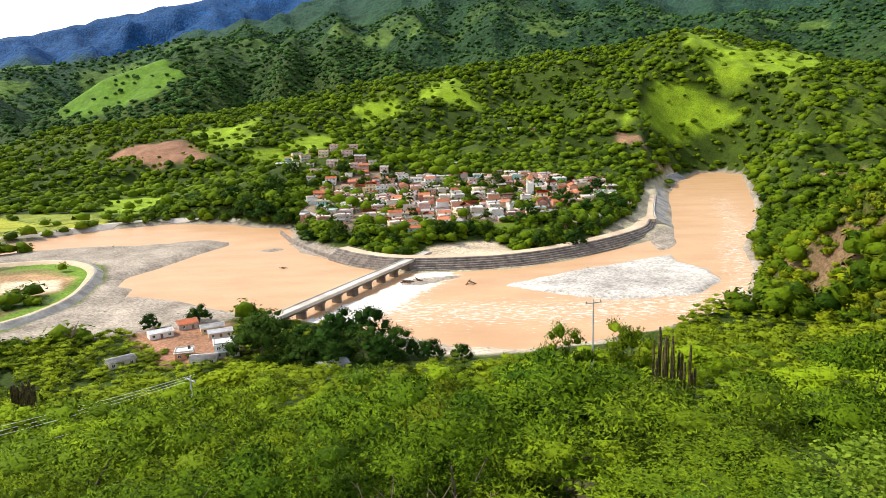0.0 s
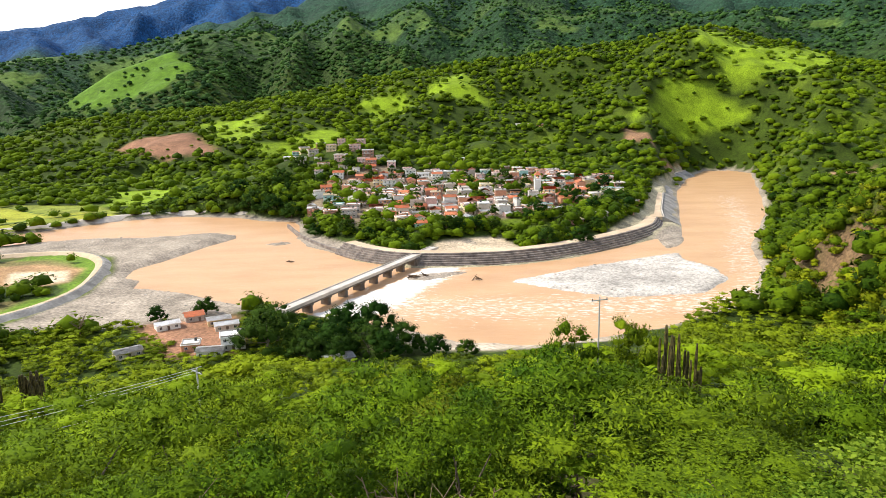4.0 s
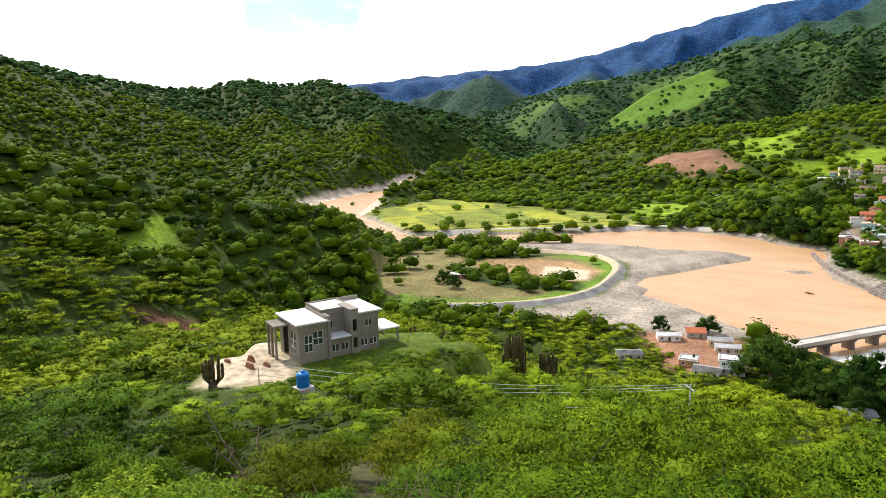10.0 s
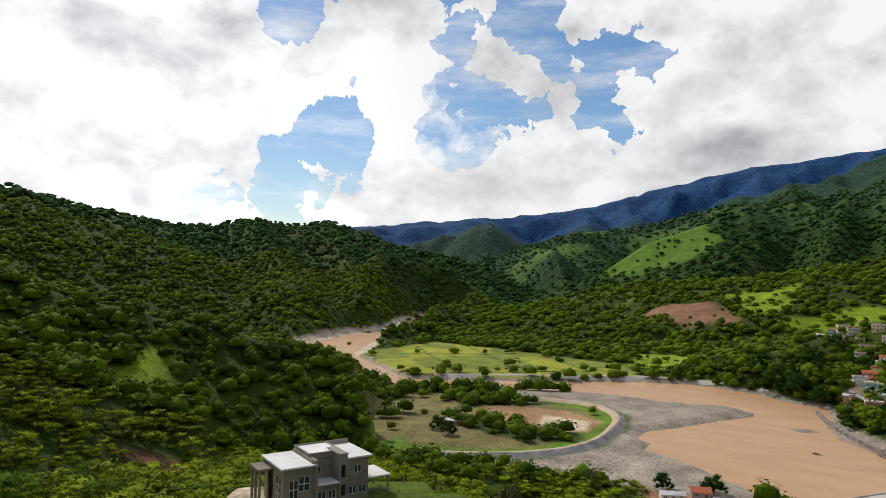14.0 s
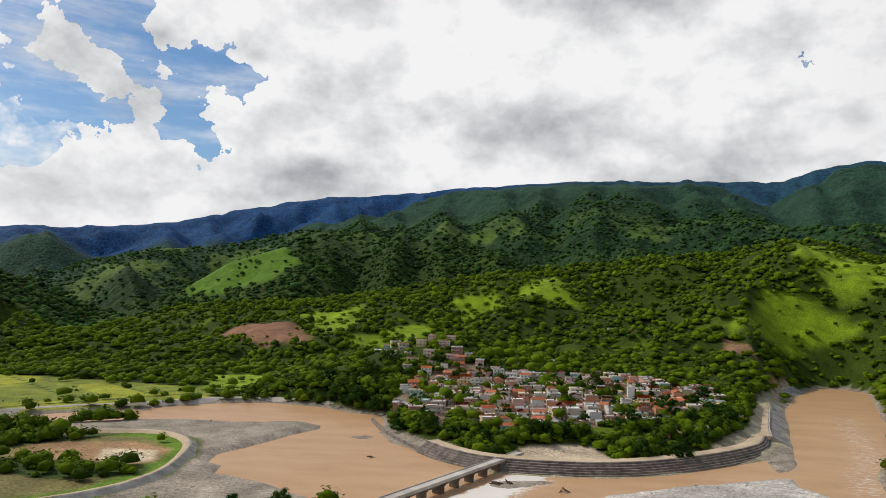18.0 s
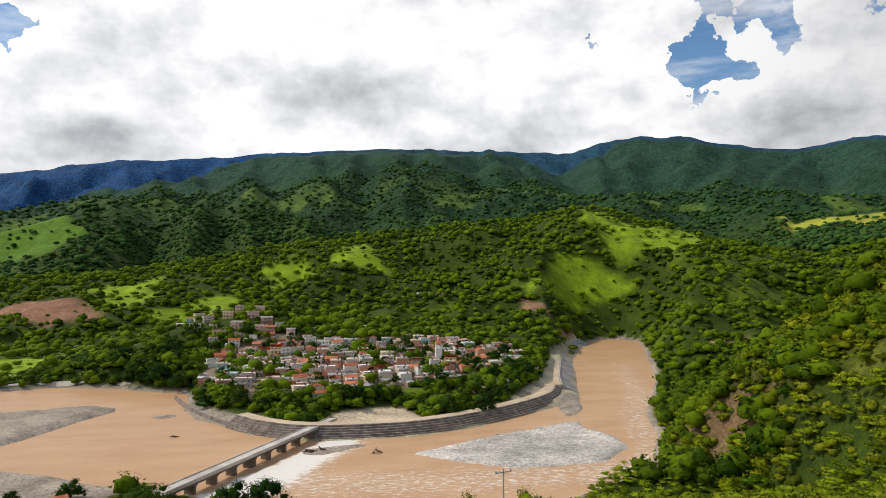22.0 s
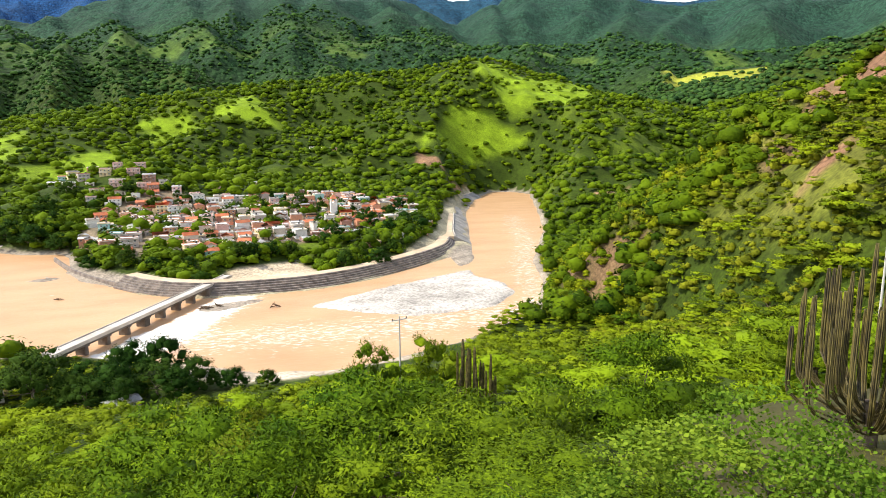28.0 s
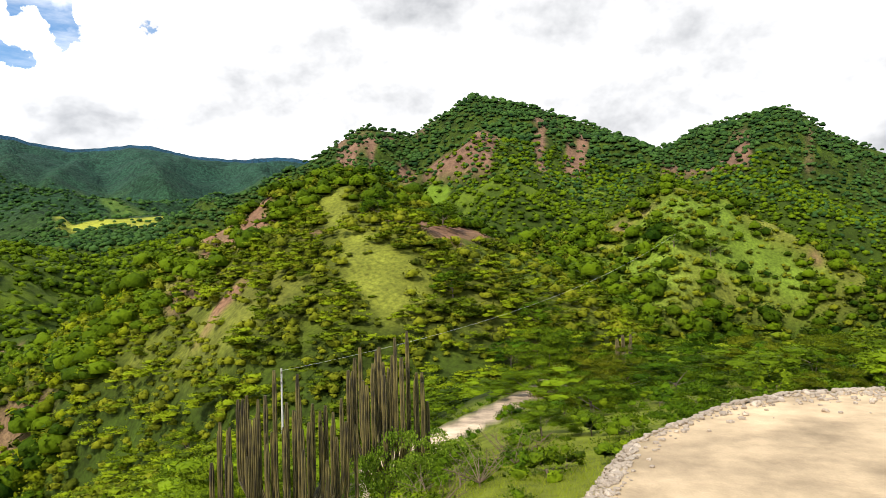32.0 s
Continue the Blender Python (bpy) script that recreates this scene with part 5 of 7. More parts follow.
# church tower in the village
tower = empty("church_tower", "small pale church tower with an arched belfry", "church tower", Matrix.Translation((52, 415, 11)))
bm = bmesh.new()
box(bm, -2, -2, -2, 2, 2, 9, 0.1)
part("shaft", bm, white_roof, tower)
bm = bmesh.new()
for sx in (-1.6, 1.6):
    for sy in (-1.6, 1.6):
        box(bm, sx - 0.4, sy - 0.4, 9, sx + 0.4, sy + 0.4, 11.5)
part("belfry", bm, white_roof, tower)
bm = bmesh.new()
bmesh.ops.create_cone(bm, cap_ends=True, segments=4, radius1=3.0, radius2=0.15, depth=2.6, matrix=Matrix.Translation((0, 0, 12.8)) @ Matrix.Rotation(radians(45), 4, "Z"))
part("spire", bm, tile_roof, tower)


# ---- unfinished house on the shoulder of the slope ----
cement = mat("cement_render", (0.33, 0.285, 0.235), (0.21, 0.18, 0.145), 0.92, 0.7, 0.35)
VILLA = Matrix.Translation((-67.0, 46.2, 37.5)) @ Matrix.Rotation(radians(74.9), 4, "Z") @ Matrix.Diagonal((0.81, 0.86, 0.84, 1))
villa = empty("house", "unfinished two-storey grey cement house with white roofs", "house", VILLA)


def slab(name, x0, y0, z0, x1, y1, z1, material, bevel=0.02):
    bm = bmesh.new()
    box(bm, x0, y0, z0, x1, y1, z1, bevel)
    return part(name, bm, material, villa)


def holed_wall(x0, x1, z0, z1, y0, y1, holes):
    """A wall along x with rectangular openings that go right through."""
    bm = bmesh.new()
    xs = sorted({x0, x1, *(v for h in holes for v in (h[0], h[1]))})
    zs = sorted({z0, z1, *(v for h in holes for v in (h[2], h[3]))})
    for a, b in zip(xs, xs[1:]):
        for c, d in zip(zs, zs[1:]):
            if not any(h[0] <= a and b <= h[1] and h[2] <= c and d <= h[3] for h in holes):
                box(bm, a, y0, c, b, y1, d)
    bmesh.ops.remove_doubles(bm, verts=bm.verts, dist=0.001)
    return part("wall", bm, cement, villa)


def pane_grid(x0, x1, z0, z1, y, nx, nz):
    bm = bmesh.new()
    t = 0.05
    for k in range(nx + 1):
        x = x0 + k * (x1 - x0) / nx
        box(bm, x - t, y - 0.05, z0, x + t, y + 0.05, z1)
    for k in range(nz + 1):
        z = z0 + k * (z1 - z0) / nz
        box(bm, x0, y - 0.045, z - t, x1, y + 0.045, z + t)
    win = part("window", bm, white_frame, villa)
    for i in range(nx):
        for j in range(nz):
            bm = bmesh.new()
            box(bm, x0 + i * (x1 - x0) / nx + t, y - 0.01, z0 + j * (z1 - z0) / nz + t, x0 + (i + 1) * (x1 - x0) / nx - t, y + 0.01, z0 + (j + 1) * (z1 - z0) / nz - t)
            part("pane", bm, dark_glass, win)


# tall room at the near end
holed_wall(0, 4.6, -2, 5.9, 0, 0.2, [(0.9, 2.2, 1.7, 4.2), (2.3, 3.9, 2.6, 4.6)])
pane_grid(0.9, 2.2, 1.7, 4.2, 0.1, 2, 2)
pane_grid(2.3, 3.9, 2.6, 4.6, 0.1, 2, 2)
slab("wall", 4.4, 0.2, -2, 4.6, 8, 6.6, cement)
slab("wall", 0, 7.8, -2, 4.4, 8, 5.9, cement)
bm = bmesh.new()
for a, b, c, d in ((0.2, 1.2, -2, 5.9), (3.4, 4.4, -2, 5.9), (6.6, 7.8, -2, 5.9), (1.2, 3.4, -2, 1.0), (1.2, 3.4, 4.4, 5.9), (4.4, 6.6, -2, 0), (4.4, 6.6, 4.8, 5.9)):
    box(bm, 0, a, c, 0.2, b, d)
part("wall", bm, cement, villa)
for y0, y1, z0, z1 in ((1.2, 3.4, 1.0, 4.4),):
    bm = bmesh.new()
    for k in range(3):
        y = y0 + k * (y1 - y0) / 2
        box(bm, 0.05, y - 0.05, z0, 0.15, y + 0.05, z1)
    for k in range(4):
        z = z0 + k * (z1 - z0) / 3
        box(bm, 0.055, y0, z - 0.05, 0.145, y1, z + 0.05)
    w_ = part("window", bm, white_frame, villa)
    bm = bmesh.new()
    box(bm, 0.09, y0, z0, 0.11, y1, z1)
    part("pane", bm, dark_glass, w_)
slab("roof", -0.5, -0.45, 5.9, 4.9, 8.4, 6.15, white_roof)
for k, y in enumerate((3.9, 5.6, 7.2)):
    slab("column", -2.3, y, -2, -1.95, y + 0.35, 5.0, cement)
slab("beam", -2.4, 3.8, 5.0, 0, 7.7, 5.3, cement)
# buttress and recessed middle
slab("buttress", 4.6, -0.35, -2, 5.1, 1.6, 6.7, cement, 0.04)
holed_wall(5.1, 8.6, 3.0, 6.6, 2.6, 2.8, [(5.7, 6.7, 3.9, 5.0)])
pane_grid(5.7, 6.7, 3.9, 5.0, 2.7, 2, 1)
holed_wall(5.1, 8.6, -2, 3.0, 0.3, 0.5, [(5.4, 6.6, 0.9, 2.0), (7.0, 8.2, 0.9, 2.0)])
pane_grid(5.4, 6.6, 0.9, 2.0, 0.4, 2, 1)
pane_grid(7.0, 8.2, 0.9, 2.0, 0.4, 2, 1)
slab("roof", 5.1, -0.3, 3.0, 8.5, 2.6, 3.2, white_roof)
# stair tower
holed_wall(8.6, 9.9, -2, 6.9, 0.0, 0.25, [(8.9, 9.6, 1.0, 2.6), (8.9, 9.6, 3.6, 5.4)])
slab("wall", 8.6, 0.25, 0, 8.8, 4.5, 6.9, cement)
slab("wall", 9.7, 0.25, 0, 9.9, 4.5, 6.9, cement)
slab("wall", 8.8, 4.3, 0, 9.7, 4.5, 6.9, cement)
slab("roof", 8.5, -0.1, 6.9, 10.0, 4.6, 7.05, cement)
# far block
holed_wall(9.9, 13.6, -2, 6.1, 0.5, 0.7, [(11.3, 12.4, 3.9, 5.0), (10.4, 11.6, 0.9, 2.0), (12.0, 13.2, 0.9, 2.0)])
for a, b, c, d in ((11.3, 12.4, 3.9, 5.0), (10.4, 11.6, 0.9, 2.0), (12.0, 13.2, 0.9, 2.0)):
    pane_grid(a, b, c, d, 0.6, 2, 1)
slab("wall", 13.4, 0.7, -2, 13.6, 8, 6.1, cement)
slab("wall", 4.6, 7.8, -2, 13.4, 8, 6.1, cement)
slab("roof", 9.9, 0.05, 6.1, 14.1, 8.4, 6.35, white_roof)
slab("roof", 4.9, 2.4, 6.6, 9.9, 8.4, 6.8, white_roof)
for a in ((4.7, 2.4, 9.0, 2.6), (4.7, 8.2, 13.9, 8.4), (9.9, 4.4, 10.1, 8.2), (4.7, 2.6, 4.9, 8.2)):
    slab("parapet", a[0], a[1], 6.15, a[2], a[3], 7.0, cement)
slab("floor", -2.5, -0.2, -2.1, 14, 8.2, -0.15, cement)
# porch at the far end
slab("porch_roof", 13.6, 0.6, 2.7, 17.6, 6.2, 2.9, white_roof)
for x, y in ((17.2, 0.9), (17.2, 5.8)):
    slab("column", x, y, -2, x + 0.3, y + 0.3, 2.7, cement)
slab("terrace", 13.6, 0.2, -2, 18, 6.6, -0.1, cement)

# building sand, block stacks and rubble in the yard
brickred = mat("fired_brick", (0.42, 0.18, 0.10), (0.28, 0.13, 0.08), 0.9, 3.0, 0.5, rnd=0.2)


def on_ground(x, y, up=0.0):
    return Matrix.Translation((x, y, level(x, y) + up))


def block_stack(x, y, nx, nz, seed):
    rng = random.Random(seed)
    ob = empty("brick_stack", "loose stack of fired bricks in the yard", "brick stack", on_ground(x, y), "brick stacks")
    bm = bmesh.new()
    box(bm, -0.14, -0.07, -0.05, 0.14, 0.07, 0.05, 0.008)
    me = None
    for k in range(nz):
        for i in range(nx - k // 2):
            for j in range(2):
                if me is None:
                    b = part("brick", bm, brickred, ob)
                    me = b.data
                else:
                    b = new("brick", me)
                    b.parent = ob
                b.matrix_basis = pose(i * 0.30 + k * 0.06 + rng.uniform(-.02, .02), j * 0.17, 0.05 + k * 0.11, 0, 0, rng.uniform(-8, 8))


block_stack(-71.5, 41.5, 6, 6, 1)
block_stack(-73.5, 43.0, 5, 7, 2)
block_stack(-70.2, 43.2, 4, 5, 3)
block_stack(-75.5, 41.0, 4, 4, 4)

blue = mat("blue_plastic", (0.02, 0.22, 0.62), (0.015, 0.17, 0.5), 0.4, 1.0, 0.05)


def lathe(profile, seg=20):
    bm = bmesh.new()
    rows = [[bm.verts.new((r * math.cos(6.2832 * k / seg), r * math.sin(6.2832 * k / seg), z)) for k in range(seg)] for r, z in profile]
    for a, b in zip(rows, rows[1:]):
        for k in range(seg):
            bm.faces.new((a[k], a[(k + 1) % seg], b[(k + 1) % seg], b[k]))
    bm.faces.new(rows[0][::-1])
    bm.faces.new(rows[-1])
    for f in bm.faces:
        f.smooth = True
    return bm


tank = empty("water_tank", "bright blue plastic water tank on the slope", "water tank", Matrix.Translation((-49.6, 34.4, 42.6)) @ Matrix.Diagonal((0.82, 0.82, 0.9, 1)))
part("body", lathe([(0.72, 0), (0.74, 0.1), (0.72, 0.35), (0.74, 0.4), (0.72, 0.75), (0.74, 0.8), (0.72, 1.15), (0.74, 1.22), (0.62, 1.42), (0.3, 1.55)]), blue, tank)
part("lid", lathe([(0.3, 1.55), (0.32, 1.57), (0.3, 1.66), (0.1, 1.7)]), blue, tank)
bm = bmesh.new()
box(bm, -0.9, -0.9, -3.0, 0.9, 0.9, 0.0, 0.04)
part("plinth", bm, concrete, tank)


# ---- near plants ----
leaf_near = foliage_mat("leaves_near", (0.011, 0.036, 0.003), (0.168, 0.28, 0.007), 4.0, 0.7, 0.06, True, 0.14)
leaf_thicket = foliage_mat("leaves_thicket", (0.010, 0.034, 0.003), (0.163, 0.27, 0.007), 2.5, 0.7, 0.1, True, 0.12, True)
leaf_slope = foliage_mat("leaves_slope", (0.010, 0.034, 0.003), (0.138, 0.222, 0.006), 1.4, 0.7, 0.2, True, 0.1, True)
leaf_dark = foliage_mat("leaves_dark", (0.006, 0.024, 0.003), (0.045, 0.10, 0.009), 1.6, 0.7, 0.2, True, 0.15)
leaf_vine = foliage_mat("leaves_vine", (0.05, 0.12, 0.01), (0.26, 0.38, 0.03), 2.0, 0.0, 0.1, True, 0.3)
leaf_olive = foliage_mat("leaves_olive", (0.034, 0.058, 0.004), (0.22, 0.26, 0.010), 4.0, 0.6, 0.1, True, 0.3)
twig_mat = mat("dry_twigs", (0.23, 0.165, 0.105), (0.12, 0.085, 0.055), 0.95, 5.0, 0.3)


def unit(v):
    return v / np.maximum(np.linalg.norm(v, axis=-1, keepdims=True), 1e-6)


def ball():
    bm = bmesh.new()
    bmesh.ops.create_icosphere(bm, subdivisions=1, radius=1.0)
    bm.verts.index_update()
    v, f = np.array([tuple(q.co) for q in bm.verts]), np.array([[q.index for q in face.verts] for face in bm.faces])
    bm.free()
    return v, f


BALL_V, BALL_F = ball()


def leaf_cloud(rng, centres, radii, counts, size, slim=0.38, flat=0.45, quad=False, heart=(0, 0, 0), girth=(1, 1, 1), hubs_wide=(0.35, 0.68)):
    """Leaves round given centres: narrow blades that point outwards and lie mostly level."""
    C = np.repeat(np.asarray(centres), counts, axis=0)
    Rr = np.repeat(np.asarray(radii), counts, axis=0)
    n = len(C)
    u = unit(rng.normal(size=(n, 3)))
    u[:, 2] = np.where(u[:, 2] < -0.25, -u[:, 2], u[:, 2])
    p = C + u * Rr * rng.uniform(0.5, 1.15, (n, 1))
    out = unit(u * (1, 1, 0.3) + rng.normal(scale=0.55, size=(n, 3)) + (0, 0, -0.12))
    nrm = unit(rng.normal(scale=flat, size=(n, 3)) + (0, 0, 1) + 0.35 * u)
    side = unit(np.cross(out, nrm))
    s = size * rng.uniform(0.6, 1.3, (n, 1))
    a, b = p + out * s * 0.6, p - out * s * 0.4
    w = side * s * slim * 0.5
    if quad:
        V = np.stack([b, p + w, a, p - w], 1).reshape(-1, 3)
        return V, np.arange(len(V)).reshape(-1, 4), None
    # leaves take the light as the rounded pad and crown that they cover
    shade = unit(0.55 * u + 0.8 * unit((p - heart) / girth) + (0, 0, 0.15) + rng.normal(scale=0.42, size=(n, 3)))
    face = np.cross(b + w - a, b - w - a)
    flip = (np.sum(face * shade, axis=1) < 0)[:, None]
    V = np.stack([a, np.where(flip, b - w, b + w), np.where(flip, b + w, b - w)], 1).reshape(-1, 3)
    # the twiggy heart of every pad, closed with leaves
    m = len(counts)
    hub = unit(rng.normal(scale=0.12, size=(m, len(BALL_V), 3)) + BALL_V[None])
    lumpy = rng.uniform(*hubs_wide, (m, len(BALL_V), 1))
    hubs = np.asarray(centres)[:, None] + hub * np.asarray(radii)[:, None] * lumpy
    hub_face = (BALL_F[None] + (np.arange(m) * len(BALL_V))[:, None, None] + len(V)).reshape(-1, 3)
    hub_shade = unit(0.6 * hub + 0.8 * unit((hubs - heart) / girth) + (0, 0, 0.1)).reshape(-1, 3)
    return np.concatenate([V, hubs.reshape(-1, 3)]), np.concatenate([np.arange(len(V)).reshape(-1, 3), hub_face]), np.concatenate([np.repeat(shade, 3, axis=0), hub_shade])


def limb(bm, a, b, r0, r1, seg=6):
    """A tapered, slightly bent limb from a to b."""
    a, b = Vector(a), Vector(b)
    d = (b - a)
    q = d.to_track_quat("Z", "Y")
    rows = []
    bend = Vector((random.uniform(-1, 1), random.uniform(-1, 1), 0)) * d.length * 0.06
    for k in range(4):
        t = k / 3
        c = a + d * t + bend * math.sin(t * math.pi)
        r = r0 + (r1 - r0) * t
        rows.append([bm.verts.new(c + q @ Vector((r * math.cos(6.2832 * j / seg), r * math.sin(6.2832 * j / seg), 0))) for j in range(seg)])
    for x, y in zip(rows, rows[1:]):
        for j in range(seg):
            bm.faces.new((x[j], x[(j + 1) % seg], y[(j + 1) % seg], y[j]))
    bm.faces.new(rows[0][::-1])
    bm.faces.new(rows[-1])


def pads(rng, n, w, h, pad, dome=True, thick=0.42):
    """Centres and radii of leaf pads spread over a crown w wide and h high."""
    ang = rng.random(n) * 6.283
    rad = np.sqrt(rng.random(n)) * w * 0.5
    top = 1 - (rad / (w * 0.5)) ** 2 * (0.75 if dome else 0.3)
    z = h * top * (1 - 0.62 * rng.random(n) ** 1.6)
    C = np.stack([np.cos(ang) * rad, np.sin(ang) * rad, z], 1)
    r = pad * rng.uniform(0.7, 1.3, (n, 1))
    return C, np.concatenate([r, r, r * thick], 1)


def plant(name, label, category, seed, w, h, npads, pad, leaves, size, material, slim=0.38, flat=0.45, quad=False, group="", dome=True, stems=4, thick=0.42):
    """A tree or shrub: stem, limbs, and a crown of leaf pads."""
    rng = np.random.default_rng(seed)
    random.seed(seed)
    ob = empty(name, label, category, None, group)
    C, Rr = pads(rng, npads, w, h, pad, dome, thick)
    bm = bmesh.new()
    limb(bm, (0, 0, -0.8), (0, 0, h * 0.3), 0.035 * h, 0.026 * h)
    for k in range(stems):
        c = C[k % len(C)]
        limb(bm, (0, 0, h * 0.24), (c[0] * 0.8, c[1] * 0.8, c[2] * 0.78), 0.011 * h, 0.004 * h, 5)
    part("trunk", bm, bark, ob)
    V, Fc, W = leaf_cloud(rng, C, Rr, np.full(npads, leaves // npads), size, slim, flat, quad, (0, 0, h * 0.3), (w * 0.5, w * 0.5, h * 0.7))
    me = raw_mesh("crown", V, Fc, material, W is not None, W)
    crown = new("crown", me)
    crown.parent = ob
    return ob


NEAR = [plant("shrub", "feathery bright green thorn shrub on the slope", "shrub", 100 + k, w, h, n, 0.68, 10500, 0.108, m_, 0.46, 0.4, False, "shrubs on the slope", True, 4, 0.3)
        for k, (w, h, n, m_) in enumerate(((5.0, 3.2, 24, leaf_near), (5.8, 3.6, 28, leaf_near), (4.4, 3.2, 20, leaf_near), (5.0, 3.0, 23, leaf_olive)))]
MID = [plant("thorn_tree", "spreading feathery green thorn tree on the slope", "tree", 200 + k, w, h, n, 1.05, 8600, 0.17, m_, 0.48, 0.4, False, "thorn trees on the slope", True, 4, 0.3)
       for k, (w, h, n, m_) in enumerate(((8.0, 4.8, 25, leaf_near), (9.0, 5.2, 29, leaf_near), (7.2, 5.0, 22, leaf_near), (7.6, 4.4, 23, leaf_olive)))]
LOW = [plant("shrub", "leafy green shrub below the unfinished house", "shrub", 150 + k, w, h, n, 0.6, 1500, 0.2, leaf_near, 0.5, 0.5, False, "shrubs below the house")
       for k, (w, h, n) in enumerate(((3.6, 2.6, 15), (4.2, 2.8, 17), (3.2, 2.4, 12)))]
LIMIT_B = [-100, -83, -76, -71.5, -67, -63, -60, -50, -45, -40, -25, -18, -10, 0, 10, 22, 36, 42, 50, 57, 70, 95]
LIMIT_E = [-7, -5.5, -7.3, -10, -13.6, -16, -21, -23, -23, -19, -17, -19.3, -20.2, -20.8, -21.2, -20.8, -19.6, -20.8, -21.8, -22.5, -21.5, -20]
FAR_B = [-100, -83, -76, -63, -50, -40, -27, -24, -20, -18, -10, 0, 10, 22, 36, 42, 47, 52.5, 53.5, 57.5, 58.5, 64, 67, 80, 95]
FAR_E = [-5, -6.5, -8.5, -9, -9, -8, -12, -15, -18.4, -19.3, -20.2, -20.8, -21.2, -20.8, -19, -19.5, -18.9, -18.9, -21.4, -21.4, -20, -20, -17.5, -14, -12]


def headroom(x, y, z):
    """How tall a plant may stand without closing the view over the valley."""
    dist = np.hypot(x, y)
    bear = np.degrees(np.arctan2(-x, y))
    e = np.interp(bear, LIMIT_B, LIMIT_E)
    e = np.where((dist < 13) & (bear > -60), np.minimum(e, -25.5), e)
    f = np.interp(bear, FAR_B, FAR_E)
    e = e + (f - e) * smooth(28, 40, dist)
    return 65 + dist * np.tan(np.radians(e)) - z


def darts(rng, d0, d1, gap, tries, b0=-100, b1=94):
    b, d = rng.uniform(b0, b1, tries), np.sqrt(rng.uniform(d0 * d0, d1 * d1, tries))
    x, y = spot(b, d)
    kept, grid = [], {}
    for k in range(tries):
        i, j = int(x[k] // gap), int(y[k] // gap)
        if any((x[k] - p) ** 2 + (y[k] - q) ** 2 < gap * gap for a in (-1, 0, 1) for c in (-1, 0, 1) for p, q in grid.get((i + a, j + c), ())):
            continue
        grid.setdefault((i, j), []).append((x[k], y[k]))
        kept.append(k)
    return x[kept], y[kept]


def free_of_ways(x, y, gap):
    d, _ = line_near(x, y, TRACK)
    ok = (d > gap + 1.2) & (poly_sd(x, y, ROAD_EDGE) > 1.2 + 0.5 * gap) & (poly_sd(x, y, YARD) > gap) & (poly_sd(x, y, HOUSE_PAD) > gap * 0.7)
    ok &= np.hypot(x + 49.6, y - 34.4) > 3
    bear = np.degrees(np.arctan2(-x, y))
    dist = np.hypot(x, y)
    # grassy verge and the shoulder with the tall cacti stay open
    ok &= ~((bear < -44) & (dist < 21) & (bear > -63)) & ~((bear < -62) & (dist < 9))
    return ok


placed = set()


def put_plant(pool, k, x, y, z, scale, tall, turn):
    m = Matrix.Translation((x, y, z)) @ Matrix.Rotation(turn, 4, "Z") @ Matrix.Diagonal((scale, scale, tall, 1))
    ob = pool[k]
    if ob.name in placed:
        ob = copy_thing(ob, Matrix())
    else:
        placed.add(ob.name)
    ob.matrix_basis = m
    return ob


rng = np.random.default_rng(5)
for pool, d0, d1, gap, base in ((NEAR, 5.0, 20, 3.3, 3.2), (MID, 19, 38, 5.8, 4.9)):
    x, y = darts(rng, d0, d1, gap, 5000)
    ok = free_of_ways(x, y, gap * 0.5)
    x, y = x[ok], y[ok]
    z = height(x, y)
    room = headroom(x, y, z)
    for px, py, pz, r in zip(x, y, z, room):
        if r < 0.7:
            continue
        t = min(r / base, 1.4) * (rng.uniform(0.8, 1.0) if rng.random() < 0.55 else rng.uniform(0.4, 0.75))
        if px > 0 and py < px * 0.5 and pool is NEAR and rng.random() < 0.6:
            continue
        if px > 0 and py < px * 0.5:
            t = min(t, rng.uniform(0.25, 0.6))
        put_plant(pool, int(rng.choice((0, 0, 1, 1, 2, 2, 3))), px, py, pz - 0.1, max(0.5 if px < 0 or py > px * 0.5 else 0.32, min(1.2, t)) * rng.uniform(0.85, 1.1), t, rng.random() * 6.28)

# leafy shrubs below the unfinished house and at the bend of the track
rng = np.random.default_rng(31)
x, y = darts(rng, 54, 92, 2.3, 4000, 36, 58)
bear, dist = np.degrees(np.arctan2(-x, y)), np.hypot(x, y)
ok = (poly_sd(x, y, YARD) > 1.0) & (dist < np.where(bear > 44, 79, 92)) & ~((bear > 52.3) & (dist < 63))
x, y, bear, dist = x[ok], y[ok], bear[ok], dist[ok]
z = height(x, y)
room = 65 + dist * np.tan(np.radians(np.interp(bear, (36, 41, 45, 48.6, 52, 55.7, 57.5), (-17.5, -17.8, -17.8, -18.2, -18.7, -19.3, -19.7)))) - z
for px, py, pz, r in zip(x, y, z, room):
    if r > 0.35:
        t = min(r / 2.6, rng.uniform(0.45, 1.05))
        put_plant(LOW, int(rng.integers(0, 3)), px, py, pz - 0.2, rng.uniform(0.7, 1.05), t, rng.random() * 6.28)
for b, d, t in ((-72, 43, 0.7), (-73.6, 45, 0.8), (-74.5, 41, 0.7), (-71.2, 47, 0.8), (-76, 50, 0.8), (-70.5, 40.5, 0.45), (-78, 46, 0.7), (-80, 56, 0.9), (-84, 52, 0.8), (-88, 50, 0.8), (-92, 46, 0.7), (-82, 40, 0.5)):
    x, y = spot(b, d)
    put_plant(MID, int(rng.integers(0, 4)), float(x), float(y), level(float(x), float(y)) - 0.2, 0.65, t, rng.random() * 6.28)

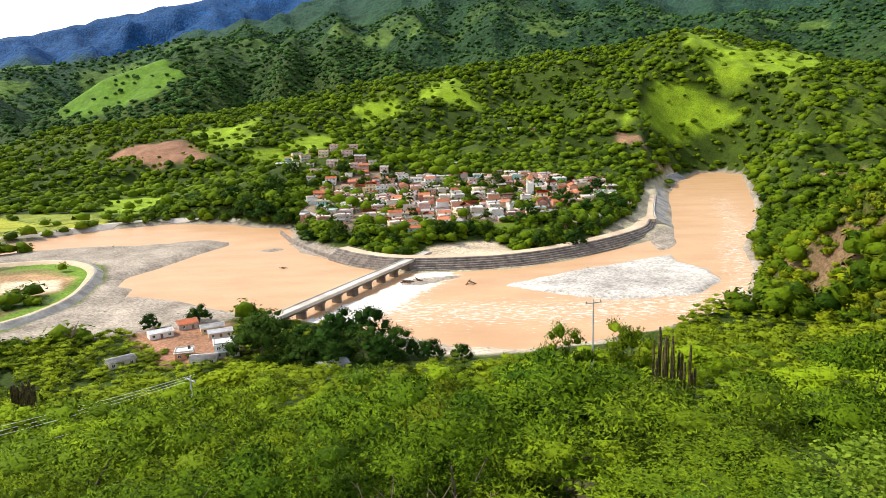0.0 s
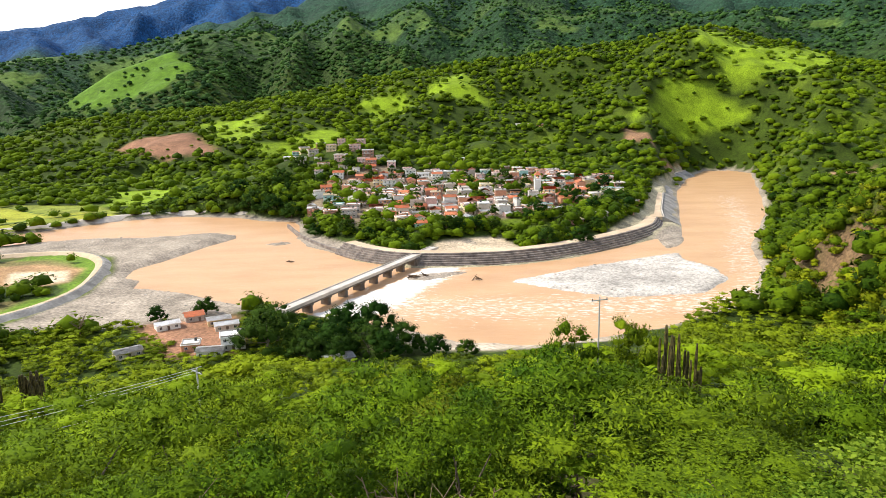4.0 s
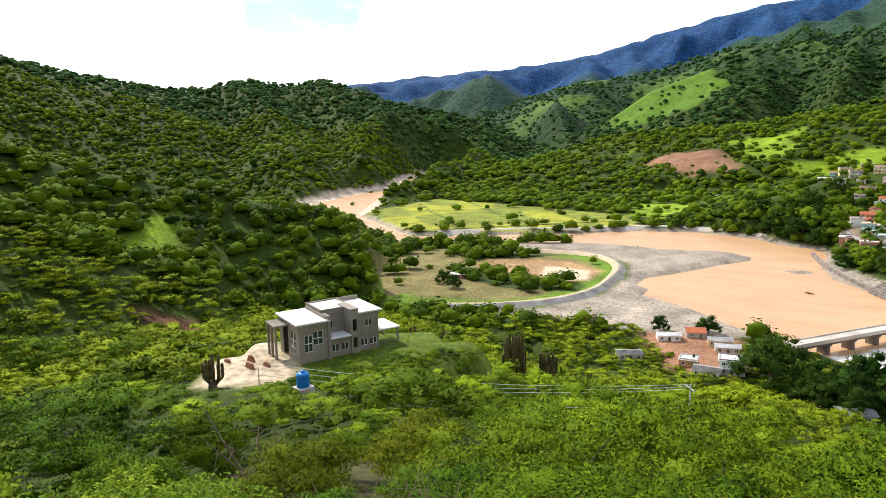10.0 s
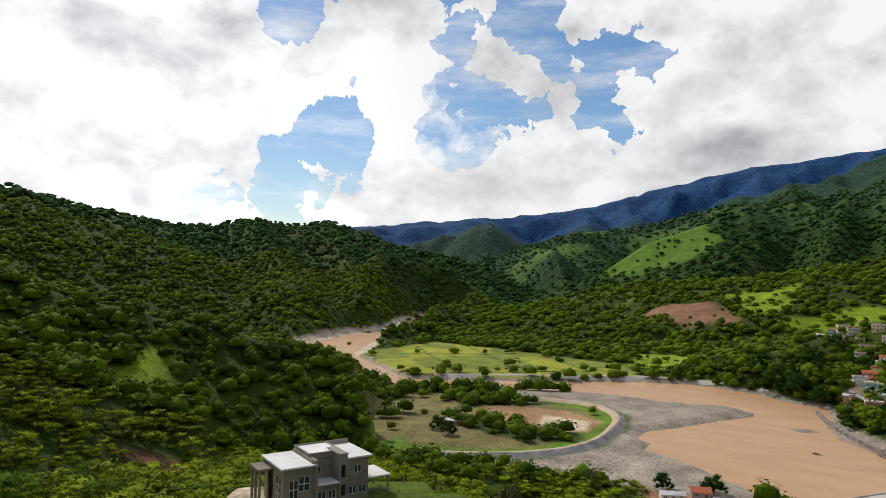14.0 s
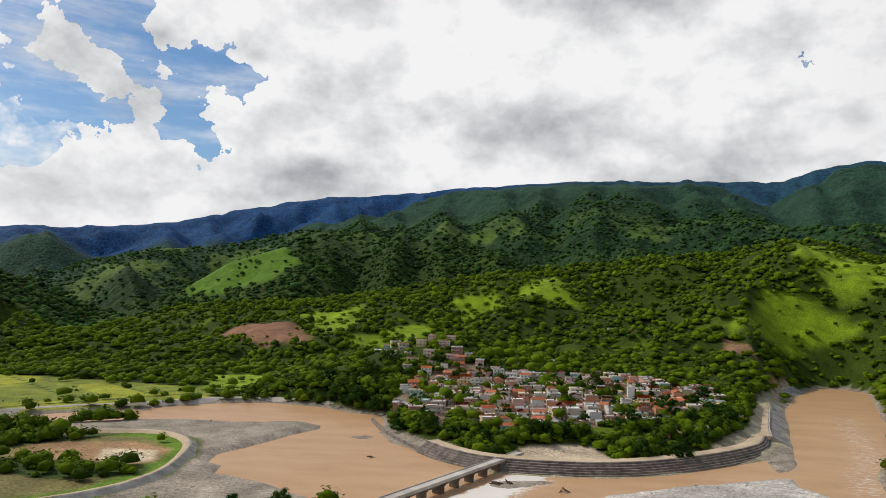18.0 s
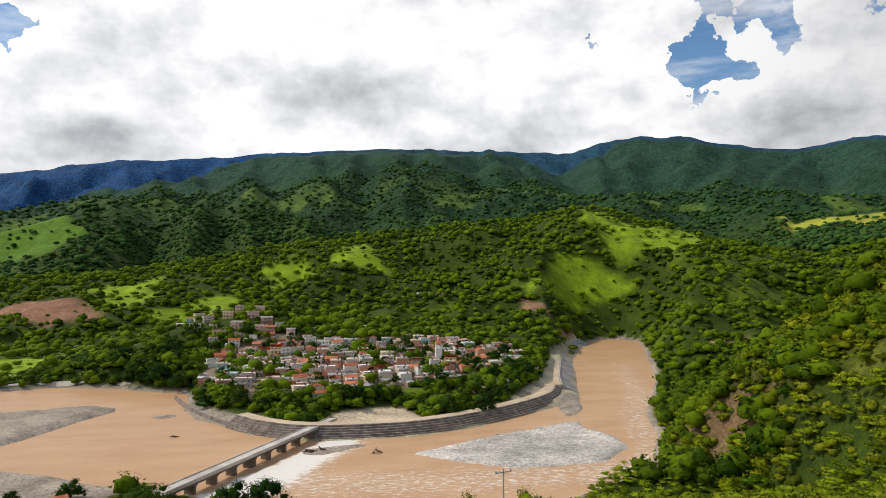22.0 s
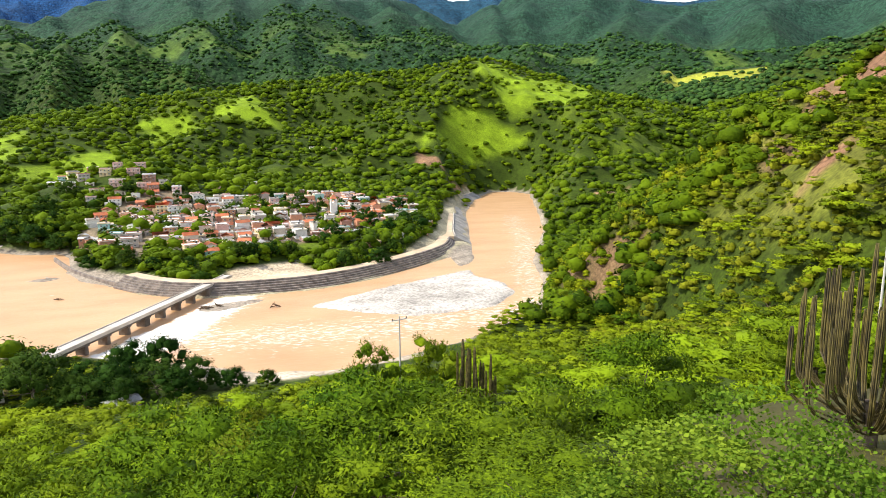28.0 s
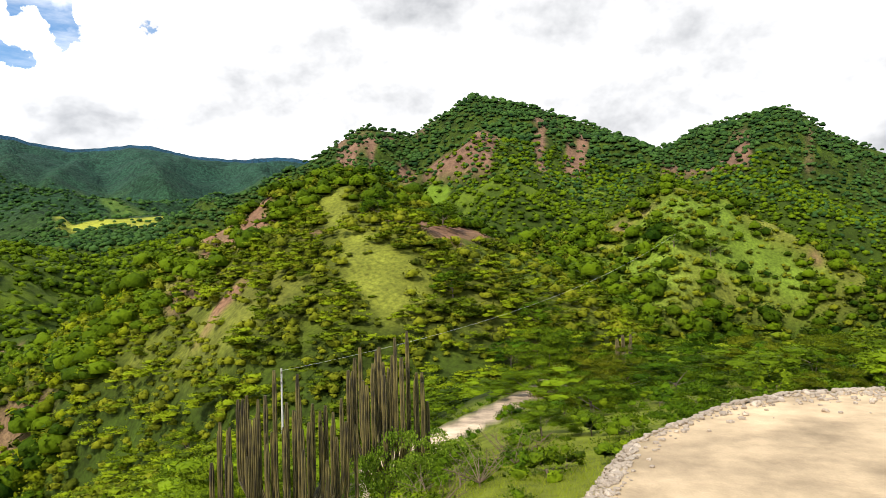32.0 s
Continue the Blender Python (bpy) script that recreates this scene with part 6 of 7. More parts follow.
# herbs and small shrubs on the grassy verge
HERBS = [plant("herb", "low bright green herb on the road verge", "herb", 180 + k, 1.3, 0.8, 8, 0.3, 420, 0.085, leaf_near, 0.6, 0.8, False, "verge herbs", True, 3, 0.7) for k in range(3)]
rng = np.random.default_rng(37)
x, y = darts(rng, 9, 44, 1.15, 2600, -97, -57)
ok = (poly_sd(x, y, ROAD_EDGE) > 0.8) & (line_near(x, y, TRACK)[0] > 1.5) & (rng.random(len(x)) < 0.42)
for px, py in zip(x[ok], y[ok]):
    t = rng.uniform(0.45, 1.25) * (0.6 + 0.02 * math.hypot(px, py))
    put_plant(HERBS, int(rng.integers(0, 3)), px, py, level(px, py) - 0.05, t, t * rng.uniform(0.7, 1.1), rng.random() * 6.28)

# the thicket further down the slope, past counting
rng = np.random.default_rng(6)
ts = []
for k in range(6):
    C, Rr = pads(rng, 22, 1.0, 0.75, 0.125)
    ts.append(leaf_cloud(rng, C, Rr, np.full(22, 84), 0.037, 0.5, 0.5, False, (0, 0, 0.2), (0.5, 0.5, 0.5), (0.5, 0.85)))
x, y = darts(rng, 36, 95, 6.0, 9000)
ok = free_of_ways(x, y, 2.0)
x, y = x[ok], y[ok]
z = height(x, y)
room = headroom(x, y, z)
ok = room > 0.9
x, y, z, room = x[ok], y[ok], z[ok], room[ok]
tall = np.minimum(room * 1.15, rng.uniform(3.0, 7.0, len(x)) * (0.55 + 0.9 * fbm(x, y, 16, 2, 55))) * rng.uniform(0.6, 1.0, len(x))
V, Fc, T, W = scatter(ts, x, y, z - 0.2, np.clip(tall * 1.9, 6.5, 11.5), tall * 1.25, rng)
tagged(new("thicket", tinted(raw_mesh("thicket", V, Fc, leaf_thicket, True, W), T)), "bright green thorn thicket covering the slope", "thicket", kind="stuff")

# woods on the lower slope: broad feathery crowns, past counting
ts = []
for k in range(7):
    C, Rr = pads(rng, 12, 1.0, 0.7, 0.19)
    ts.append(leaf_cloud(rng, C, Rr, np.full(12, 36), 0.075, 0.6, 0.5, False, (0, 0, 0.15), (0.5, 0.5, 0.5), (0.45, 0.78)))
x, y = darts(rng, 93, 222, 4.6, 30000, -104, 94)
z = height(x, y)
bear, dist = np.degrees(np.arctan2(-x, y)), np.hypot(x, y)
ok = (rng.random(len(x)) < cover(x, y, z)[1]) & free_of_ways(x, y, 2.0)
ok &= ~((bear > -19) & (bear < 9) & (65 + dist * np.tan(np.radians(np.interp(bear, FAR_B, FAR_E))) - z < 2.5))
x, y, z = x[ok], y[ok], z[ok]
wide = rng.uniform(4.5, 9.5, len(x)) * (0.7 + 0.6 * fbm(x, y, 50, 2, 41))
V, Fc, T, W = scatter(ts, x, y, z - 0.3, wide, wide * rng.uniform(0.6, 0.95, len(x)) * np.where((np.hypot(x, y) > 135) & (x < 10) & (x > -90), 0.55, 1.0), rng)
tagged(new("slope_woods", tinted(raw_mesh("slope_woods", V, Fc, leaf_slope, True, W), T)), "dense green thorn woods on the lower slope", "woods", kind="stuff")

# big dark shade trees by the river and in the village
BROAD = [plant("shade_tree", "large dark green broad-crowned shade tree", "tree", 300 + k, w, h, n, 2.1, 3000, 0.5, leaf_dark, 0.6, 0.7, False, "shade trees", True, 6, 0.8)
         for k, (w, h, n) in enumerate(((14, 10.5, 46), (12, 9.5, 40), (16, 11, 52)))]
for k, x, y, s in ((2, -50, 180, 1.0), (1, -31, 184, 0.9), (0, -22, 180, 0.9), (2, -38, 172, 0.8), (2, -49, 169, 1.1), (1, -41, 166, 0.8), (1, -31, 165, 1.0), (2, -22, 163, 0.9), (0, -13, 166, 0.75), (1, -5, 163, 0.6), (0, -17, 158, 0.7), (2, -36, 158, 0.7), (1, 3, 161, 0.45), (0, -28, 156, 0.6), (1, -78, 204, 0.6), (0, -91, 198, 0.45),
                   (2, 42, 337, 0.9), (1, 11, 324, 0.75), (0, -3, 316, 0.7), (2, 57, 303, 0.8), (1, 42, 299, 0.8), (0, -108, 402, 1.1), (1, -69, 336, 0.7), (0, -24, 305, 0.55), (1, 70, 326, 0.7), (2, 66, 378, 0.9), (0, 35, 458, 0.8),
                   (1, -40, 316, 0.6), (0, -52, 325, 0.7), (2, -122, 412, 1.1), (1, -100, 418, 1.1), (0, -135, 430, 1.0), (1, 20, 330, 0.6), (0, 2, 318, 0.7), (1, 82, 400, 0.8), (0, 96, 430, 0.8), (2, -95, 395, 0.9), (1, -70, 470, 0.9),
                   (0, -105, 470, 0.9), (1, 74, 356, 0.8), (2, -10, 430, 0.6), (1, 15, 395, 0.6), (0, -35, 380, 0.5), (1, 60, 440, 0.7), (2, -110, 440, 1.0), (1, -190, 205, 0.6), (0, -180, 200, 0.5)):
    z = max(level(x, y), 0.5)
    put_plant(BROAD, k, x, y, z, s, s * rng.uniform(0.9, 1.1), rng.random() * 6.28)
YARD_TREES = [plant("yard_tree", "dark green tree between the village houses", "tree", 360 + k, 6.5, 6.0, 16, 1.3, 900, 0.5, leaf_dark, 0.6, 0.7, False, "yard trees", True, 4, 0.8) for k in range(3)]
pr = random.Random(21)
count = 0
while count < 52:
    x, y = pr.uniform(-88, 110), pr.uniform(300, 510)
    if poly_sd(np.array([x]), np.array([y]), STREETS)[0] > 3 or any(abs(x - a) < 4.4 and abs(y - b) < 4.2 for a, b in used):
        continue
    used.append((x, y))
    put_plant(YARD_TREES, count % 3, x, y, level(x, y) - 0.2, pr.uniform(0.6, 1.0), pr.uniform(0.65, 1.1), pr.random() * 6.28)
    count += 1
FLAT = [plant("umbrella_tree", "flat-topped light green umbrella tree on the hillside", "tree", 340 + k, 10, 6.5, 26, 1.4, 2600, 0.36, leaf_near, 0.5, 0.4, False, "umbrella trees", False, 7) for k in range(2)]
for k, (x, y, s) in enumerate(((-160, 128, 1.2), (-138, 52, 1.0), (-126, 34, 1.1), (-112, 12, 1.2), (-118, 46, 0.8), (-150, 36, 1.0), (18.6, 69, 0.7), (12.0, 71, 0.7), (95, 5, 0.8), (80, 22, 0.7),
                                  (112, 143, 0.9), (74, 84, 0.85), (143, 69, 1.0), (148, 50, 1.0), (127, 49, 0.9), (185, 92, 1.1), (213, 134, 1.2), (141, 42, 0.8), (53, 50, 0.75), (104, 113, 0.9), (279, 38, 1.2), (284, 25, 1.2),
                                  (293, 46, 1.0), (177, 110, 1.1), (236, 50, 1.0), (254, 25, 1.0), (200, 30, 1.0), (166, 24, 0.9), (112, 179, 0.9))):
    z = level(x, y)
    put_plant(FLAT, k % 2, x, y, z, s, s * (2.05 if 5 < x < 20 else 1.0), k * 1.3)

# leafy vine shrub beside the lookout
VINE = [plant("vine_shrub", "light green shrub overgrown with broad-leaved vines", "shrub", 400 + k, 3.2, 2.0, 28, 0.5, 5200, 0.075, leaf_vine, 0.85, 0.9, True, "vine shrubs", True, 5) for k in range(2)]
for k, (b, d, s, t) in enumerate(((-31, 7.6, 0.8, 0.5), (-38, 7.8, 0.95, 0.62), (-44, 8.2, 0.8, 0.78), (-24, 7.8, 0.7, 0.42), (-58, 17.0, 0.55, 1.15), (-60.5, 16.6, 0.5, 0.9), (-63.5, 17.5, 0.7, 0.75), (-62, 19.5, 0.6, 0.8), (72, 9, 0.9, 0.7), (80, 10, 1.0, 0.8), (66, 8, 0.8, 0.55), (88, 9, 0.9, 0.9))):
    x, y = spot(b, d)
    put_plant(VINE, k % 2, float(x), float(y), level(float(x), float(y)) - 0.2, s, t, k * 2.1)


# ---- cacti ----
def cactus_mat():
    """Dark furrows and dull yellow-green ribs."""
    m, nt, bsdf, L = nodes_of("cactus_skin")
    N = nt.nodes.new
    co, n = N("ShaderNodeTexCoord"), N("ShaderNodeTexNoise")
    n.inputs["Scale"].default_value, n.inputs["Detail"].default_value = 3.0, 6
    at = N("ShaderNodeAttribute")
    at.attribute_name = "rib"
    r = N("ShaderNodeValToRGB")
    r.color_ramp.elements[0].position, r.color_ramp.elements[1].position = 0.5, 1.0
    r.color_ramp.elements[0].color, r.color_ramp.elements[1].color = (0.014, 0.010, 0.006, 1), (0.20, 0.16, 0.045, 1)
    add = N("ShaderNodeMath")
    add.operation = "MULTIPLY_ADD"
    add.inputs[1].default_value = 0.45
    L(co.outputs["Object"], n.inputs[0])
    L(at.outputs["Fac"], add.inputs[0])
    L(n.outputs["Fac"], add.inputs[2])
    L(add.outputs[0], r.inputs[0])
    L(r.outputs[0], bsdf.inputs["Base Color"])
    bsdf.inputs["Roughness"].default_value = 0.65
    return m


cactus_skin = cactus_mat()


def cactus_stem(foot, lean, top, r, ribs=8):
    """A ribbed column that leaves the trunk sideways and turns upwards."""
    bm = bmesh.new()
    rib = bm.verts.layers.float.new("rib")
    rows = []
    n = 10
    for k in range(n + 1):
        t = k / n
        e = min(1.0, t / 0.38)
        e = 1 - (1 - e) ** 2.2
        c = Vector((foot[0] + lean[0] * e, foot[1] + lean[1] * e, foot[2] + top * t))
        rr = r * (0.72 + 0.28 * min(1, t * 5)) * (1 if t < 0.93 else 0.62)
        rows.append([bm.verts.new(c + Vector((math.cos(6.2832 * j / (2 * ribs)), math.sin(6.2832 * j / (2 * ribs)), 0)) * rr * (1.0 if j % 2 else 0.66)) for j in range(2 * ribs)])
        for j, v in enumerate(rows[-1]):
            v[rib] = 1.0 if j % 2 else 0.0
    for a, b in zip(rows, rows[1:]):
        for j in range(2 * ribs):
            bm.faces.new((a[j], a[(j + 1) % (2 * ribs)], b[(j + 1) % (2 * ribs)], b[j]))
    bm.faces.new(rows[-1])
    return bm


def organ_cactus(bearing, dist, stems, spread, tall, r, seed, label="tall organ-pipe cactus with many ribbed stems", trunk=0.5):
    rng = random.Random(seed)
    x, y = spot(bearing, dist)
    z = level(float(x), float(y))
    ob = empty("organ_cactus", label, "cactus", Matrix.Translation((float(x), float(y), z)), "organ-pipe cacti")
    bm = bmesh.new()
    limb(bm, (0, 0, -0.5), (0, 0, tall * 0.22), r * 2.6 * trunk + 0.05, r * 2.2, 9)
    part("trunk", bm, bark, ob)
    for k in range(stems):
        a = k * 2.39996 + rng.uniform(-.3, .3)
        q = math.sqrt((k + 0.5) / stems)
        h = tall * (1 - 0.22 * q - rng.uniform(0, 0.28))
        f = tall * rng.uniform(0.04, 0.18)
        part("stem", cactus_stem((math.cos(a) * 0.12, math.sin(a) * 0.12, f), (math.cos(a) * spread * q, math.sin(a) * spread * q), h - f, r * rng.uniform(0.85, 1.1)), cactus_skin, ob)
    return ob


organ_cactus(-50.0, 15.3, 46, 1.45, 4.3, 0.052, 1)
organ_cactus(-58.4, 18.0, 27, 1.05, 5.1, 0.06, 2, "tall organ-pipe cactus with vines climbing its foot")
organ_cactus(-18.4, 60, 13, 0.9, 9.6, 0.13, 3)
organ_cactus(-20.2, 60, 10, 0.9, 7.6, 0.12, 4)
organ_cactus(36.8, 108, 22, 1.9, 10.5, 0.24, 5, "dark organ-pipe cactus on the lower slope")
organ_cactus(33.8, 108, 15, 1.4, 9.8, 0.24, 6, "dark organ-pipe cactus on the lower slope")
organ_cactus(62.6, 75, 12, 1.0, 4.4, 0.16, 7, "candelabra cactus on a single trunk beside the yard", 1.4)
organ_cactus(64.9, 74, 3, 0.35, 2.6, 0.14, 8, "small candelabra cactus beside the yard")
organ_cactus(79, 62, 9, 1.3, 6.0, 0.22, 9)
organ_cactus(81, 60, 6, 1.0, 5.0, 0.2, 10)
organ_cactus(-78, 62, 6, 0.8, 5.5, 0.17, 11)
organ_cactus(43, 118, 9, 1.2, 6.5, 0.25, 12, "dark organ-pipe cactus on the lower slope")
organ_cactus(45.5, 122, 7, 1.2, 5.5, 0.25, 13, "dark organ-pipe cactus on the lower slope")


# ---- bare and dead wood ----
def bare_tree(bearing, dist, tall, n, spread, seed, name="bare_tree", label="leafless grey tree on the gravel flat", material=None, z=None):
    rng = random.Random(seed)
    random.seed(seed)
    x, y = spot(bearing, dist)
    ob = empty(name, label, "bare tree" if name == "bare_tree" else "dry brush", Matrix.Translation((float(x), float(y), level(float(x), float(y)))), name.replace("_", " ") + "s")
    bm = bmesh.new()
    top = Vector((0, 0, tall * 0.35)) if name == "bare_tree" else Vector((0, 0, 0.1))
    limb(bm, (0, 0, -0.4), top, tall * 0.03, tall * 0.022)
    part("trunk", bm, material or twig_mat, ob)
    for k in range(n):
        a = k * 2.4 + rng.uniform(-.5, .5)
        e = Vector((math.cos(a) * spread * rng.uniform(.5, 1), math.sin(a) * spread * rng.uniform(.5, 1), tall * rng.uniform(0.45, 1.0)))
        bm = bmesh.new()
        limb(bm, top * 0.9, e, tall * 0.014, tall * 0.005, 5)
        for j in range(4):
            s = top * 0.9 + (e - top * 0.9) * rng.uniform(0.4, 0.95)
            limb(bm, s, s + Vector((rng.uniform(-1, 1), rng.uniform(-1, 1), rng.uniform(-0.1, 0.9))) * spread * 0.4, tall * 0.006, tall * 0.003, 4)
        part("branch", bm, material or twig_mat, ob)
    return ob


bare_tree(30.2, 212, 9, 9, 3.0, 1)
bare_tree(4.6, 183, 5.5, 5, 0.8, 2, label="dead snag on the river bank")
bare_tree(60, 22, 3.6, 9, 1.8, 3, label="pale leafless shrub on the slope")
for k, (b, d, t, s) in enumerate(((22, 8.6, 1.7, 1.2), (27, 8.2, 1.5, 1.1), (33, 8.8, 1.6, 1.4), (40, 9.0, 1.3, 1.3), (46, 9.0, 1.2, 1.4), (52, 11, 1.2, 1.6), (58, 12, 1.1, 1.6), (66, 14, 1.1, 1.8), (-62, 13.0, 0.9, 1.0), (-66, 14.5, 0.9, 1.0), (-69, 17, 1.0, 1.2), (-57, 11.5, 0.6, 0.8), (5, 8.5, 1.5, 0.8), (-3, 9, 1.6, 0.7), (14, 9, 1.5, 0.9))):
    bare_tree(b, d, t, 12, s, 20 + k, "dry_brush", "tangle of dry brown branches on the slope")


# ---- grass, stones and the verge ----
def tufts(name, label, x, y, tall, blades, material, seed):
    rng = np.random.default_rng(seed)
    z = height(x, y)
    n = len(x) * blades
    C = np.repeat(np.stack([x, y, z], 1), blades, axis=0) + rng.normal(scale=(0.09, 0.09, 0.0), size=(n, 3))
    d = unit(rng.normal(size=(n, 3)) * (0.5, 0.5, 0) + (0, 0, 1))
    h = np.repeat(tall, blades)[:, None] * rng.uniform(0.5, 1.2, (n, 1))
    w = unit(np.cross(d, rng.normal(size=(n, 3)))) * h * 0.045
    V = np.stack([C + w - d * 0.05, C - w - d * 0.05, C + d * h], 1).reshape(-1, 3)
    return tagged(new(name, raw_mesh(name, V, np.arange(len(V)).reshape(-1, 3), material)), label, "grass", kind="stuff")


rng = np.random.default_rng(9)
leaf_grass = foliage_mat("grass_blades", (0.10, 0.16, 0.012), (0.32, 0.38, 0.03), 0.7, 0.0, 0.1, True, 0.3)
x, y = darts(rng, 2.2, 15, 0.16, 26000)
x2, y2 = darts(rng, 6, 22, 0.13, 40000, -98, -56)
x, y = np.concatenate([x, x2]), np.concatenate([y, y2])
bear = np.degrees(np.arctan2(-x, y))
ok = (poly_sd(x, y, ROAD_EDGE) > 0.35) & (line_near(x, y, TRACK)[0] > 1.0) & ((bear < -48) | (bear > 56) | (np.hypot(x, y) < 5))
tufts("verge_grass", "bright green grass and herbs along the road verge", x[ok], y[ok], rng.uniform(0.05, 0.14, int(ok.sum())), 9, leaf_grass, 1)
x, y = darts(rng, 15, 48, 0.5, 16000)
d, _ = line_near(x, y, TRACK)
bear = np.degrees(np.arctan2(-x, y))
ok = (d > 1.2) & ((bear < -50) | (bear > 56))
tufts("slope_grass", "green grass between the shrubs", x[ok], y[ok], rng.uniform(0.12, 0.3, int(ok.sum())), 8, leaf_grass, 2)
x, y = darts(rng, 48, 95, 1.3, 6000, 42, 94)
ok = (poly_sd(x, y, YARD) > 0.5)
tufts("meadow_grass", "green meadow grass around the unfinished house", x[ok], y[ok], rng.uniform(0.4, 0.9, int(ok.sum())), 6, leaf_grass, 3)


def stone_mesh(seed):
    rng = random.Random(seed)
    bm = bmesh.new()
    bmesh.ops.create_icosphere(bm, subdivisions=1, radius=0.5)
    for v in bm.verts:
        v.co = Vector((v.co.x * 1.2, v.co.y, v.co.z * 0.7)) * rng.uniform(0.72, 1.2)
    me = bpy.data.meshes.new("stone")
    bm.to_mesh(me)
    bm.free()
    return me


pale_stone = mat("pale_stone", (0.56, 0.47, 0.37), (0.36, 0.29, 0.22), 0.95, 4.0, 0.6, rnd=0.25)
STONES = [stone_mesh(k) for k in range(6)]
for me in STONES:
    me.materials.append(pale_stone)
rubble = empty("rubble_edge", "line of pale broken stones along the dirt road", "rubble")
pr = random.Random(3)
edge = [Vector(p) for p in ROAD_EDGE[4:11]]
for k in range(300):
    i = pr.randrange(len(edge) - 1)
    p = edge[i].lerp(edge[i + 1], pr.random())
    out = (p.normalized() if p.length else Vector((0, 1)))
    p = p + out * pr.gauss(0.0, 0.55)
    s = pr.uniform(0.03, 0.10) * (1.0 if pr.random() < 0.9 else 1.7) * min(1.0, 0.25 + p.length / 12)
    st = new("stone", STONES[k % 6])
    st.parent = rubble
    st.matrix_basis = pose(p.x, p.y, level(p.x, p.y) + s * 0.15, pr.uniform(-25, 25), pr.uniform(-25, 25), pr.uniform(0, 360)) @ Matrix.Diagonal((s, s, s, 1))
boulder = new("boulder", stone_mesh(77))
boulder.data.materials.append(mat("boulder_rock", (0.30, 0.26, 0.22), (0.17, 0.15, 0.13), 0.95, 3.0, 0.7))
x, y = spot(82.5, 9.5)
boulder.matrix_basis = pose(float(x), float(y), level(float(x), float(y)) + 0.2, 10, 5, 30) @ Matrix.Diagonal((1.1, 1.0, 0.95, 1))
tagged(boulder, "weathered grey boulder among the grass", "boulder")

# broken stone spilled along the road edge, past counting
rng = np.random.default_rng(14)
ts = []
for me in STONES:
    vs = np.array([v.co[:] for v in me.vertices])
    ts.append((vs, np.array([list(p.vertices) for p in me.polygons]), vs))
ends = np.array(ROAD_EDGE[4:11])
i = rng.integers(0, len(ends) - 1, 2600)
w = rng.random((2600, 1))
p = ends[i] * (1 - w) + ends[i + 1] * w
p = p + unit(p) * rng.normal(0.1, 0.5, (2600, 1)) * (0.5 + fbm(p[:, :1], p[:, 1:], 2.0, 2, 8))
far = np.hypot(p[:, 0], p[:, 1])
sz = rng.uniform(0.015, 0.075, len(p)) * np.minimum(1.0, 0.3 + far / 11)
V, Fc, T, W = scatter(ts, p[:, 0], p[:, 1], height(p[:, 0], p[:, 1]) + sz * 0.2, sz, sz, rng)
tagged(new("rubble", raw_mesh("rubble", V, Fc, pale_stone)), "small pale broken stones spilled along the dirt road", "rubble", kind="stuff")

# shingle on the bars and flats, past counting
rng = np.random.default_rng(12)
ts = []
for me in STONES:
    vs = np.array([v.co[:] for v in me.vertices])
    ts.append((vs, np.array([list(p.vertices) for p in me.polygons]), vs))
px, py = rng.uniform(-215, 125, 60000), rng.uniform(176, 360, 60000)
on = np.zeros(len(px), bool)
for bar in (BAR_MAIN, BAR_FOOT, SPIT, ISLET):
    on |= poly_sd(px, py, bar) < 0
on |= (poly_sd(px, py, GRAVEL_FLAT) < 0) & (poly_sd(px, py, RIVER) > 0.5) & (rng.random(len(px)) < 0.5)
px, py = px[on][:3200], py[on][:3200]
sz = rng.uniform(0.12, 0.4, len(px)) * np.where(rng.random(len(px)) < 0.03, 3.0, 1.0)
V, Fc, T, W = scatter(ts, px, py, np.maximum(height(px, py), 0) + 0.02, sz, sz, rng)
tagged(new("shingle", raw_mesh("shingle", V, Fc, stone_mat)), "grey river stones strewn over the gravel bars", "stones", kind="stuff")


# ---- poles and wires ----
pole_mat = mat("pole_concrete", (0.60, 0.58, 0.54), (0.42, 0.40, 0.37), 0.8, 2.0, 0.2)
wire_mat = mat("wire", (0.82, 0.82, 0.80), (0.7, 0.7, 0.7), 0.4, 2.0, 0.0, metal=0.5)


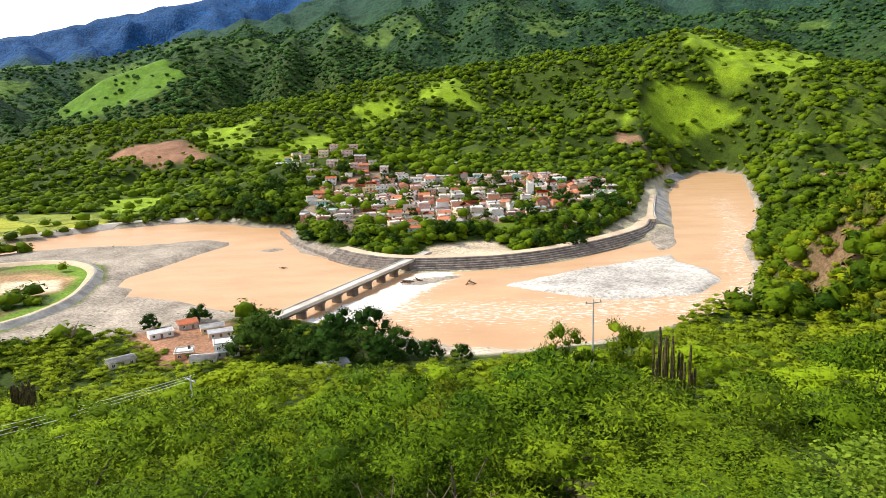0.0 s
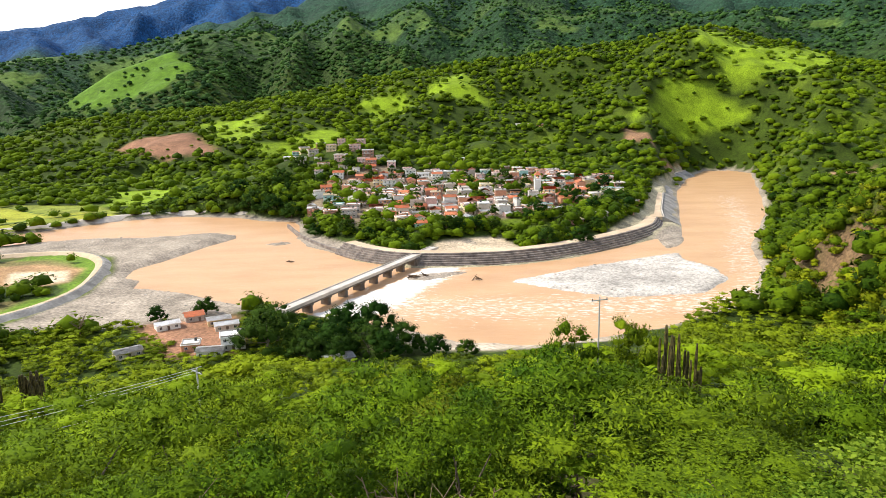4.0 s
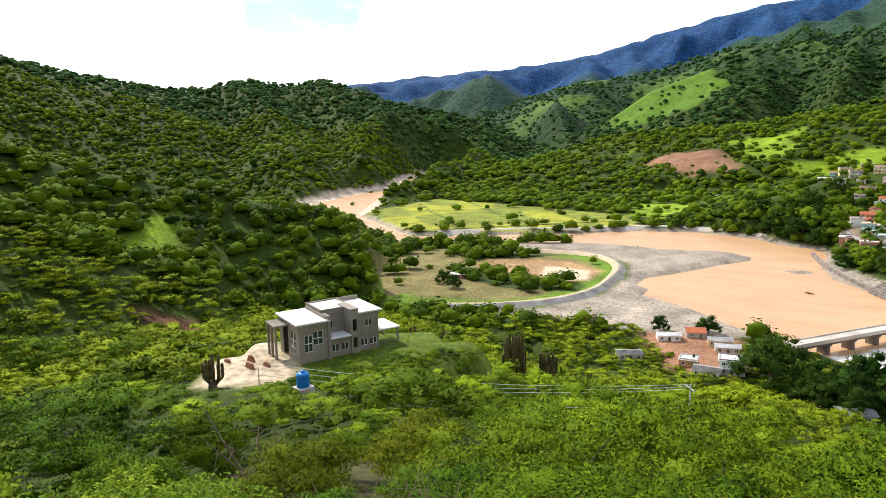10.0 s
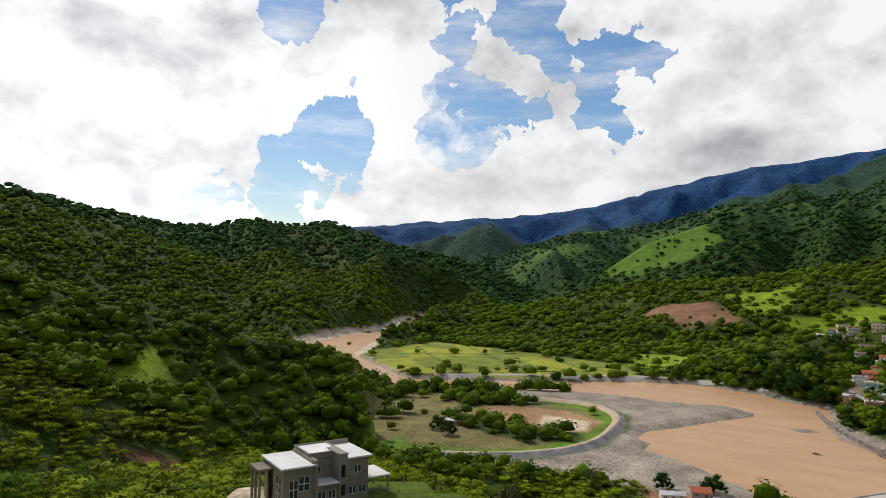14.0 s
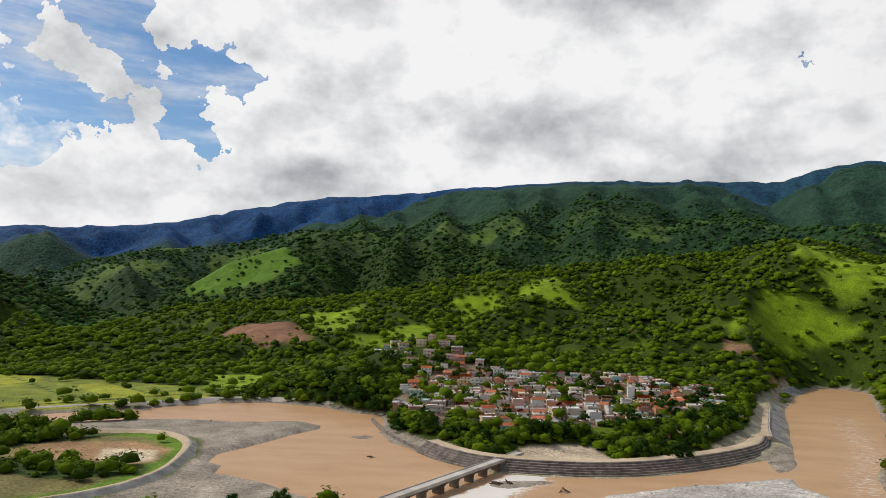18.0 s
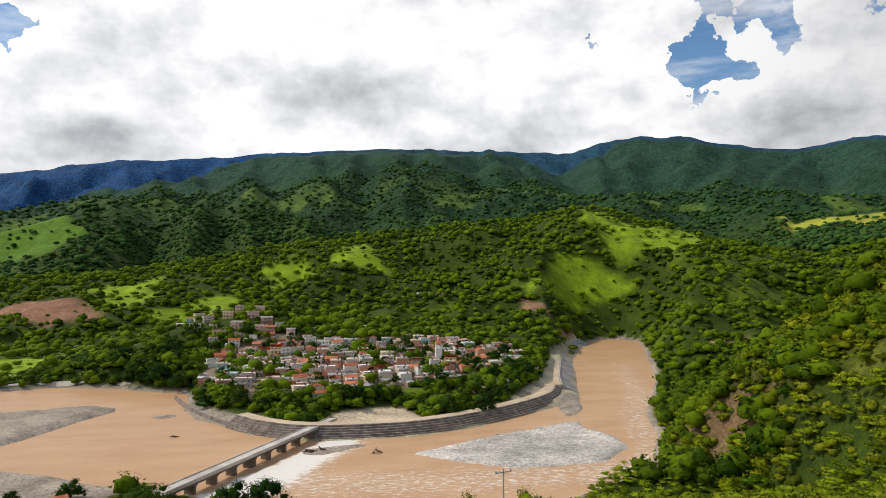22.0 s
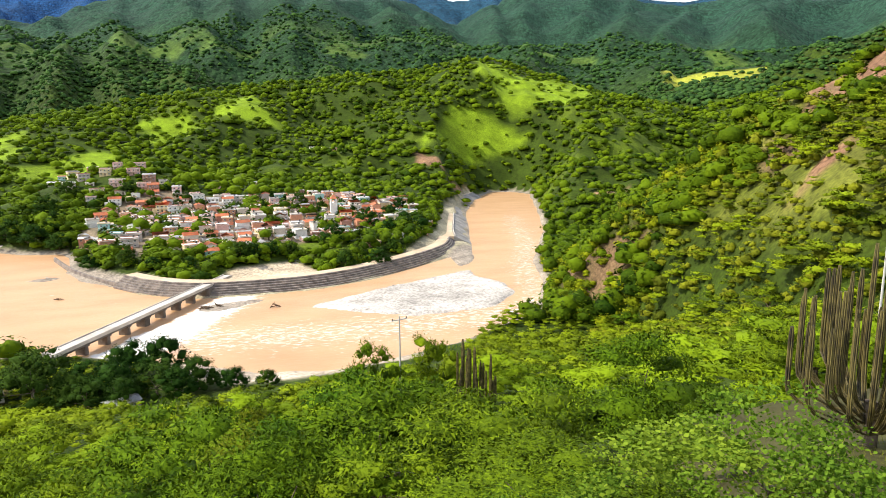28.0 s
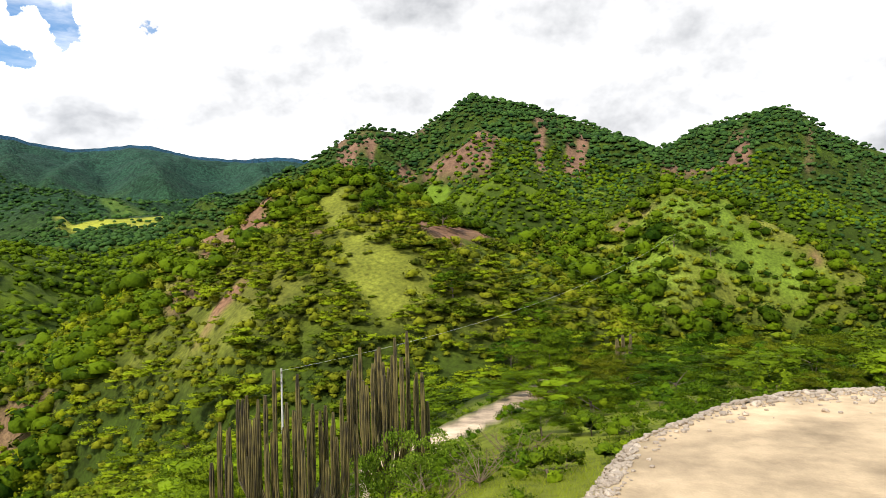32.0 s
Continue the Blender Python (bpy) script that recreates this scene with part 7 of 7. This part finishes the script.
def utility_pole(bearing, dist, top, arms=1, turn=0.0, foot=None, r=0.13):
    x, y = spot(bearing, dist)
    z = level(float(x), float(y)) if foot is None else foot
    ob = empty("utility_pole", "pale concrete utility pole with steel crossarm", "utility pole", Matrix.Translation((float(x), float(y), z)) @ Matrix.Rotation(radians(turn), 4, "Z"), "utility poles")
    h = top - z
    bm = bmesh.new()
    bmesh.ops.create_cone(bm, cap_ends=True, segments=10, radius1=r, radius2=r * 0.6, depth=h + 1, matrix=Matrix.Translation((0, 0, h / 2 - 0.5)))
    part("post", bm, pole_mat, ob)
    for k in range(arms):
        bm = bmesh.new()
        box(bm, -1.0, -0.05, h - 0.45 - k * 0.9, 1.0, 0.05, h - 0.35 - k * 0.9)
        arm = part("crossarm", bm, steel, ob)
        for sx in (-0.9, 0, 0.9):
            bm = bmesh.new()
            bmesh.ops.create_cone(bm, cap_ends=True, segments=8, radius1=0.06, radius2=0.04, depth=0.22, matrix=Matrix.Translation((sx, 0, h - 0.24 - k * 0.9)))
            part("insulator", bm, dark_concrete, arm)
    return Vector((float(x), float(y), top - 0.2))


def wire(a, b, sag, r=0.02):
    cu = bpy.data.curves.new("power_line", "CURVE")
    cu.dimensions = "3D"
    cu.bevel_depth, cu.bevel_resolution = r, 1
    sp = cu.splines.new("POLY")
    n = 24
    sp.points.add(n)
    for k in range(n + 1):
        t = k / n
        p = a.lerp(b, t)
        sp.points[k].co = (p.x, p.y, p.z - sag * 4 * t * (1 - t), 1)
    cu.materials.append(wire_mat)
    return tagged(new("power_line", cu), "thin grey overhead power line", "power line", "power lines")


utility_pole(-12.5, 72, 44.7, 1, 20)
p_near = utility_pole(22.1, 70, 39.3, 1, -40)
p_yard = utility_pole(58.9, 66, 43.0, 0, 0, None, 0.07)
p_right = utility_pole(-49.9, 62, 56.2, 2, 40)
for k in (-0.8, 0.0, 0.8):
    off = Vector((0.3 * k, k, 0.12 * k))
    wire(p_near + off, p_yard + off + Vector((0, 0, 0.3 * k)), 1.0)
wire(p_near + Vector((0, 0, -2.2)), p_yard + Vector((0, 0, -1.8)), 0.8)
wire(p_right, Vector((150, 20, 70)), 3.0, 0.012)
